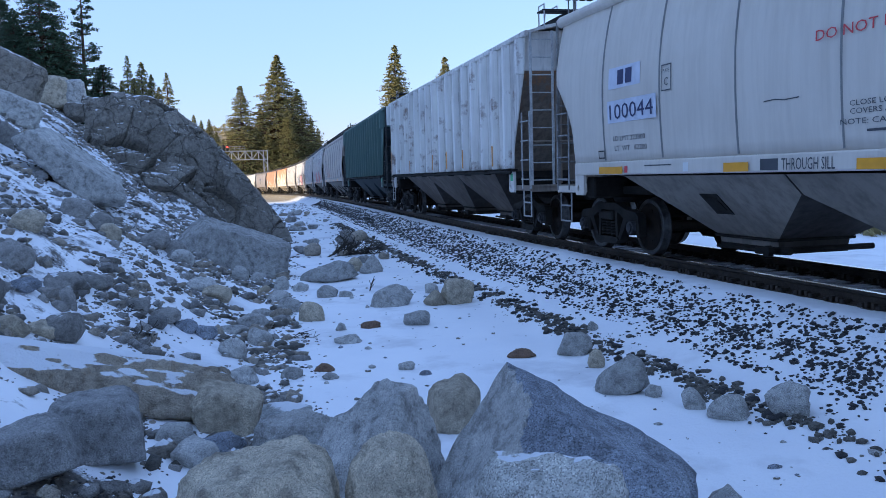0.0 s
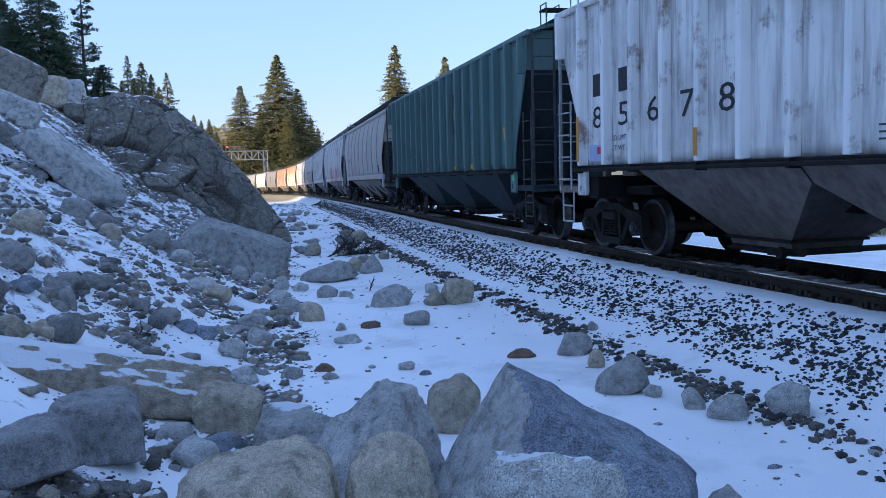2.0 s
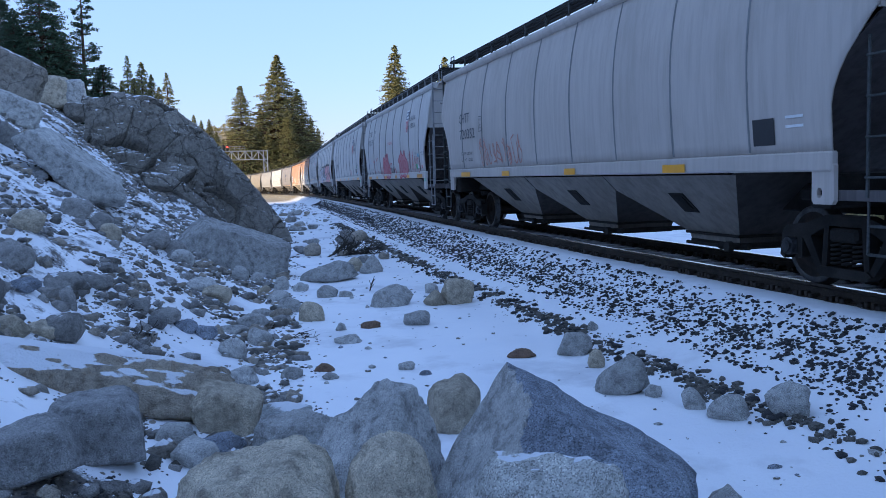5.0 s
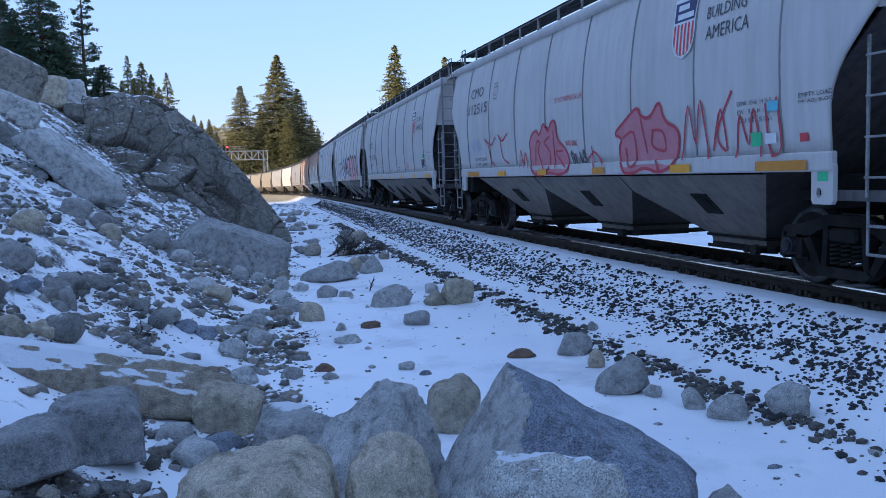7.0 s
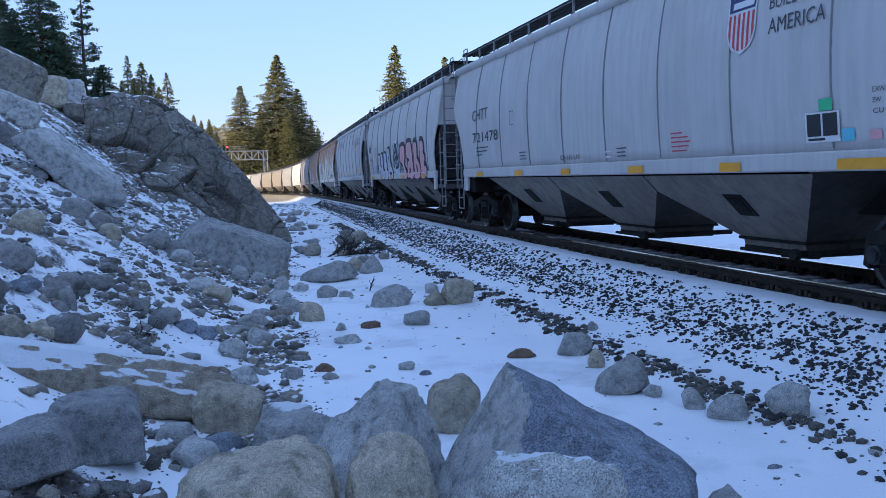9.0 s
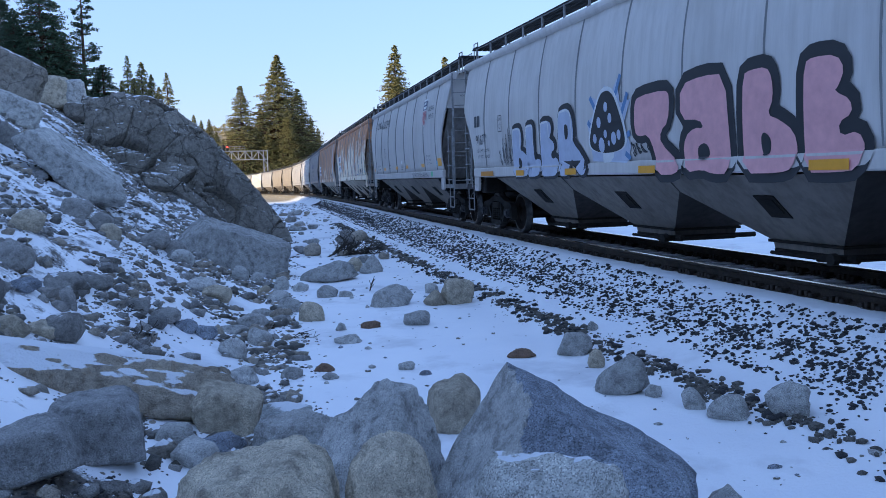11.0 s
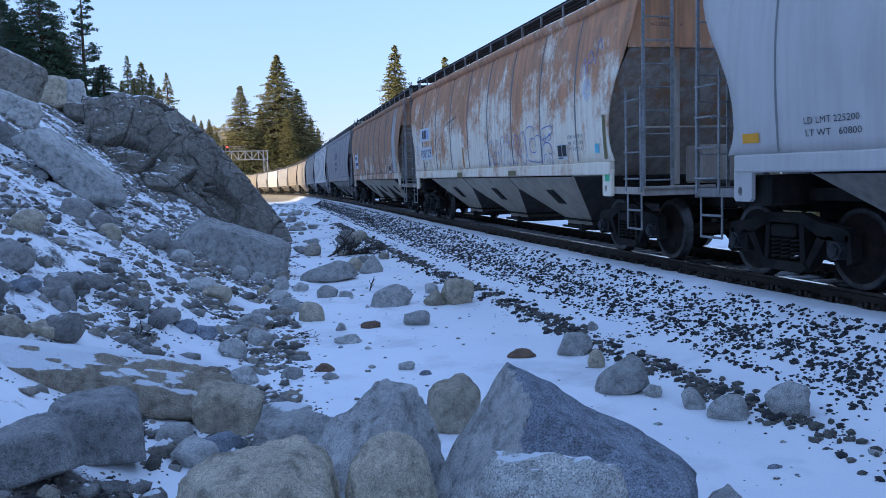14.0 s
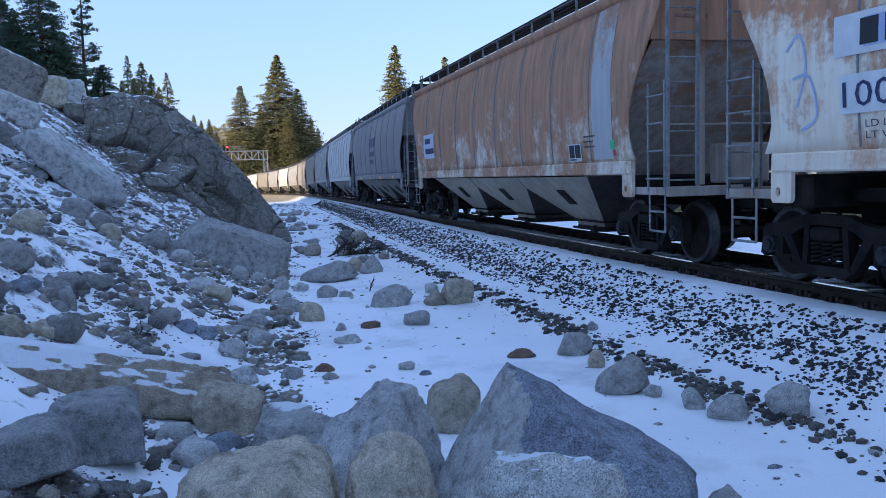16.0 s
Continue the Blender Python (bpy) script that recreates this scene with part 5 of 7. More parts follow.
boulder(1.83, 13.61, -1.00, 0.42, 0.32, 0.42, -8, TAN_ROCK, "tan pointed stone lying in thin snow")
boulder(1.61, 14.80, -1.01, 0.42, 0.32, 0.36, -6, GRANITE, "grey stone lying in thin snow")
boulder(1.55, 16.04, -0.99, 0.41, 0.31, 0.31, -6, GRANITE, "grey stone lying in thin snow")
boulder(0.88, 11.92, -1.00, 0.35, 0.27, 0.35, -5, GRANITE, "grey pointed stone lying in thin snow")
boulder(0.46, 10.96, -0.93, 0.36, 0.27, 0.34, -3, GRANITE, "grey stone lying in thin snow")
boulder(0.47, 9.79, -0.95, 0.44, 0.33, 0.24, -3, GRANITE, "flat grey stone lying in thin snow")
boulder(1.06, 9.76, -0.96, 0.26, 0.20, 0.20, -7, GRANITE, "flat grey stone in snow")
boulder(1.48, 10.05, -0.98, 0.25, 0.19, 0.16, -9, RED_ROCK, "rusty red stone in the snow")
boulder(1.47, 9.54, -0.95, 0.20, 0.15, 0.13, -9, GRANITE, "small flat stone lying in thin snow")
boulder(2.58, 12.60, -0.96, 0.32, 0.25, 0.17, -12, RED_ROCK, "broken reddish stone lying in thin snow")
boulder(2.14, 12.64, -0.98, 0.18, 0.14, 0.19, -10, GRANITE, "small pointed stone lying in thin snow")
boulder(2.42, 9.76, -0.97, 0.21, 0.16, 0.15, -14, GRANITE, "small stone clump lying in thin snow")
boulder(2.56, 9.43, -0.97, 0.16, 0.12, 0.11, -15, BLUE_ROCK, "small dark stone lying in thin snow")
boulder(1.17, 14.70, -0.99, 0.45, 0.34, 0.20, -5, GRANITE, "grey stone lying in thin snow")
boulder(0.87, 13.23, -0.99, 0.50, 0.38, 0.34, -4, GRANITE, "grey stone lying in thin snow")
boulder(0.55, 12.57, -0.86, 0.47, 0.36, 0.17, -3, GRANITE, "grey stone lying in thin snow")
boulder(1.37, 16.95, -0.99, 0.29, 0.22, 0.31, -5, TAN_ROCK, "small tan stone lying in thin snow")
boulder(1.80, 17.77, -1.02, 0.32, 0.24, 0.42, -6, GRANITE, "grey upright stone lying in thin snow")
boulder(1.01, 18.54, -0.89, 0.38, 0.29, 0.47, -3, GRANITE, "grey stone lying in thin snow")
boulder(1.42, 19.19, -0.95, 0.36, 0.28, 0.30, -4, GRANITE, "grey stone lying in thin snow")
boulder(-2.69, 20.39, 1.30, 2.68, 1.33, 1.05, 7, GRANITE, "very large pale granite slab on the slope", sub=5, cuts=RAMP, soft=.25, rough=.05, tilt=37)
boulder(-4.73, 26.58, 3.16, 1.65, 0.88, 0.89, 10, GRANITE, "large pale granite boulder high on the slope", sub=5, cuts=BULLET, soft=.4, tilt=26)
boulder(-6.29, 33.68, 4.67, 2.80, 1.65, 1.68, 11, CLIFF_ROCK, "large rounded rock at the crest", sub=5, cuts=BULLET, soft=.4, tilt=28)
boulder(-2.07, 11.32, 0.30, 0.57, 0.43, 0.44, 10, SCREE_ROCK, "grey boulder on the scree", sub=4)
boulder(-3.85, 21.48, 2.06, 0.56, 0.43, 0.85, 10, SCREE_ROCK, "grey boulder on the scree")
boulder(-1.47, 11.30, -0.00, 0.49, 0.37, 0.33, 7, SCREE_ROCK, "grey flat boulder on the scree")
boulder(-1.41, 10.64, -0.12, 0.27, 0.21, 0.34, 7, SCREE_ROCK, "dark grey stone on the scree")
boulder(-2.04, 12.49, 0.70, 0.47, 0.36, 0.38, 9, TAN_ROCK, "tan stone on the scree")
boulder(-1.14, 11.71, -0.03, 0.38, 0.29, 0.26, 5, SCREE_ROCK, "grey stone on the scree")
boulder(-0.33, 18.11, -0.20, 0.60, 0.45, 0.42, 1, SCREE_ROCK, "grey stone on the scree")
boulder(-1.63, 8.60, -0.03, 0.38, 0.29, 0.24, 10, TAN_ROCK, "tan flat boulder on the scree")
boulder(-1.39, 8.87, -0.10, 0.40, 0.30, 0.20, 9, TAN_ROCK, "tan stone on the scree")
boulder(-0.70, 18.10, -0.03, 0.71, 0.54, 0.49, 2, SCREE_ROCK, "grey stone on the scree")
boulder(-1.96, 17.20, 0.68, 0.60, 0.46, 0.46, 7, SCREE_ROCK, "grey stone on the scree")
boulder(-1.54, 17.02, 0.41, 0.44, 0.33, 0.46, 5, SCREE_ROCK, "grey stone on the scree")
boulder(-0.15, 17.72, -0.38, 0.53, 0.40, 0.44, 0, GRANITE, "grey stone at the slope foot")
boulder(-1.31, 16.17, 0.31, 0.37, 0.28, 0.38, 5, TAN_ROCK, "tan stone on the scree")
boulder(-1.73, 9.85, 0.26, 0.43, 0.33, 0.17, 10, BLUE_ROCK, "dark flat stone on the scree")
boulder(0.20, 15.49, -0.65, 0.62, 0.47, 0.36, -1, GRANITE, "grey stone at the slope foot")
boulder(0.43, 15.12, -0.77, 0.51, 0.39, 0.37, -2, TAN_ROCK, "tan stone at the slope foot")
boulder(-0.67, 11.65, -0.35, 0.31, 0.23, 0.27, 3, SCREE_ROCK, "grey stone on the scree")
boulder(-0.33, 11.66, -0.52, 0.39, 0.29, 0.27, 1, SCREE_ROCK, "grey stone on the scree")
boulder(-0.09, 11.62, -0.65, 0.31, 0.24, 0.23, 0, BLUE_ROCK, "dark stone at the slope foot")
boulder(0.14, 11.64, -0.75, 0.35, 0.27, 0.24, -1, BLUE_ROCK, "dark stone at the slope foot")
boulder(-5.27, 39.5, 4.62, 1.96, 1.49, 1.48, 8, TAN_ROCK, "rounded tan rock at the crest", sub=4, cuts=ROUND, soft=.4, tilt=20)
boulder(-4.46, 39.6, 4.35, 1.10, 1.3, 1.55, 7, GRANITE, "pale rock at the crest", sub=4, cuts=BLOCK, soft=.3, tilt=5)
boulder(-4.0, 38.6, 3.95, 1.55, 0.8, 0.85, 6, CLIFF_ROCK, "low dark block at the crest", cuts=BLOCK, soft=.2, tilt=8, sub=4)

for k in range(34):
    fy = 22 + 40 * random.random() ** 1.2
    fx = float(np.interp(fy, T_Y, T_X)) - random.uniform(3.1, 5.4)
    wide = random.uniform(0.25, 0.75)
    boulder(fx, fy, float(ground_z(fx, fy)) - 0.10 * wide, wide, wide * 0.75, wide * random.uniform(0.4, 0.7), random.uniform(0, 360), (GRANITE, SCREE_ROCK, SCREE_TAN)[k % 3], "weathered stone lying in the snowy ditch", sub=3, soft=.4)

# ---- outcrop that juts out of the hillside ----
outcrop = tagged(new("rock_outcrop"), "cracked brown-grey rock outcrop jutting from the slope", "rock outcrop")


def cliff_face(x_tip, y_tip, run, height, lean, seed):
    """A ramp of jointed rock: it climbs from its tip to a crest, its face broken into tilted blocks."""
    nu, nv = 240, 150
    vs, fs = [], []
    for i in range(nu + 1):
        u = i / nu
        top = -0.6 + height * math.sin(math.pi / 2 * min(1.0, 1.25 * u + 0.02))
        cx, cy = x_tip - run * u, y_tip + 1.6 * u + 0.5 * math.sin(5 * u)
        for j in range(nv + 1):
            v = j / nv
            if v < 0.3:
                k = 1 - v / 0.3
                q = Vector((cx - 0.2 * k, cy + 3.2 * k, top - (top + 1.5) * k * k))
            else:
                k = (v - 0.3) / 0.7
                q = Vector((cx + 0.35 * k, cy - lean * (0.35 * k + 0.65 * math.sqrt(k)) * (0.4 + 0.6 * u), top - (top + 1.6) * k ** 1.25))
            # blocks: every cell of the jointing has its own tilt, with cracks between
            o = q * 0.62 + Vector((seed, 0, 0))
            o.z *= 1.35
            o.x += 0.35 * o.z
            dist, pts = noise.voronoi(o)
            c = pts[0]
            r = Vector((noise.noise(c * 9.1), noise.noise(c * 7.3 + Vector((5, 1, 2))), noise.noise(c * 5.9 + Vector((1, 7, 3)))))
            calm = 0.25 + 0.75 * min(1.0, abs(v - 0.3) / 0.16)
            push = (0.75 * r.x + 1.5 * (o - c).dot(r)) * calm
            crack = min(1.0, (dist[1] - dist[0]) / 0.045)
            push -= 0.16 * (1 - crack) ** 2
            d2, p2 = noise.voronoi(o * 2.7)
            push += 0.09 * noise.noise(p2[0] * 8.0) + 0.25 * (o * 2.7 - p2[0]).dot(Vector((noise.noise(p2[0] * 3.3), noise.noise(p2[0] * 4.7), noise.noise(p2[0] * 6.1)))) - 0.05 * (1 - min(1.0, (d2[1] - d2[0]) / 0.05))
            push += 0.03 * noise.noise(q * 6.0) + 0.012 * noise.noise(q * 19.0)
            way = Vector((0.35, -0.75, 0.5)) if v > 0.3 else Vector((0.2, 0.2, 0.9))
            vs.append(q + way * push * min(1.0, 0.25 + 2.0 * u))
    row = nv + 1
    for i in range(nu):
        for j in range(nv):
            a = i * row + j
            fs.append((a, a + row, a + row + 1, a + 1))
    me = mesh_from("rock_face", vs, fs, CLIFF_ROCK, False)
    child("rock_face", me, outcrop)


cliff_face(3.55, 32.2, 6.9, 5.25, 2.4, 3.0)
cliff_face(1.6, 30.4, 3.4, 2.3, 1.4, 9.0)


# ---- loose stones ----
def pebble(seed, sub):
    rng = np.random.RandomState(seed)
    bm = bmesh.new()
    bmesh.ops.create_icosphere(bm, subdivisions=sub, radius=1.0)
    d = np.array([v.co[:] for v in bm.verts])
    tri = np.array([[v.index for v in f.verts] for f in bm.faces])
    bm.free()
    nrm = rng.normal(size=(8, 3))
    nrm /= np.linalg.norm(nrm, axis=1)[:, None]
    r = np.minimum((rng.uniform(0.5, 0.95, 8) / np.clip(d @ nrm.T, 1e-3, None)).min(1), 1.0)
    return d * r[:, None] * rng.uniform([0.8, 0.6, 0.42], [1.4, 1.05, 0.85]), tri


def scatter(name, label, mats, xs, ys, sizes, seed, sub=1, sink=0.35):
    """Many stones lying on the ground, as one object."""
    rng = np.random.RandomState(seed)
    kinds = [pebble(seed * 50 + k, sub) for k in range(10)]
    zs = ground_z(xs, ys)
    V, F, M = [], [], []
    base = 0
    for x, y, z, r in zip(xs, ys, zs, sizes):
        v, f = kinds[rng.randint(10)]
        a = rng.uniform(0, 6.28)
        c, s = math.cos(a) * r, math.sin(a) * r
        V.append(np.stack([x + v[:, 0] * c - v[:, 1] * s, y + v[:, 0] * s + v[:, 1] * c, z + v[:, 2] * r + r * (0.6 - 2 * sink) * 0.6], 1))
        F.append(f + base)
        M.append(np.full(len(f), rng.randint(len(mats))))
        base += len(v)
    V, F, M = np.concatenate(V), np.concatenate(F), np.concatenate(M)
    me = bpy.data.meshes.new(name)
    me.vertices.add(len(V))
    me.vertices.foreach_set("co", V.ravel())
    me.loops.add(F.size)
    me.loops.foreach_set("vertex_index", F.ravel())
    me.polygons.add(len(F))
    me.polygons.foreach_set("loop_start", np.arange(0, F.size, 3))
    me.polygons.foreach_set("material_index", M)
    for m in mats:
        me.materials.append(m)
    me.update(calc_edges=True)
    me.validate()
    return tagged(new(name, me), label, "stones", kind="stuff")


def line_spots(rng, n, s_lo, s_hi, w_of, keep, power=1.0):
    """Random places beside the track, more of them near the camera."""
    s = s_lo + (s_hi - s_lo) * rng.uniform(0, 1, n) ** power
    w = w_of(rng, n)
    h = np.interp(s, S_GRID, HEAD)
    x, y = np.interp(s, S_GRID, T_X) + np.cos(h) * w, np.interp(s, S_GRID, T_Y) + np.sin(h) * w
    ok = keep(x, y, s, w, rng.uniform(0, 1, n))
    return x[ok], y[ok]


rng = np.random.RandomState(5)
# dark ballast showing through the snow on the shoulder
bx, by = line_spots(rng, 82000, 2.5, 75, lambda r, n: -1.36 - 1.36 * r.uniform(0, 1, n) ** 1.05, lambda x, y, s, w, u: u < 0.22 + 0.12 * waves(x, y, 0.9, 11) + 0.16 * waves(x, y, 0.31, 23) + 0.16 * (w > -2.2) - 0.25 * (w < -2.45) - 0.14 * (w > -1.55) - 0.003 * s, 1.5)
scatter("ballast_stones", "dark angular ballast showing through snow on the track shoulder", [DARK_ROCK], bx, by, 0.010 + 0.028 * rng.uniform(0, 1, len(bx)) ** 2 + 0.0003 * by, 1, 1, 0.15)
# gravel windrow along the foot of the shoulder
gx, gy = line_spots(rng, 8000, 3, 42, lambda r, n: -2.95 + 0.12 * r.normal(size=n), lambda x, y, s, w, u: u < 0.7 + 0.6 * waves(x, y, 0.9, 12), 1.2)
scatter("gravel_ridge", "low ridge of dirty gravel clods along the ditch", [CLOD, CLOD, CLOD, DARK_ROCK], gx, gy, 0.012 + 0.062 * rng.uniform(0, 1, len(gx)) ** 3.5, 2, 1, 0.18)
# scree on the hillside
n = 85000
sy = 3 + 45 * rng.uniform(0, 1, n) ** 1.25
sw = np.interp(sy, [0, 5, 9, 12, 31, 44], [-8.2, -7.9, -7.4, -7.15, -6.2, -6.0]) + 0.6 - 9.5 * rng.uniform(0, 1, n) ** 1.1
sx = np.interp(sy, T_Y, T_X) + sw
ok = (rng.uniform(0, 1, n) < 0.34 + 0.55 * waves(sx, sy, 2.2, 13)) & (np.hypot(sx, sy) > 5.6)
sx, sy = sx[ok], sy[ok]
scatter("scree_stones", "loose grey and tan stones scattered over the snowy scree", [CLIFF_ROCK, SCREE_ROCK, SCREE_ROCK, SCREE_TAN, CLOD], sx, sy, 0.013 + 0.0008 * sy + 0.14 * rng.uniform(0, 1, len(sx)) ** 6, 3, 1, 0.3)
# dark grit and litter in patches between the stones
n = 30000
ty = 6.5 + 36 * rng.uniform(0, 1, n) ** 1.2
tx = np.interp(ty, T_Y, T_X) + np.interp(ty, [0, 5, 9, 12, 31, 44], [-8.2, -7.9, -7.4, -7.15, -6.2, -6.0]) + 0.9 - 8.5 * rng.uniform(0, 1, n) ** 1.2
ok = rng.uniform(0, 1, n) < -0.05 + 0.75 * waves(tx, ty, 1.3, 17)
tx, ty = tx[ok], ty[ok]
scatter("scree_grit", "patches of dark grit and plant litter on the snowy scree", [DARK_ROCK, CLIFF_ROCK, RED_ROCK, DARK_ROCK], tx, ty, 0.008 + 0.0007 * ty + 0.02 * rng.uniform(0, 1, len(tx)) ** 3, 6, 1, 0.25)
# crumbling earth at the foot of the slope
ex, ey = rng.uniform(-1.7, -0.3, 900), rng.uniform(4.7, 6.2, 900)
scatter("earth_clods", "dark crumbling earth and grit at the slope foot", [CLIFF_ROCK, DARK_ROCK, DARK_ROCK], ex, ey, 0.008 + 0.03 * rng.uniform(0, 1, 900) ** 3, 7, 1, 0.3)
# a few small stones on the ditch floor and beyond
dx = rng.uniform(0.4, 5.2, 1700)
dy = 5 + 95 * rng.uniform(0, 1, 1700) ** 1.3
dx = dx + np.interp(dy, T_Y, T_X) - 7.8
scatter("ditch_stones", "small stones lying on the snowy ditch floor", [GRANITE, CLIFF_ROCK, BLUE_ROCK], dx, dy, 0.007 + 0.06 * rng.uniform(0, 1, 1700) ** 5 + 0.0024 * dy * rng.uniform(0, 1, 1700) ** 3, 4, 1, 0.3)

# medium stones that can be told apart on the scree
STONES = [rock_mesh("stone", 300 + k, (1.0, random.uniform(0.7, 1.0), random.uniform(0.45, 0.75)), (SCREE_ROCK, SCREE_ROCK, SCREE_TAN, GREY_ROCK)[k % 4], 2, 11, 0.10, 0.1) for k in range(16)]
n = 0
while n < 220:
    y = 8.0 + 35 * random.random() ** 1.2
    w = float(np.interp(y, [0, 5, 9, 12, 31, 44], [-8.2, -7.9, -7.4, -7.15, -6.2, -6.0])) + 0.5 - 8.0 * random.random()
    x = float(np.interp(y, T_Y, T_X)) + w
    if math.hypot(x, y) < 5.5 or abs(math.atan2(x, y) - radians(4)) > radians(17):
        continue
    size = 0.10 + 0.34 * random.random() ** 3
    ob = new("stone", STONES[random.randrange(16)])
    ob.matrix_world = pose(x, y, float(ground_z(x, y)) - 0.12 * size, random.uniform(-12, 12), random.uniform(-12, 12), random.uniform(0, 360)) @ Matrix.Diagonal((size, size, size, 1))
    tagged(ob, "angular granite stone lying on snowy scree", "rock", "stones on the scree")
    n += 1

# ---- trees ----
def conifer_meshes(seed, height, spread, whorls, per, tufts, tuft, bare=0.12, open_crown=0.0, droop=0.25, leaf=None):
    """Trunk and crown of a pine or fir: whorls of limbs, each with many small needle clumps."""
    rng = random.Random(seed)
    tb = bmesh.new()
    bend = [rng.uniform(-0.02, 0.02) for _ in range(2)]
    rings = 9
    prev = None
    for i in range(rings + 1):
        t = i / rings
        r = max(0.02, height * 0.017 * (1 - t) ** 0.8 + 0.015)
        ring = [tb.verts.new((r * math.cos(a) + bend[0] * height * t * t, r * math.sin(a) + bend[1] * height * t * t, height * t * 0.985 - 0.3)) for a in [k * math.pi / 4 for k in range(8)]]
        if prev:
            for k in range(8):
                tb.faces.new((prev[k], prev[(k + 1) % 8], ring[(k + 1) % 8], ring[k]))
        prev = ring
    vs, fs = [], []
    for wh in range(whorls):
        t = bare + (1 - bare) * (wh + rng.uniform(-0.3, 0.3)) / whorls
        t = min(0.985, max(bare, t))
        z0 = height * t
        reach = spread * (1 - t) ** 0.85 * rng.uniform(0.7, 1.15) + 0.06
        for b in range(per):
            if rng.random() < open_crown:
                continue
            a = rng.uniform(0, 6.283)
            ln = reach * rng.uniform(0.55, 1.1)
            rise = rng.uniform(-0.1, 0.35) * (0.4 + t)
            z0 = height * min(0.985, t + rng.uniform(-0.7, 0.7) * (1 - bare) / whorls)
            p0 = Vector((bend[0] * height * t * t, bend[1] * height * t * t, z0))
            way = Vector((math.cos(a), math.sin(a), 0))
            if ln > 0.5:
                q = p0 + way * ln * 0.9 + Vector((0, 0, ln * (rise - droop * 0.8)))
                add_bar(tb, p0, q, max(0.012, 0.012 * ln), 4)
            n = max(2, int(tufts * (0.35 + 0.65 * ln / max(spread, 0.1))))
            for k in range(n):
                f = (0.25 if not open_crown else 0.5) + (0.75 if not open_crown else 0.5) * math.sqrt((k + rng.random()) / n)
                side = rng.uniform(-0.28, 0.28) * ln * f
                c = p0 + way * ln * f + Vector((-way.y, way.x, 0)) * side + Vector((0, 0, ln * f * rise - droop * ln * f * f + rng.uniform(-0.12, 0.16) * (0.4 + ln * 0.2)))
                size = tuft * rng.uniform(0.6, 1.3) * (0.55 + 0.45 * (1 - t))
                for _ in range(2):
                    u = Vector((rng.uniform(-1, 1), rng.uniform(-1, 1), rng.uniform(-0.5, 0.9))).normalized()
                    w = u.cross(Vector((rng.uniform(-1, 1), rng.uniform(-1, 1), rng.uniform(-1, 1)))).normalized()
                    i0 = len(vs)
                    vs += [c - u * size * 0.5, c + w * size * 0.26, c + u * size * 0.8, c - w * size * 0.26]
                    fs.append((i0, i0 + 1, i0 + 2, i0 + 3))
    return mesh_bm("trunk", tb, BARK, True), mesh_from("crown", vs, fs, leaf or SUNNY_NEEDLES)


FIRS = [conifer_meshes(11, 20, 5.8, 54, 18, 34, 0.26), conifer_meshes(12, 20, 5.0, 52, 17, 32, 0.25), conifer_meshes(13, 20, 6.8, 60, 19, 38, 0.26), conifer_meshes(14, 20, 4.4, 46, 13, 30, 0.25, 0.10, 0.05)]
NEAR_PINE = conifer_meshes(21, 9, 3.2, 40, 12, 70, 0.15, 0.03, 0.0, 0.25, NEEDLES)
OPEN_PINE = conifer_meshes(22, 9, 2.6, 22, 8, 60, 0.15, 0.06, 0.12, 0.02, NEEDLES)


def tree(meshes, x, y, z, scale, turn, label, wide=1.0):
    t = tagged(new("pine_tree"), label, "tree", "pines along the line")
    t.matrix_world = pose(x, y, z, 0, 0, turn) @ Matrix.Diagonal((scale * wide, scale * wide, scale, 1))
    child("trunk", meshes[0], t)
    child("crown", meshes[1], t)
    return t


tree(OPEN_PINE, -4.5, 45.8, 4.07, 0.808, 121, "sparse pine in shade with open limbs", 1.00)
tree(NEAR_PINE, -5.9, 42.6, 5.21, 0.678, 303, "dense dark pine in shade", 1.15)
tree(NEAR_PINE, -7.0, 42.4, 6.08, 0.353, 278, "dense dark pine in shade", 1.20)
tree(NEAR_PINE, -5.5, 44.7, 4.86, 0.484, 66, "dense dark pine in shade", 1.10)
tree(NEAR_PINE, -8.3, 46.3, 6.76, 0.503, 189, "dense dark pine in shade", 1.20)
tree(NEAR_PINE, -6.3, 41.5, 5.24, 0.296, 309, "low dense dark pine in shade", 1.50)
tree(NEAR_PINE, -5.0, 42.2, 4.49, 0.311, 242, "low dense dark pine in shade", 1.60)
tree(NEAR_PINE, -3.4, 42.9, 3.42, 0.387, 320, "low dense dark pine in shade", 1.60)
tree(FIRS[3], -5.2, 94.9, -0.03, 0.735, 297, "slim pine behind the outcrop", 0.90)
tree(FIRS[1], -3.9, 97.9, -0.82, 0.761, 33, "pine behind the outcrop", 1.00)
tree(FIRS[1], -3.0, 96.0, -0.94, 0.690, 310, "pine behind the outcrop", 0.90)
tree(FIRS[3], -1.3, 105.0, -1.64, 0.790, 6, "pine behind the outcrop", 1.00)
tree(FIRS[0], -5.5, 89.8, 2.28, 0.458, 240, "small pine behind the outcrop", 1.00)
tree(FIRS[0], -4.5, 92.9, 0.57, 0.576, 132, "small pine behind the outcrop", 1.00)
tree(FIRS[1], -2.4, 100.0, -1.45, 0.673, 282, "small pine behind the outcrop", 1.00)
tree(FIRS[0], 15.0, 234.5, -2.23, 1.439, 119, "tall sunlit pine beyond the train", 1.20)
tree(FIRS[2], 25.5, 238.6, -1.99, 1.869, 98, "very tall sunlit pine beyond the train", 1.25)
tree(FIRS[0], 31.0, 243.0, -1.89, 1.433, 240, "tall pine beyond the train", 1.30)
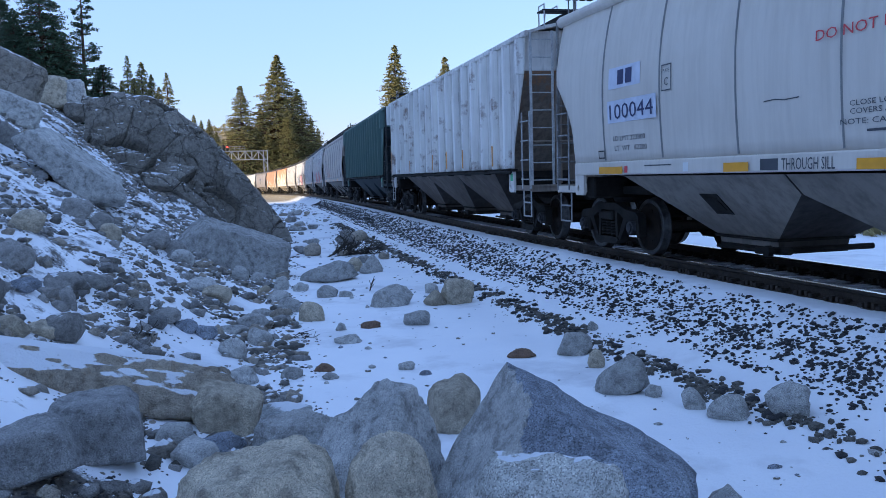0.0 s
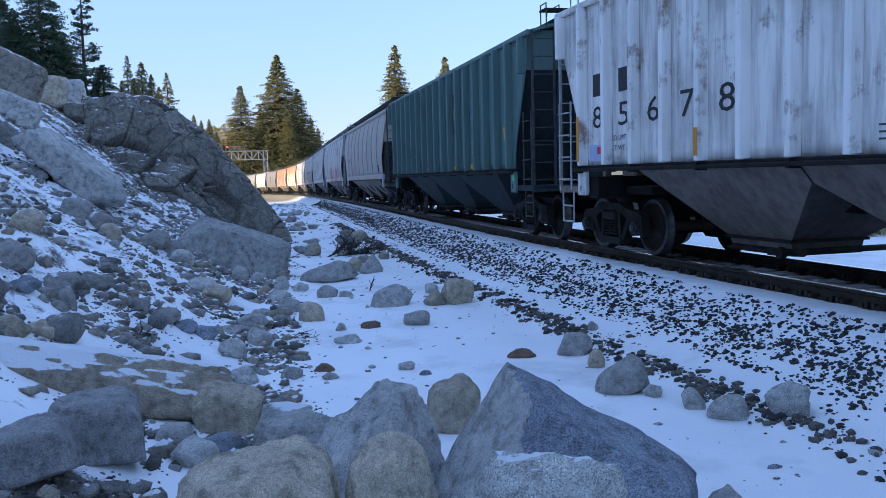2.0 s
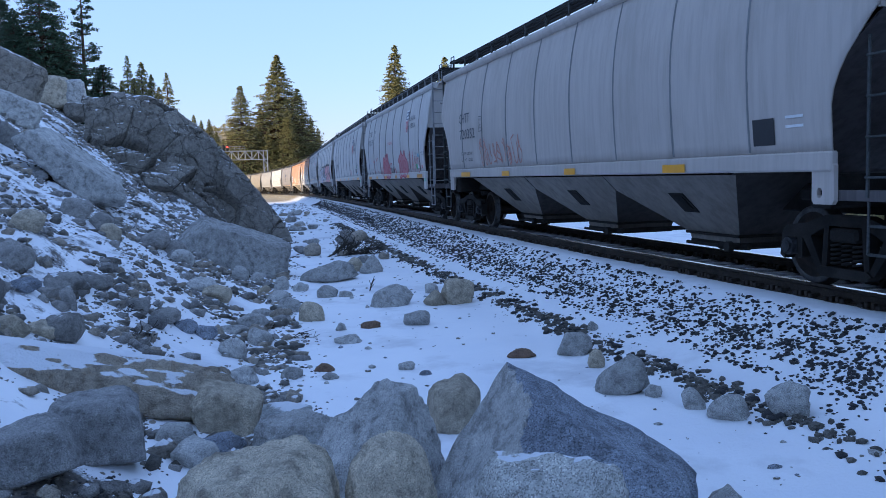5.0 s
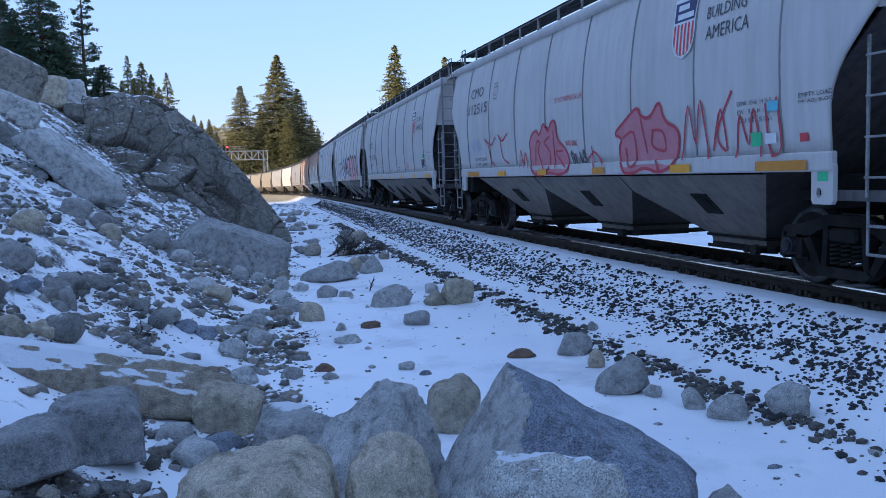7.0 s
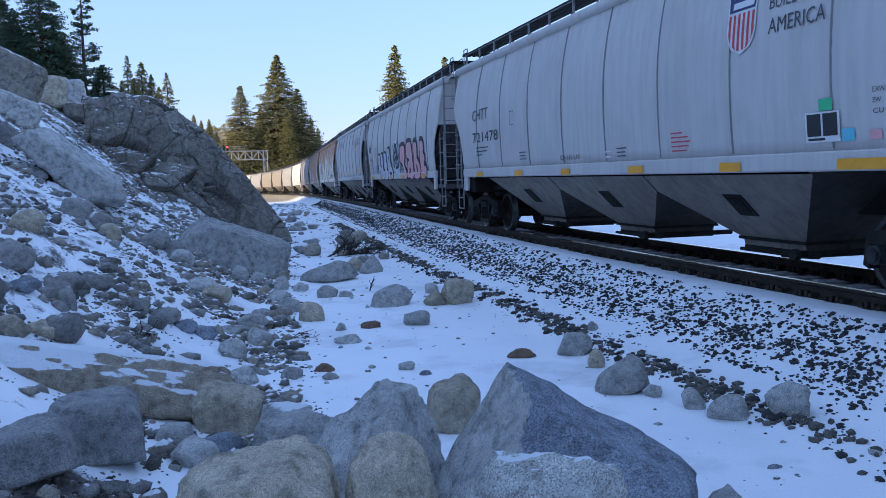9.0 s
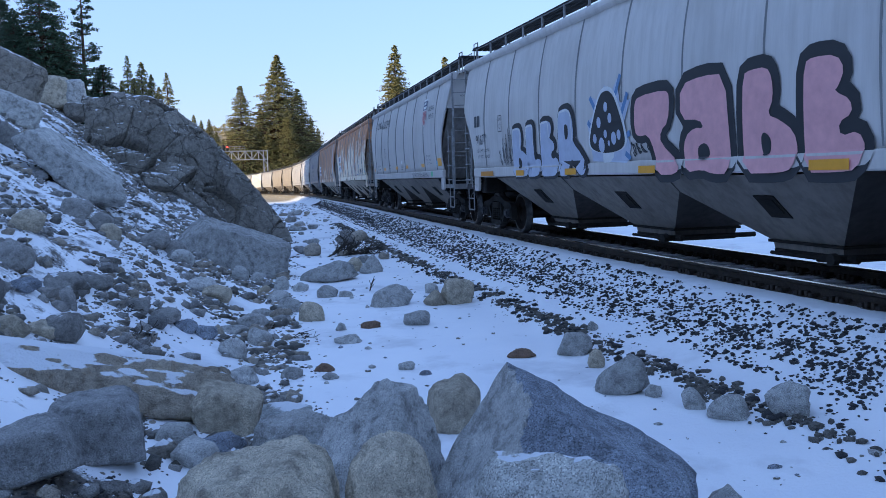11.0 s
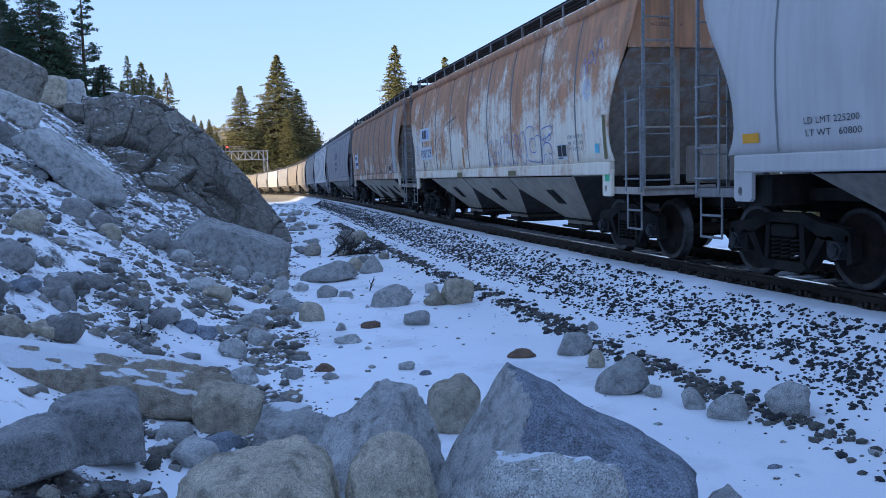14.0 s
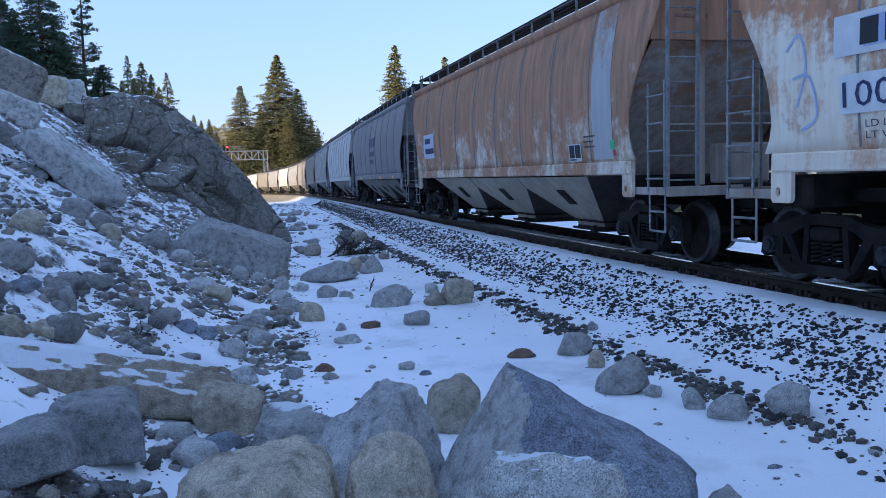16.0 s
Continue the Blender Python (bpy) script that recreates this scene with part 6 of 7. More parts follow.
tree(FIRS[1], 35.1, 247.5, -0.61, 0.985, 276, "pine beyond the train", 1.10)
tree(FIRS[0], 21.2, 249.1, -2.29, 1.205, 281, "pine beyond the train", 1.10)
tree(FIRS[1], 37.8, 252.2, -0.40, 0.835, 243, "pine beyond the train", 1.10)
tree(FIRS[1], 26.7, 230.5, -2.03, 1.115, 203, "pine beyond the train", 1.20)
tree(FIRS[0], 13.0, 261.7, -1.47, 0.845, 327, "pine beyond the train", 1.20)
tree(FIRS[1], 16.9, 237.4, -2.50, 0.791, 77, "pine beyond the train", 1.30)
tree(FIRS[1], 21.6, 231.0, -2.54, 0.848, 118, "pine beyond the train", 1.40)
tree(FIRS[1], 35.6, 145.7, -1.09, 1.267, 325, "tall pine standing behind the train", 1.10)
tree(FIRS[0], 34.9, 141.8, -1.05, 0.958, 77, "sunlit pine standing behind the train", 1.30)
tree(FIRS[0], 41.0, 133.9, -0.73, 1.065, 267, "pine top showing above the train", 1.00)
tree(FIRS[1], 3.6, 300.0, 7.98, 0.792, 199, "small pine on the distant slope", 1.10)
tree(FIRS[0], 6.2, 309.9, 11.74, 0.543, 7, "small pine on the distant slope", 1.10)
tree(FIRS[1], 1.5, 300.0, 7.63, 0.753, 343, "small pine on the distant slope", 1.00)
tree(FIRS[1], 8.7, 304.9, 9.57, 0.653, 32, "small pine on the distant slope", 1.20)
tree(FIRS[0], 10.4, 289.8, 3.99, 0.678, 81, "small pine on the distant slope", 1.30)
tree(FIRS[0], 12.0, 279.7, 1.26, 0.670, 302, "small pine on the distant slope", 1.30)
tree(FIRS[1], 69.1, 322.7, 2.91, 0.796, 21, "distant pine over the train", 1.10)
tree(FIRS[1], 52.0, 315.8, 6.79, 0.425, 154, "distant pine seen over the train", 1.20)
tree(FIRS[0], 58.8, 324.7, 5.93, 0.463, 15, "distant pine seen over the train", 1.20)

# ---- low scrub ----
def scrub_mesh(seed, r, h, n, size):
    rng = random.Random(seed)
    vs, fs = [], []
    for _ in range(n):
        a, q = rng.uniform(0, 6.28), math.sqrt(rng.random())
        top = h * (1 - q * q) * rng.uniform(0.5, 1.15)
        c = Vector((r * q * math.cos(a), r * q * math.sin(a), top * rng.uniform(0.3, 1.0)))
        u = Vector((rng.uniform(-1, 1), rng.uniform(-1, 1), rng.uniform(0, 1.3))).normalized() * size * rng.uniform(0.6, 1.3)
        w = u.cross(Vector((rng.uniform(-1, 1), rng.uniform(-1, 1), 0.3))).normalized() * size * 0.3
        i0 = len(vs)
        vs += [c - u * 0.5, c + w, c + u, c - w]
        fs.append((i0, i0 + 1, i0 + 2, i0 + 3))
    return vs, fs


def scrub(name, label, mat, spots, seed):
    vs, fs = [], []
    for k, (x, y, r, h) in enumerate(spots):
        v, f = scrub_mesh(seed + k, r, h, int(60 + 90 * r), 0.16 + 0.10 * r)
        i0 = len(vs)
        z = float(ground_z(x, y)) - 0.05
        vs += [q + Vector((x, y, z)) for q in v]
        fs += [tuple(i + i0 for i in g) for g in f]
    return tagged(new(name, mesh_from(name, vs, fs, mat)), label, "bushes", kind="stuff")


rr = random.Random(8)
spots = []
for _ in range(420):
    w, s = 9.5 + 30 * rr.random() ** 1.8, rr.uniform(-5, 90)
    p, _h = on_track(s, w)
    spots.append((p.x, p.y, rr.uniform(0.3, 1.0), rr.uniform(0.25, 0.9)))
scrub("dry_scrub", "sunlit yellow dry grass and low scrub beyond the track", BRUSH, spots, 100)
spots = []
for _ in range(520):
    d, a = rr.uniform(215, 345), radians(rr.uniform(-2, 16))
    spots.append((d * math.sin(a), d * math.cos(a), rr.uniform(0.6, 2.6), rr.uniform(0.6, 2.2)))
scrub("far_scrub", "dry brown brush on the distant slope", BRUSH, spots, 600)
spots = [(-4.4 + rr.uniform(-1.8, 1.9), 45.0 + rr.uniform(-1, 2.5), rr.uniform(0.6, 1.2), rr.uniform(1.0, 2.2)) for _ in range(26)]
scrub("evergreen_shrubs", "dark evergreen shrubs above the outcrop", NEEDLES, spots, 900)


# ---- dead brush ----
def twig_tree(bm, p, way, ln, r, depth, rng):
    q = p + way * ln
    add_bar(bm, p, q, r, 5)
    if depth:
        for _ in range(3):
            w = (way + Vector((rng.uniform(-0.9, 0.9), rng.uniform(-0.9, 0.9), rng.uniform(-0.7, 0.55)))).normalized()
            twig_tree(bm, p + way * ln * rng.uniform(0.35, 1.0), w, ln * rng.uniform(0.55, 0.8), r * 0.62, depth - 1, rng)


def dead_brush(x, y, size, seed, label, lean=(0.8, 0.1, 0.5), depth=4, stems=4):
    rng = random.Random(seed)
    b = tagged(new("dead_brush"), label, "dead branches")
    b.location = (x, y, float(ground_z(x, y)))
    for k in range(stems):
        bm = bmesh.new()
        way = Vector((lean[0] + rng.uniform(-0.4, 0.4), lean[1] + rng.uniform(-0.5, 0.5), lean[2] + rng.uniform(-0.25, 0.25))).normalized()
        twig_tree(bm, Vector((rng.uniform(-0.1, 0.1) * size, rng.uniform(-0.1, 0.1) * size, -0.03)), way, size * 0.42, 0.022 * size, depth, rng)
        for v in bm.verts:
            v.co.z = max(v.co.z, 0.0) + 0.002
        part("branch", bm, TWIG, b)
    return b


dead_brush(3.90, 24.53, 1.35, 1, "tangled dead brush lying in the ditch", (0.85, 0.1, 0.12), 5, 4)
dead_brush(4.40, 24.73, 1.25, 2, "tangled dead brush lying in the ditch", (0.85, 0.1, 0.12), 5, 4)
dead_brush(1.37, 12.14, 0.45, 3, "bent dead twig in the snow", (0.9, 0.0, 0.12), 2, 2)
dead_brush(-0.71, 10.51, 0.6, 4, "dead twigs on the slope", (0.9, 0.0, 0.12), 2, 2)
dead_brush(-0.88, 11.07, 0.4, 5, "dead twigs on the slope", (0.9, 0.0, 0.12), 2, 2)
dead_brush(3.43, 16.66, 0.5, 6, "thin dry weed stalks in snow", (0.1, 0.0, 1.0), 1, 2)

# ---- signal bridge over the line ----
def signal_bridge(x0, x1, y, z_low, z_high, foot):
    g = tagged(new("signal_bridge"), "galvanised steel lattice signal bridge with a red lamp", "signal bridge")
    g.location = (x1, y, foot)
    L = x1 - x0
    n = 9
    for dy in (-0.55, 0.55):
        for z in (z_low, z_high):
            bm = bmesh.new()
            add_box(bm, (-L, dy - 0.07, z - foot - 0.07), (0.3, dy + 0.07, z - foot + 0.07), 0.01)
            part("chord", bm, GALV, g)
        for k in range(n):
            xa, xb = -L + L * k / n, -L + L * (k + 1) / n
            for a, b in (((xa, z_low), (xa, z_high)), ((xa, z_low) if k % 2 else (xa, z_high), (xb, z_high) if k % 2 else (xb, z_low))):
                bm = bmesh.new()
                add_bar(bm, (a[0], dy, a[1] - foot), (b[0], dy, b[1] - foot), 0.07, 4)
                part("brace", bm, GALV, g)
    for dx in (-0.45, 0.45):
        for dy in (-0.45, 0.45):
            bm = bmesh.new()
            add_box(bm, (dx - 0.08, dy - 0.08, -0.3), (dx + 0.08, dy + 0.08, z_high - foot + 0.2), 0.01)
            part("mast_leg", bm, GALV, g)
    for k in range(7):
        bm = bmesh.new()
        za, zb = k * (z_low - foot) / 7, (k + 1) * (z_low - foot) / 7
        for dy in (-0.45, 0.45):
            add_bar(bm, (-0.45 if k % 2 else 0.45, dy, za), (0.45 if k % 2 else -0.45, dy, zb), 0.05, 4)
        part("mast_brace", bm, GALV, g)
    # walkway with hand rail on top
    bm = bmesh.new()
    add_box(bm, (-L, -0.7, z_high - foot + 0.08), (0.2, 0.7, z_high - foot + 0.13))
    part("walkway", bm, GALV, g)
    for k in range(9):
        bm = bmesh.new()
        x = -L + L * k / 12
        add_bar(bm, (x, -0.7, z_high - foot + 0.1), (x, -0.7, z_high - foot + 1.15), 0.035, 5)
        part("rail_post", bm, GALV, g)
    for dz in (0.6, 1.15):
        bm = bmesh.new()
        add_bar(bm, (-L, -0.7, z_high - foot + dz), (-L * 0.33, -0.7, z_high - foot + dz), 0.035, 5)
        part("hand_rail", bm, GALV, g)
    for x in (-L * 0.62, -L * 0.68):
        bm = bmesh.new()
        add_box(bm, (x - 0.28, -1.0, z_high - foot + 0.1), (x + 0.28, -0.75, z_high - foot + 1.5), 0.1)
        head = part("signal_head", bm, BLACK, g, "black signal head")
        bm = bmesh.new()
        add_bar(bm, (x, -1.06, z_high - foot + 1.0), (x, -1.0, z_high - foot + 1.0), 0.17, 14)
        part("lens", bm, RED_LAMP if x > -L * 0.65 else BLACK, head, "lit red lens" if x > -L * 0.65 else "")


RED_LAMP, _n, _l, _p = node_mat("red_signal_light")
_p.inputs["Base Color"].default_value = (0.6, 0.02, 0.02, 1)
_p.inputs["Emission Color"].default_value = (1.0, 0.05, 0.03, 1)
_p.inputs["Emission Strength"].default_value = 4.0
WIRE_A = [Vector((-10.4, 59.1, 13.1)), Vector((-9.9, 59.2, 13.2))]
WIRE_B = [Vector((-22.2, 148.4, 28.0)), Vector((-19.4, 148.7, 27.4))]
signal_bridge(4.4, 18.8, 211.2, 6.29, 8.32, -2.31)

# ---- overhead wires up on the hillside ----
for k in range(2):
    bm = bmesh.new()
    pts = [WIRE_A[k].lerp(WIRE_B[k], t) - Vector((0, 0, 1.2 * math.sin(math.pi * t))) for t in [i / 12 for i in range(13)]]
    for a, b in zip(pts, pts[1:]):
        add_bar(bm, a, b, 0.02, 4)
    tagged(new("overhead_wire", mesh_bm("overhead_wire", bm, BLACK)), "thin dark overhead wire above the hillside", "cable", "overhead wires")

# ---- markings on the cars ----
def word(car, name, txt, x0, x1, z, h, mat, side, lift=0.007, rise=0.0):
    """Lettering from x0 to x1, standing on z, h high."""
    vs, fs = WORDS[txt]
    xa, xb = min(v[0] for v in vs), max(v[0] for v in vs)
    za, zb = min(v[1] for v in vs), max(v[1] for v in vs)
    out = []
    for u, v in vs:
        f = (u - xa) / (xb - xa)
        zz = z + (v - za) / (zb - za) * h + rise * f
        out.append((x0 + f * (x1 - x0), -(side(zz) + lift), zz))
    return child(name, mesh_from(name, out, fs, mat), car)


def patch(car, name, x, z, w, h, mat, side, lift=0.006, rows=4, label=""):
    return decal(car, name, block(w, h, rows), x, z, 1.0, mat, side, lift, label=label)


def sill_side(z):
    return 1.562


def sill_marks(car, spots, mat=YELLOW):
    for x, w in spots:
        patch(car, "reflector", x, 1.335, w, 0.11, mat, sill_side, 0.022, 1)


def small_print(car, x, z, widths, h, mat, side):
    decal(car, "small_print", bars(widths, h * 0.5, h * 1.2), x, z, 1.0, mat, side, 0.006)


def frame_box(car, name, x, z, w, h, t, mat, side):
    shp = merge([([(0, 0), (w, 0), (w, t), (0, t)], [(0, 1, 2, 3)]), ([(0, h - t), (w, h - t), (w, h), (0, h)], [(0, 1, 2, 3)]),
                 ([(0, t), (t, t), (t, h - t), (0, h - t)], [(0, 1, 2, 3)]), ([(w - t, t), (w, t), (w, h - t), (w - t, h - t)], [(0, 1, 2, 3)])])
    return decal(car, name, shp, x, z, 1.0, mat, side, 0.007)


def plate_c(car, x, z, side):
    b = frame_box(car, "plate_mark", x, z, 0.26, 0.36, 0.016, GREY_MARK, side)
    word(b, "lettering", "PLATE", x + 0.05, x + 0.21, z + 0.25, 0.05, GREY_MARK, side)
    word(b, "lettering", "C", x + 0.08, x + 0.18, z + 0.07, 0.11, GREY_MARK, side)


def mark_blocks(car, x, z, w, h, mat, side):
    """Owner's mark, as two plain blocks."""
    decal(car, "owner_mark", merge([block(w * 0.42, h), ([(v[0] + w * 0.56, v[1]) for v in block(w * 0.42, h)[0]], block(1, 1)[1])]), x, z, 1.0, mat, side, 0.012)


def placard(car, x, z, w, h, side):
    b = patch(car, "placard", x, z, w, h, WHITE, side, 0.006, 2, "black and white placard")
    for k in range(2):
        patch(b, "panel", x + w * (0.06 + 0.47 * k), z + h * 0.2, w * 0.41, h * 0.74, BLACK, side, 0.010, 2)
    patch(b, "panel", x + w * 0.08, z + h * 0.06, w * 0.5, h * 0.08, BLACK, side, 0.010, 1)


def end_tag(car, E2, mat=GREEN_TAG):
    patch(car, "sticker", E2 - 1.86, 1.22, 0.17, 0.16, mat, lambda z: 1.532, 0.004, 1, "green sticker on the corner bracket")


def tag(car, strokes, x, z, mat, side, lift):
    for shp in strokes:
        decal(car, "spray_line", shp, x, z, 1, mat, side, lift)


R, FL = side_round, side_flat
LIGHT_NUM = plain("pale_number_patch", (0.60, 0.63, 0.72), 0.6)
NUM_BLUE = plain("dark_blue_numbers", (0.03, 0.04, 0.11), 0.6)

# cream-grey leading car
patch(car_a, "number_patch", -5.95, 2.64, 1.0, 0.32, LIGHT_NUM, R)
mark_blocks(car_a, -5.65, 2.69, 0.46, 0.22, NUM_BLUE, R)
patch(car_a, "number_patch", -6.0, 2.12, 1.5, 0.34, LIGHT_NUM, R)
word(car_a, "car_number", "100044", -5.92, -4.58, 2.17, 0.23, NUM_BLUE, R, 0.012)
word(car_a, "weight_stencil", "LD LMT 223800", -5.85, -4.85, 1.84, 0.075, GREY_MARK, R)
word(car_a, "weight_stencil", "LT  WT   62200", -5.82, -4.82, 1.69, 0.075, GREY_MARK, R)
plate_c(car_a, -4.35, 2.46, R)
sill_marks(car_a, [(-6.35, 0.8), (-2.9, 0.5), (-0.66, 0.5), (2.2, 0.5), (5.0, 0.6)])
patch(car_a, "red_sticker", -5.52, 1.35, 0.1, 0.1, RED_TAG, sill_side, 0.003, 1)
patch(car_a, "white_sticker", -3.86, 1.35, 0.13, 0.12, WHITE, sill_side, 0.003, 1)
decal(car_a, "maker_mark", bars([0.32], 0.13), -2.2, 1.345, 1.0, GREY_MARK, sill_side, 0.004)
word(car_a, "sill_lettering", "THROUGH SILL", -1.82, -0.98, 1.345, 0.13, GREY_MARK, sill_side, 0.004)
word(car_a, "red_stencil", "DO NOT HAMMER", -1.24, 0.55, 2.66, 0.11, RED_TAG, R)
word(car_a, "stencil", "CLOSE LOCK AND CARE", -0.76, 0.55, 1.96, 0.055, GREY_MARK, R)
word(car_a, "stencil", "COVERS AND OUTLETS", -0.76, 0.45, 1.88, 0.055, GREY_MARK, R)
word(car_a, "stencil", "NOTE: CAR HAS THREE", -0.90, 0.5, 1.78, 0.055, GREY_MARK, R)
small_print(car_a, -0.55, 1.70, [0.9], 0.05, GREY_MARK, R)
small_print(car_a, -4.9, 1.44, [0.75], 0.03, GREY_MARK, sill_side)
frame_box(car_a, "card_holder", -6.4, 1.58, 0.22, 0.13, 0.02, BLACK, R)
decal(car_a, "scratch", stroke([(-2.1, 2.12), (-1.9, 2.13), (-1.75, 2.11), (-1.5, 2.12)], 0.012), 0, 0, 1, GREY_MARK, R, 0.007)

# chalky white car
for x, d in ((-6.87, "8"), (-5.97, "5"), (-5.07, "6"), (-4.17, "7"), (-3.27, "8")):
    word(car_b, "car_number", d, x, x + 0.34, 2.08, 0.36, BLACK, FL)
for x, w in ((-6.86, 0.32), (-5.96, 0.30)):
    decal(car_b, "owner_mark", block(w, 0.36), x, 2.60, 1.0, BLACK, FL, 0.007)
word(car_b, "weight_stencil", "LD LMT", -6.17, -5.72, 1.86, 0.08, GREY_MARK, FL)
word(car_b, "weight_stencil", "LT WT", -6.17, -5.76, 1.70, 0.08, GREY_MARK, FL)
patch(car_b, "lilac_patch", -7.0, 1.55, 0.7, 0.26, LILAC, FL)
patch(car_b, "red_sticker", -6.72, 1.66, 0.14, 0.12, RED_TAG, FL, 0.009)
for x, h in ((-7.19, 0.75), (-3.61, 0.36), (-0.03, 0.44), (3.55, 0.46), (6.23, 0.45)):
    patch(car_b, "reflector", x, 1.55, 0.10, h, ORANGE, lambda z: 1.662, 0.004, 1)
patch(car_b, "reflector", 1.76, 1.55, 0.10, 0.48, YELLOW, lambda z: 1.662, 0.004, 1)
shield(car_b, 2.43, 2.66, 0.92, FL, True)
word(car_b, "stencil", "CH-100-2", 3.78, 4.4, 1.70, 0.11, GREY_MARK, FL)
tag(car_b, scrawl(5, 4, 0.34, 0.13, 0.03), 1.05, 1.72, BLACK, FL, 0.008)
tag(car_b, scrawl(6, 5, 0.2, 0.12, 0.012), 2.08, 1.66, GREY_MARK, FL, 0.008)
tag(car_b, scrawl(7, 4, 0.45, 0.11, 0.012), 2.98, 1.7, LILAC, FL, 0.008)
small_print(car_b, -0.62, 1.75, [0.5, 0.42, 0.3], 0.04, GREY_MARK, FL)
small_print(car_b, 0.25, 1.70, [0.5, 0.45, 0.5, 0.3], 0.035, GREY_MARK, FL)
end_tag(car_b, 9.05)

# dark green car
for x, z, w, h in ((-6.72, 2.05, 0.2, 0.16), (-3.49, 1.53, 0.5, 0.1), (-1.8, 1.53, 0.5, 0.1), (1.85, 1.53, 0.5, 0.1), (3.5, 1.53, 0.55, 0.11), (6.45, 2.1, 0.45, 0.3)):
    patch(car_c, "reflector", x, z, w, h, YELLOW, FL, 0.006, 1)
for x, w in ((-5.2, 0.45), (-4.42, 0.5), (-3.6, 0.22)):
    patch(car_c, "white_bar", x, 1.98, w, 0.11, WHITE, FL, 0.006, 1)
FADED = plain("faded_white_stencil", (0.28, 0.34, 0.34), 0.7)
MAROON = plain("faded_maroon_emblem", (0.085, 0.05, 0.06), 0.7)
OLIVE = plain("faded_gold_lettering", (0.20, 0.16, 0.06), 0.7)
small_print(car_c, -5.1, 1.86, [0.4, 0.35], 0.05, FADED, FL)
small_print(car_c, -4.4, 1.86, [0.4, 0.3], 0.05, FADED, FL)
small_print(car_c, 0.02, 2.02, [0.42, 0.4, 0.42, 0.3], 0.04, FADED, FL)
small_print(car_c, 3.7, 2.16, [0.5, 0.5, 0.42], 0.07, FADED, FL)
patch(car_c, "dark_panel", -2.72, 1.62, 0.3, 0.28, MAROON, FL)
patch(car_c, "dark_panel", 2.95, 1.66, 0.34, 0.36, MAROON, FL)
patch(car_c, "dark_panel", 3.82, 1.66, 0.36, 0.34, MAROON, FL)
patch(car_c, "green_sticker", 3.02, 1.57, 0.2, 0.13, GREEN_TAG, FL, 0.009)
patch(car_c, "green_sticker", 5.12, 1.62, 0.2, 0.16, GREEN_TAG, FL, 0.009)
ring = balloon(4, 1.1, 1.15)
emb = decal(car_c, "faded_emblem", fill_ring(ring, 1.95, 3.0), 0, 0, 1, MAROON, FL, 0.006)
decal(emb, "lettering_block", merge([([(v[0] + 0.22 * k, v[1]) for v in block(0.13, 0.3)[0]], block(1, 1)[1]) for k in range(5)]), 1.45, 2.86, 1, OLIVE, FL, 0.010)
end_tag(car_c, 8.95)

# mauve-grey car
word(car_d, "owner_mark", "CHTT", -6.38, -5.45, 2.68, 0.24, GREY_MARK, R)
word(car_d, "car_number", "720352", -6.34, -5.0, 2.28, 0.24, GREY_MARK, R)
word(car_d, "weight_stencil", "LD LMT 223800", -6.3, -5.3, 1.88, 0.075, GREY_MARK, R)
word(car_d, "weight_stencil", "LT  WT   62200", -6.3, -5.3, 1.72, 0.075, GREY_MARK, R)
plate_c(car_d, -4.65, 2.4, R)
TERRACOTTA = plain("terracotta_spray_paint", (0.5, 0.2, 0.15), 0.6)
tag(car_d, scrawl(21, 9, 0.7, 0.34, 0.03), -4.6, 1.58, TERRACOTTA, R, 0.008)
patch(car_d, "placard", 6.3, 1.62, 0.4, 0.3, BLACK, R, 0.006, 2)
sill_marks(car_d, [(-6.35, 0.8), (-3.0, 0.5), (0.6, 0.5), (4.2, 0.6)])
small_print(car_d, 6.9, 1.9, [0.3, 0.3], 0.06, WHITE, R)

# grey car with pink tags
word(car_e, "owner_mark", "CMO", -5.9, -4.9, 3.2, 0.24, GREY_MARK, R)
word(car_e, "car_number", "112515", -6.05, -4.55, 2.82, 0.24, GREY_MARK, R)
shield(car_e, 4.15, 2.86, 0.74, R)
word(car_e, "slogan", "BUILDING", 4.70, 5.54, 3.24, 0.15, GREY_MARK, R)
word(car_e, "slogan", "AMERICA", 4.70, 5.62, 2.98, 0.17, GREY_MARK, R)
for txt, z in (("EXW 10-6  H 9-3", 2.10), ("EW   9-2  H 15-0", 2.00), ("CU FT  5161", 1.90)):
    word(car_e, "stencil", txt, 5.40, 6.05, z, 0.055, GREY_MARK, R)
word(car_e, "stencil", "EMPTY LOAD", 6.52, 7.05, 2.10, 0.05, GREY_MARK, R)
word(car_e, "stencil", "1/4\" ADJ. BLOCK", 6.52, 7.1, 2.03, 0.05, GREY_MARK, R)
PINK_WASH = plain("thin_pink_spray", (0.56, 0.20, 0.22), 0.6)
RED_SPRAY = plain("red_spray_paint", (0.50, 0.055, 0.075), 0.6)
THROW_A = ((0, 0.15), (0.02, 0.5), (0, 0.62), (0.1, 0.8), (0.22, 0.85), (0.3, 0.72), (0.42, 1), (0.52, 0.75), (0.6, 0.95), (0.72, 0.98), (0.75, 0.6), (0.9, 0.5), (1, 0.3), (0.98, 0.08), (0.8, 0), (0.5, 0.05), (0.3, 0), (0.1, 0.02))
THROW_B = ((0, 0.62), (0.2, 0.8), (0.42, 1), (0.45, 0.85), (0.6, 0.78), (0.75, 1.05), (0.8, 0.72), (1, 0.6), (0.98, 0.3), (0.9, 0.1), (0.7, 0.0), (0.5, 0.1), (0.3, 0), (0.12, 0.02), (0.08, 0.4), (0.16, 0.55))


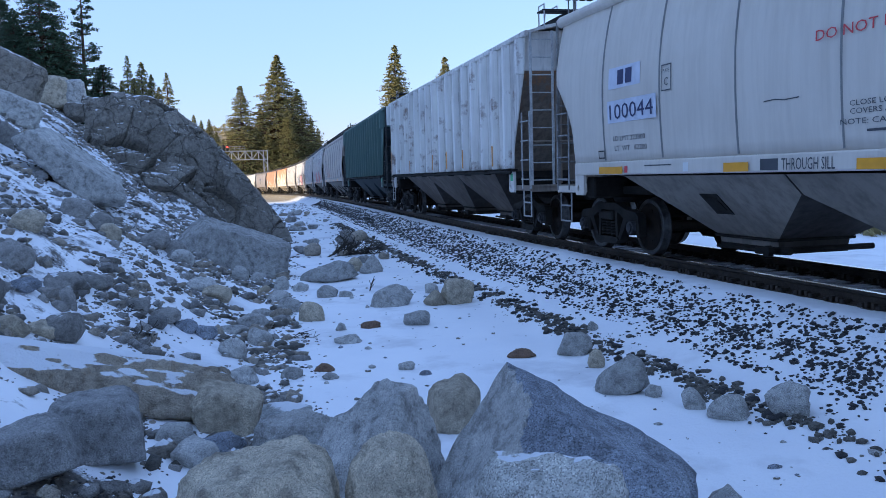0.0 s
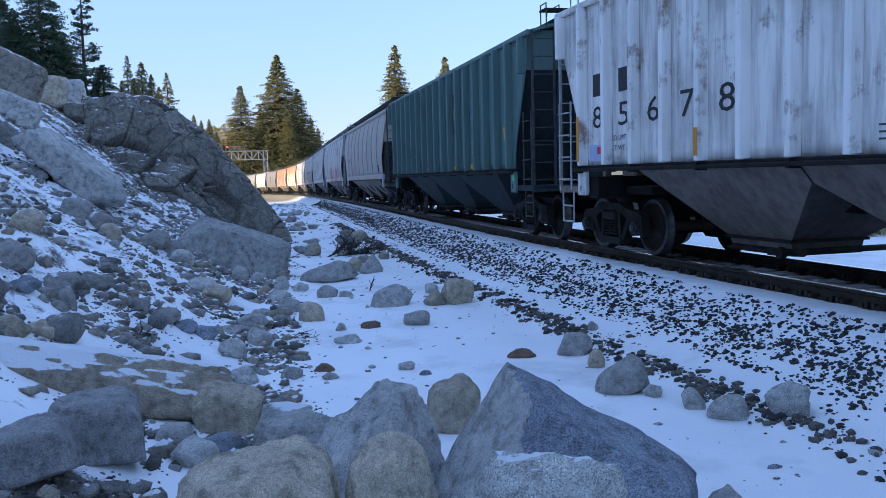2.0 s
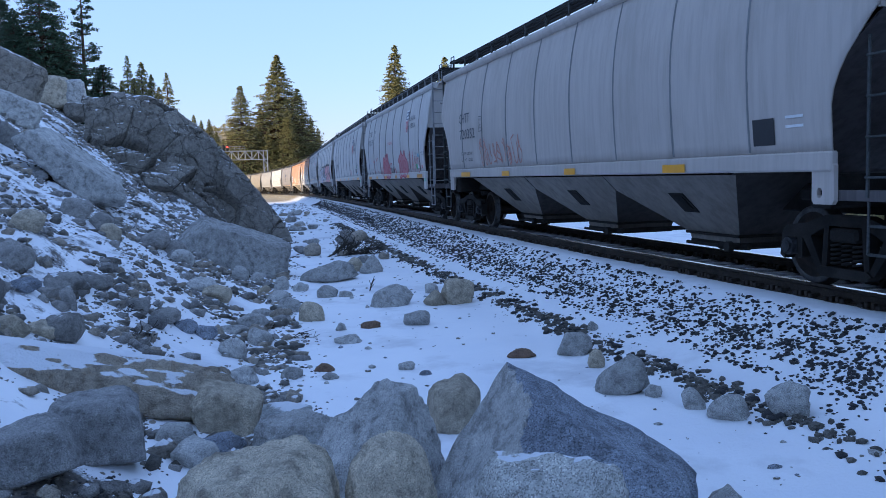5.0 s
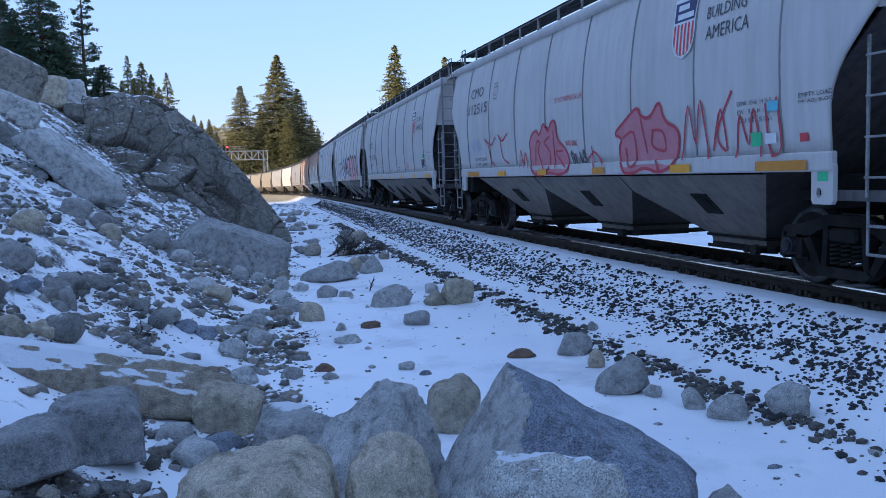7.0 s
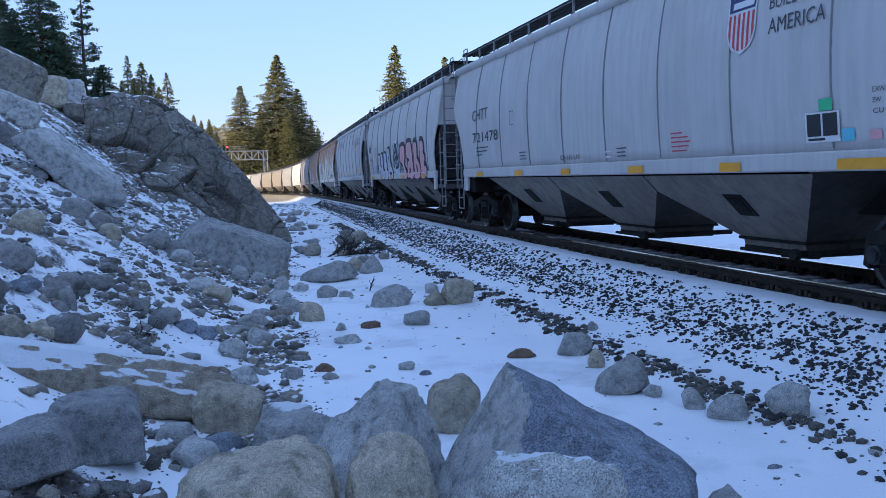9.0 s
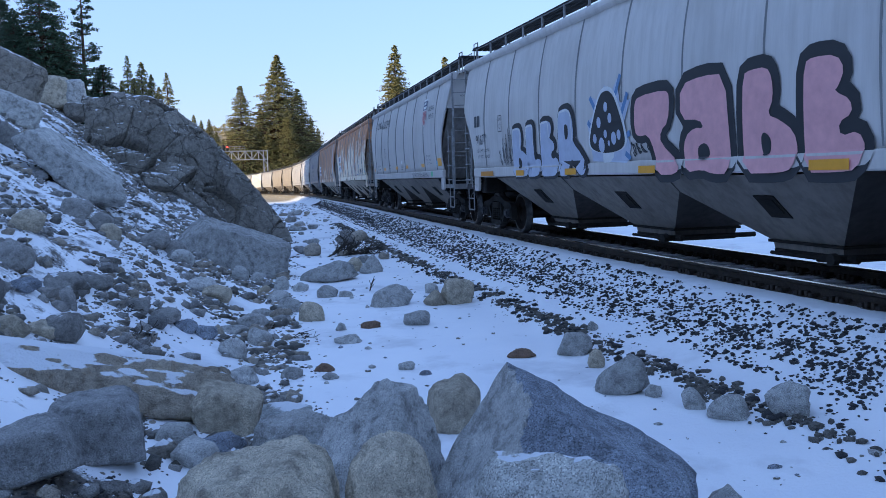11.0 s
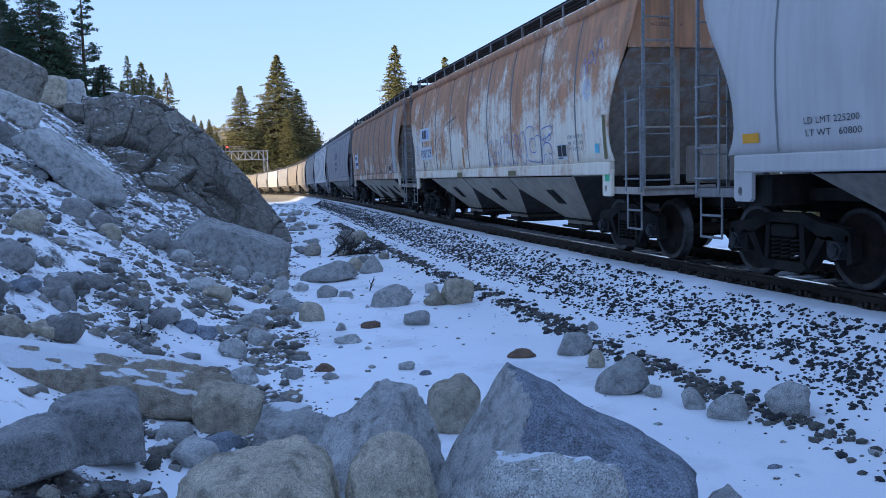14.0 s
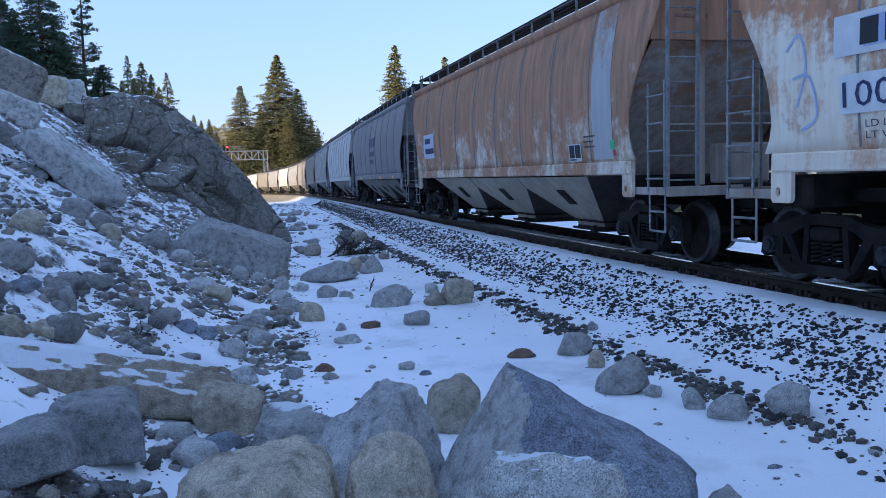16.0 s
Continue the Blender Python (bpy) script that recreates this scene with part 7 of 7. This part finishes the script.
def throw_up(car, shape, x0, x1, z0, z1, inner):
    """Soft pink fill with a red outline and red inner strokes."""
    ring = round_ring(fit_ring(shape, x0, x1, z0, z1), 2)
    body = paint_area(car, "spray_fill", ring, PINK_WASH, 0.006, "soft pink spray fill with red outline")
    spray_line(body, ring + ring[:1], 0.05, RED_SPRAY, 0.010)
    for pts in inner:
        spray_line(body, fit_ring(pts, x0, x1, z0, z1), 0.04, RED_SPRAY, 0.012)


throw_up(car_e, THROW_A, -1.77, 0.22, 1.33, 2.36, [((0.14, 0.2), (0.2, 0.6), (0.3, 0.62), (0.24, 0.42), (0.36, 0.12)), ((0.56, 0.7), (0.42, 0.6), (0.55, 0.42), (0.5, 0.14), (0.42, 0.1)), ((0.66, 0.12), (0.66, 0.8)), ((0.86, 0.42), (0.7, 0.4), (0.9, 0.14))])
throw_up(car_e, THROW_B, 2.05, 4.05, 1.33, 2.32, [((0.16, 0.55), (0.34, 0.62), (0.36, 0.2), (0.24, 0.12), (0.2, 0.4)), ((0.46, 0.82), (0.54, 0.3)), ((0.62, 0.62), (0.78, 0.58), (0.8, 0.32), (0.62, 0.4), (0.64, 0.62)), ((0.7, 0.02), (0.66, 0.2))])
for pts in (((4.1, 1.5), (4.3, 2.2), (4.45, 1.7), (4.6, 2.25), (4.75, 1.5)), ((4.85, 1.6), (5.05, 2.1), (5.15, 1.6), (4.95, 1.8), (5.3, 2.3)), ((5.35, 1.5), (5.45, 2.0), (5.6, 1.65), (5.72, 2.05), (5.85, 1.5)), ((5.95, 2.1), (6.0, 1.55), (6.2, 1.6), (6.15, 2.15)),
            ((-4.76, 2.2), (-4.3, 2.05), (-3.95, 2.2)), ((-4.5, 2.12), (-4.35, 1.7), (-4.1, 1.55)), ((-3.75, 2.25), (-3.5, 2.1), (-3.1, 2.25)), ((-3.6, 2.2), (-3.5, 1.75), (-3.1, 1.6)), ((-2.45, 1.5), (-2.3, 1.85), (-2.2, 1.5), (-2.05, 1.8), (-1.95, 1.48)), ((1.05, 1.6), (1.3, 1.7), (1.6, 1.5)), ((1.2, 1.8), (1.25, 1.45))):
    spray_line(car_e, pts, 0.035, RED_SPRAY, 0.010)
word(car_e, "red_stencil", "DO NOT HAMMER ON CAR", -0.34, 0.88, 2.63, 0.10, RED_TAG, R)
word(car_e, "red_stencil", "WARNING", 0.09, 0.61, 1.84, 0.10, RED_TAG, R)
plate_c(car_e, -4.08, 3.05, R)
word(car_e, "weight_stencil", "LD LMT 223100", -5.6, -4.72, 1.70, 0.075, GREY_MARK, R)
word(car_e, "weight_stencil", "LT WT   62900", -5.6, -4.72, 1.57, 0.075, GREY_MARK, R)
tag(car_e, scrawl(11, 7, 0.34, 0.22, 0.016), -6.3, 1.86, LILAC, R, 0.009)
tag(car_e, scrawl(13, 4, 0.30, 0.17, 0.025), 0.36, 1.5, MAROON, R, 0.009)
patch(car_e, "green_sticker", 5.65, 1.62, 0.2, 0.16, GREEN_TAG, R, 0.012)
patch(car_e, "white_sticker", 5.92, 1.64, 0.2, 0.12, WHITE, R, 0.012)
patch(car_e, "cyan_sticker", 5.98, 2.0, 0.2, 0.11, CYAN_TAG, R, 0.012)
patch(car_e, "red_sticker", 6.52, 1.64, 0.14, 0.09, RED_TAG, R, 0.012)
sill_marks(car_e, [(-3.85, 0.5), (-1.34, 0.47), (3.8, 0.52)])
sill_marks(car_e, [(-6.28, 0.95), (1.22, 0.47)], ORANGE)
sill_marks(car_e, [(5.75, 0.9)], ORANGE)
end_tag(car_e, 8.62)

# clean grey car
word(car_f, "owner_mark", "CHTT", -6.5, -5.25, 2.66, 0.26, GREY_MARK, R)
word(car_f, "car_number", "721478", -6.5, -4.55, 2.14, 0.24, GREY_MARK, R)
small_print(car_f, -6.3, 2.0, [1.0, 0.9, 0.5], 0.05, GREY_MARK, R)
frame_box(car_f, "plate_mark", -3.7, 2.4, 0.24, 0.3, 0.014, GREY_MARK, R)
word(car_f, "stencil", "CH-110-L10", -1.02, -0.14, 1.60, 0.09, GREY_MARK, R)
shield(car_f, 4.66, 2.74, 0.76, R)
word(car_f, "slogan", "BUILDING", 5.18, 6.02, 3.12, 0.15, GREY_MARK, R)
word(car_f, "slogan", "AMERICA", 5.18, 6.12, 2.85, 0.17, GREY_MARK, R)
placard(car_f, 5.80, 1.62, 0.52, 0.31, R)
patch(car_f, "dark_green_patch", 6.02, 1.94, 0.2, 0.12, GREEN_TAG, R)
patch(car_f, "cyan_sticker", 6.34, 1.62, 0.18, 0.12, CYAN_TAG, R)
patch(car_f, "pink_sticker", 6.72, 1.62, 0.16, 0.09, PINK_TAG, R)
for txt, z in (("EXW 10-6  H 9-3", 2.06), ("EW   9-2  H 15-0", 1.96), ("CU FT  5161", 1.86)):
    word(car_f, "stencil", txt, 6.78, 7.3, z, 0.05, GREY_MARK, R)
small_print(car_f, -3.2, 1.8, [0.4, 0.36, 0.4], 0.04, GREY_MARK, R)
small_print(car_f, 0.9, 1.68, [0.2, 0.2], 0.05, WHITE, R)
small_print(car_f, 1.3, 1.72, [0.36, 0.3, 0.3], 0.035, GREY_MARK, R)
small_print(car_f, 3.0, 1.86, [0.3, 0.45, 0.5, 0.45, 0.4], 0.035, RED_TAG, R)
sill_marks(car_f, [(-6.3, 0.5), (-3.5, 0.45), (-0.95, 0.4), (1.72, 0.48), (4.2, 0.44), (6.3, 0.9)])
end_tag(car_f, 9.2)

# grey car with balloon lettering
mark_blocks(car_g, -6.93, 2.50, 0.40, 0.26, GREY_MARK, R)
word(car_g, "car_number", "91677", -6.84, -6.05, 2.07, 0.24, GREY_MARK, R)
word(car_g, "weight_stencil", "LD LMT 222900", -6.78, -5.85, 1.90, 0.07, GREY_MARK, R)
word(car_g, "weight_stencil", "LT WT   63100", -6.75, -5.85, 1.76, 0.07, GREY_MARK, R)
plate_c(car_g, -5.15, 2.3, R)
tag(car_g, scrawl(51, 6, 0.8, 0.17, 0.02), -4.85, 1.55, BLACK, R, 0.009)
tag(car_g, scrawl(52, 4, 0.5, 0.2, 0.02), -5.1, 1.55, GREY_MARK, R, 0.010)
SILVER = plain("silver_spray_paint", (0.48, 0.52, 0.62), 0.35)
FAT = {"b": ((0, 0), (0.02, 0.5), (0.06, 0.97), (0.2, 1), (0.5, 1), (0.60, 0.9), (0.62, 0.70), (0.50, 0.55), (0.70, 0.50), (0.95, 0.38), (1, 0.2), (0.92, 0.04), (0.7, 0)),
       "l": ((0, 0), (0.03, 0.55), (0.06, 0.97), (0.2, 1), (0.52, 1), (0.6, 0.92), (0.56, 0.5), (0.58, 0.3), (0.8, 0.34), (1, 0.3), (0.95, 0.08), (0.75, 0)),
       "e": ((0, 0), (0.02, 0.55), (0.05, 0.96), (0.2, 1), (0.6, 0.98), (0.72, 0.85), (0.62, 0.72), (0.55, 0.68), (0.8, 0.6), (0.82, 0.48), (0.6, 0.42), (0.62, 0.3), (0.9, 0.34), (1, 0.2), (0.88, 0.02), (0.6, 0)),
       "r": ((0, 0), (0.02, 0.55), (0.06, 0.96), (0.22, 1), (0.45, 1), (0.58, 0.85), (0.60, 0.6), (0.56, 0.5), (0.85, 0.3), (1, 0.12), (0.9, 0.0), (0.7, 0.04), (0.5, 0.26), (0.42, 0.2), (0.4, 0)),
       "t": ((0, 0.55), (0.02, 0.9), (0.12, 0.98), (0.75, 1), (0.85, 0.92), (0.8, 0.62), (0.62, 0.52), (0.6, 0.38), (1, 0.12), (0.95, 0), (0.5, 0), (0.45, 0.3), (0.32, 0.5), (0.1, 0.48)),
       "a": ((0, 0.6), (0.02, 0.98), (0.5, 1.03), (0.95, 1.0), (1, 0.3), (0.97, 0), (0.66, 0), (0.45, 0.05), (0.1, 0.02), (0.02, 0.25), (0.1, 0.42), (0.3, 0.5), (0.5, 0.48), (0.42, 0.58))}


def fat_letter(car, kind, x0, x1, z0, z1, face, rim, drop, label, hole=None):
    """A sprayed balloon letter: dark outline with a drop shadow, the face, and a pale shine along one edge."""
    ring = round_ring(fit_ring(FAT[kind], x0, x1, z0, z1), 1)
    back = paint_area(car, "balloon_letter", grow_ring(ring, rim, drop, 0.02), BLACK, 0.006 + 0.0005 * (len(car.children) % 3), label)
    paint_area(back, "letter_face", ring, face, 0.012)
    if hole:
        paint_area(back, "letter_hole", round_ring(fit_ring(hole, x0, x1, z0, z1), 2), BLACK, 0.016)
    shine = [p for p in grow_ring(ring, -0.03) if p[0] < x0 + 0.55 * (x1 - x0) and p[1] > z0 + 0.45 * (z1 - z0)]
    if face is SILVER:
        spray_line(back, shine, 0.035, WHITE, 0.017, "highlight")


SLIT = ((0.38, 0.16), (0.36, 0.36), (0.44, 0.40), (0.56, 0.32), (0.52, 0.18))
for kind, x0, x1, z1, hole in (("b", -4.25, -3.25, 2.32, SLIT), ("l", -3.42, -2.62, 2.34, None), ("e", -2.6, -1.72, 2.36, None), ("r", -1.72, -0.48, 2.50, ((0.3, 0.52), (0.28, 0.78), (0.42, 0.76), (0.42, 0.58)))):
    fat_letter(car_g, kind, x0, x1, 1.31, z1, SILVER, 0.075, 0.05, "silver balloon letter with a black outline", hole)
# spotted toadstool
HAZE_BLUE = plain("thin_blue_spray", (0.12, 0.24, 0.42), 0.6)
paint_area(car_g, "spray_halo", [(-0.25, 1.55), (1.0, 1.5), (1.15, 1.75), (0.95, 2.1), (1.2, 2.45), (0.85, 2.42), (0.75, 2.8), (0.5, 2.55), (0.3, 2.75), (0.15, 2.5), (-0.2, 2.6), (-0.1, 2.3), (-0.4, 2.2), (-0.28, 1.9)], SILVER, 0.0055, "pale blue spray halo")
for pts in (((0.62, 2.45), (0.75, 2.65), (0.86, 2.85)), ((0.85, 2.2), (1.0, 2.4), (1.1, 2.55)), ((0.05, 2.3), (-0.1, 2.45), (-0.25, 2.6)), ((0.3, 2.55), (0.3, 2.7)), ((0.98, 1.9), (1.15, 1.95)), ((0.95, 1.65), (1.12, 1.55)), ((-0.2, 2.1), (-0.35, 2.2))):
    spray_line(car_g, pts, 0.09, HAZE_BLUE, 0.008, "spray_ray")
cap_pts = [(0.66, 0.0), (0.64, 0.2), (0.5, 0.5), (0.3, 0.78), (0.08, 0.86), (-0.16, 0.82), (-0.36, 0.56), (-0.56, 0.24), (-0.64, 0.04), (-0.5, -0.08), (0.0, -0.14), (0.5, -0.1)]
cap_pts = round_ring(cap_pts, 2)
paint_area(car_g, "toadstool_rim", [(0.32 + x * 1.1, 1.80 + z * 1.08) for x, z in cap_pts], WHITE, 0.010)
toad = paint_area(car_g, "toadstool_cap", [(0.32 + x, 1.80 + z) for x, z in cap_pts], BLACK, 0.014, "black spotted toadstool graffiti")
for dx, dz, r in ((-0.45, 0.1, 0.07), (-0.25, 0.32, 0.08), (0.0, 0.15, 0.06), (-0.18, 0.0, 0.11), (0.2, 0.36, 0.07), (0.32, 0.08, 0.09), (0.05, 0.52, 0.07), (0.52, 0.12, 0.07), (0.12, 0.02, 0.04)):
    decal(toad, "spot", fill_ring([(r * math.cos(k * 0.628), r * 1.15 * math.sin(k * 0.628)) for k in range(10)], 0.32 + dx * 0.9, 1.80 + dz * 1.15), 0, 0, 1, SILVER, R, 0.020)
decal(car_g, "toadstool_stem", fill_ring(balloon(70, 0.30, 0.4), 0.34, 1.66), 0, 0, 1, WHITE, R, 0.009)
for kind, x0, x1, z1, hole in (("t", 1.3, 2.55, 2.48, None), ("a", 2.62, 3.75, 2.52, ((0.35, 0.14), (0.34, 0.30), (0.55, 0.34), (0.62, 0.18))), ("b", 4.0, 5.0, 2.5, SLIT), ("e", 5.1, 6.0, 2.5, None)):
    fat_letter(car_g, kind, x0, x1, 1.31, z1, PINK_TAG, 0.13, 0.0, "pink balloon letter with a black outline", hole)
tag(car_g, scrawl(53, 4, 0.22, 0.16, 0.025), 1.2, 1.6, BLACK, R, 0.012)
sill_marks(car_g, [(-4.04, 0.48), (-1.41, 0.5), (1.40, 0.5), (5.2, 0.6)])
sill_marks(car_g, [(-6.55, 0.95)], ORANGE)

# light grey car
word(car_h, "owner_mark", "CMO", -5.72, -4.62, 3.38, 0.30, GREY_MARK, R)
word(car_h, "car_number", "101342", -4.12, -2.36, 3.34, 0.30, GREY_MARK, R)
plate_c(car_h, -3.56, 2.15, R)
word(car_h, "weight_stencil", "LD LMT 225200", -5.74, -4.95, 1.82, 0.07, GREY_MARK, R)
word(car_h, "weight_stencil", "LT WT   60800", -5.72, -4.93, 1.69, 0.07, GREY_MARK, R)
for x, w in ((-6.8, 0.3), (-4.0, 0.5), (-1.1, 0.5), (1.1, 0.45), (3.92, 0.5)):
    patch(car_h, "reflector", x, 1.66, w, 0.11, YELLOW, R, 0.006, 2)
patch(car_h, "reflector", 6.40, 1.66, 0.52, 0.22, YELLOW, R, 0.006, 2)
patch(car_h, "cyan_sticker", 6.22, 1.68, 0.13, 0.14, CYAN_TAG, R)
patch(car_h, "green_sticker", 5.42, 1.36, 0.2, 0.15, GREEN_TAG, sill_side, 0.004, 1)
patch(car_h, "white_sticker", 0.16, 1.84, 0.3, 0.12, WHITE, R)
small_print(car_h, 0.1, 1.76, [0.5, 0.46, 0.36], 0.035, GREY_MARK, R)
small_print(car_h, -2.6, 1.84, [0.36, 0.3, 0.36, 0.3], 0.035, GREY_MARK, R)
shield(car_h, 4.62, 2.92, 0.78, R)
word(car_h, "slogan", "BUILDING", 5.18, 5.93, 3.32, 0.14, GREY_MARK, R)
word(car_h, "slogan", "AMERICA", 5.18, 6.00, 3.08, 0.15, GREY_MARK, R)
for txt, z in (("EXW 10-6  H 9-3", 1.95), ("EW   9-2  H 15-0", 1.84), ("CU FT  5161", 1.73)):
    word(car_h, "stencil", txt, 4.86, 5.55, z, 0.06, GREY_MARK, R)
tag(car_h, scrawl(14, 22, 0.16, 0.125, 0.012), 2.35, 1.35, GREY_MARK, sill_side, 0.004)

# white car blotched with rust
patch(car_i, "number_patch", -6.5, 2.44, 1.35, 0.40, WHITE, R)
patch(car_i, "number_patch", -6.42, 1.88, 1.5, 0.38, WHITE, R)
patch(car_i, "blue_patch", -6.1, 2.5, 0.85, 0.28, LILAC, R, 0.010)
mark_blocks(car_i, -6.15, 2.52, 0.55, 0.25, BLACK, R)
word(car_i, "car_number", "100129", -6.38, -5.0, 1.94, 0.25, NUM_BLUE, R, 0.012)
word(car_i, "weight_stencil", "LD LMT", -6.1, -5.6, 1.74, 0.07, GREY_MARK, R)
word(car_i, "weight_stencil", "LT WT", -6.1, -5.65, 1.63, 0.07, GREY_MARK, R)
plate_c(car_i, -3.82, 2.1, R)
for x, z, h in ((-4.0, 1.57, 0.44), (-1.42, 1.57, 0.52), (7.32, 1.57, 0.7)):
    patch(car_i, "faded_stripe", x, z, 0.11, h, OLIVE if x > 5 else ORANGE, R, 0.007, 3)
BLUE_LINE = plain("blue_marker_line", (0.10, 0.18, 0.48), 0.6)
OUTLINES = (((0, 0), (0.15, 0.85), (0.75, 1.0), (0.95, 0.1), (0.65, 0.05), (0.6, 0.35), (0.35, 0.3), (0.32, 0), (0, 0)), ((0, 0), (0.05, 0.9), (0.3, 0.95), (0.6, 0.4), (0.62, 1.0), (0.95, 1.05), (0.9, 0.05), (0.65, 0.0), (0.3, 0.55), (0.28, 0), (0, 0)),
            ((0.3, 0), (0.25, 0.75), (0.8, 0.8), (0.75, 0.0), (0.3, 0)), ((0.2, 0.95), (0.5, 1.2), (0.85, 0.95), (0.5, 0.85), (0.2, 0.95)),
            ((0, 0), (0.1, 1.0), (0.4, 1.05), (0.5, 0.6), (0.65, 1.1), (1.0, 1.1), (1.05, 0.05), (0.75, 0.0), (0.7, 0.55), (0.55, 0.2), (0.35, 0.55), (0.3, 0.0), (0, 0)), ((0.05, 0.1), (0.0, 1.2), (0.6, 1.3), (0.65, 0.9), (0.3, 0.85), (0.35, 0.4), (0.75, 0.4), (0.7, 0.9), (1.1, 0.9), (1.15, 0.05), (0.5, 0), (0.05, 0.1)))
for k, (x0, wide) in enumerate(((0.90, 0.55), (1.55, 0.62), (2.25, 0.40), (2.22, 0.40), (2.78, 0.75), (3.62, 0.75))):
    spray_line(car_i, fit_ring(OUTLINES[k], x0, x0 + wide, 1.60, 2.12), 0.016, BLUE_LINE, 0.009, side=R)
for pts in (((4.48, 2.0), (4.55, 2.2), (5.05, 2.24), (5.05, 2.1), (4.48, 2.0)), ((4.5, 1.76), (4.6, 1.9), (4.8, 1.95), (5.0, 1.88), (5.08, 1.72)), ((4.6, 1.55), (4.62, 1.7), (4.72, 1.72), (4.74, 1.56)), ((4.9, 1.55), (4.86, 1.72), (5.0, 1.72), (5.06, 1.54)), ((4.62, 2.0), (4.7, 2.08), (4.76, 2.0), (4.68, 1.96), (4.62, 2.0)), ((4.86, 2.02), (4.94, 2.1), (5.0, 2.02), (4.92, 1.98), (4.86, 2.02)),
            ((6.45, 2.95), (6.6, 3.25), (6.7, 2.95)), ((6.75, 3.0), (6.8, 3.35), (6.98, 3.2), (6.8, 3.15)), ((7.05, 3.1), (7.15, 3.5), (7.3, 3.3))):
    spray_line(car_i, pts, 0.017, BLUE_LINE, 0.009, side=R)
for pts in (((-7.2, 2.6), (-7.0, 2.75), (-6.9, 2.4), (-7.05, 2.0)), ((-7.1, 2.3), (-6.85, 2.3), (-6.75, 1.9), (-7.0, 1.75))):
    spray_line(car_i, pts, 0.03, LILAC, 0.009, side=R)
spiral = [(6.75 + (0.04 + 0.016 * k / 6) * math.cos(k * 0.5), 2.72 + (0.04 + 0.016 * k / 6) * 1.3 * math.sin(k * 0.5)) for k in range(46)]
decal(car_i, "spray_spiral", stroke(spiral, 0.012), 0, 0, 1, LILAC, R, 0.009)
placard(car_i, 5.3, 1.61, 0.46, 0.27, R)
for txt, z in (("EXW 10-6  H 9-3", 1.96), ("EW   9-2  H 15-0", 1.85), ("CU FT  5161", 1.74)):
    word(car_i, "stencil", txt, 5.84, 6.5, z, 0.06, GREY_MARK, R)
patch(car_i, "cyan_sticker", 6.98, 1.68, 0.17, 0.15, CYAN_TAG, R)
decal(car_i, "marker_line", stroke([(-3.2, 2.72), (-2.7, 2.82), (-2.2, 2.88), (-1.9, 2.93)], 0.02), 0, 0, 1, BLACK, R, 0.008)
sill_marks(car_i, [(-2.0, 0.5), (2.4, 0.5)], OLIVE)
end_tag(car_i, 9.15)

# rust-brown car
patch(car_j, "number_patch", -6.5, 1.9, 1.35, 0.72, LIGHT_NUM, R)
for wd, zz in ((0.7, 2.34), (1.1, 2.04)):
    decal(car_j, "blue_bar", bars([wd], 0.16, 0.14), -6.3, zz, 1, NUM_BLUE, R, 0.012)
placard(car_j, 5.27, 1.56, 0.56, 0.30, R)
patch(car_j, "green_sticker", 7.0, 1.72, 0.16, 0.14, GREEN_TAG, R)
patch(car_j, "red_sticker", 7.08, 1.62, 0.1, 0.09, RED_TAG, R)
small_print(car_j, 5.95, 1.95, [0.5, 0.4, 0.45], 0.05, GREY_MARK, R)
CHALK = car_paint("white_repair_paint", (0.50, 0.49, 0.47), (0.34, 0.32, 0.30), 0.1, 0.5)
patch(car_j, "repainted_strip", 6.35, 1.57, 0.75, 2.40, CHALK, R, 0.006, 12, "strip of white repair paint")

# grey car behind it
decal(car_k, "dark_emblem", merge([block(0.5, 0.4), ([(v[0] + 0.65, v[1]) for v in block(0.45, 0.4)[0]], block(1, 1)[1]), ([(v[0] + 1.25, v[1]) for v in block(0.5, 0.4)[0]], block(1, 1)[1])]), -1.0, 2.75, 1, NAVY, R, 0.007)
decal(car_k, "dark_emblem", bars([1.6, 1.3], 0.2, 0.14), -1.0, 2.35, 1, GREY_MARK, R, 0.007)
sill_marks(car_k, [(-5.0, 0.5), (-1.5, 0.5), (2.0, 0.5), (5.5, 0.5)])



# ---- movement ----
def motions():
    for car, ref, half in TRAIN:
        rows = []
        for k in range(33):
            t = k * 0.5
            s = place_s(ref, t)
            a, _ = on_track(s - half)
            b, _ = on_track(s + half)
            d = a - b
            rz = math.atan2(d.y, d.x)
            ry = -math.asin(d.z / d.length)
            rows.append((t, Matrix.Translation((a + b) / 2) @ Euler((0, ry, rz)).to_matrix().to_4x4()))
        walk(car, rows)
    # the wheels of the cars that pass close by roll on the rail
    for ob, dx in WHEELSETS:
        ref = next(r for c, r, _h in TRAIN if c is ob.parent.parent)
        if ref < 100:
            rows = []
            for k in range(241):
                t = k / 15
                rows.append((t, pose(dx, 0, 0.457) @ Matrix.Rotation((place_s(ref, 0) - place_s(ref, t)) / 0.457, 4, "Y")))
            walk(ob, rows)


motions()
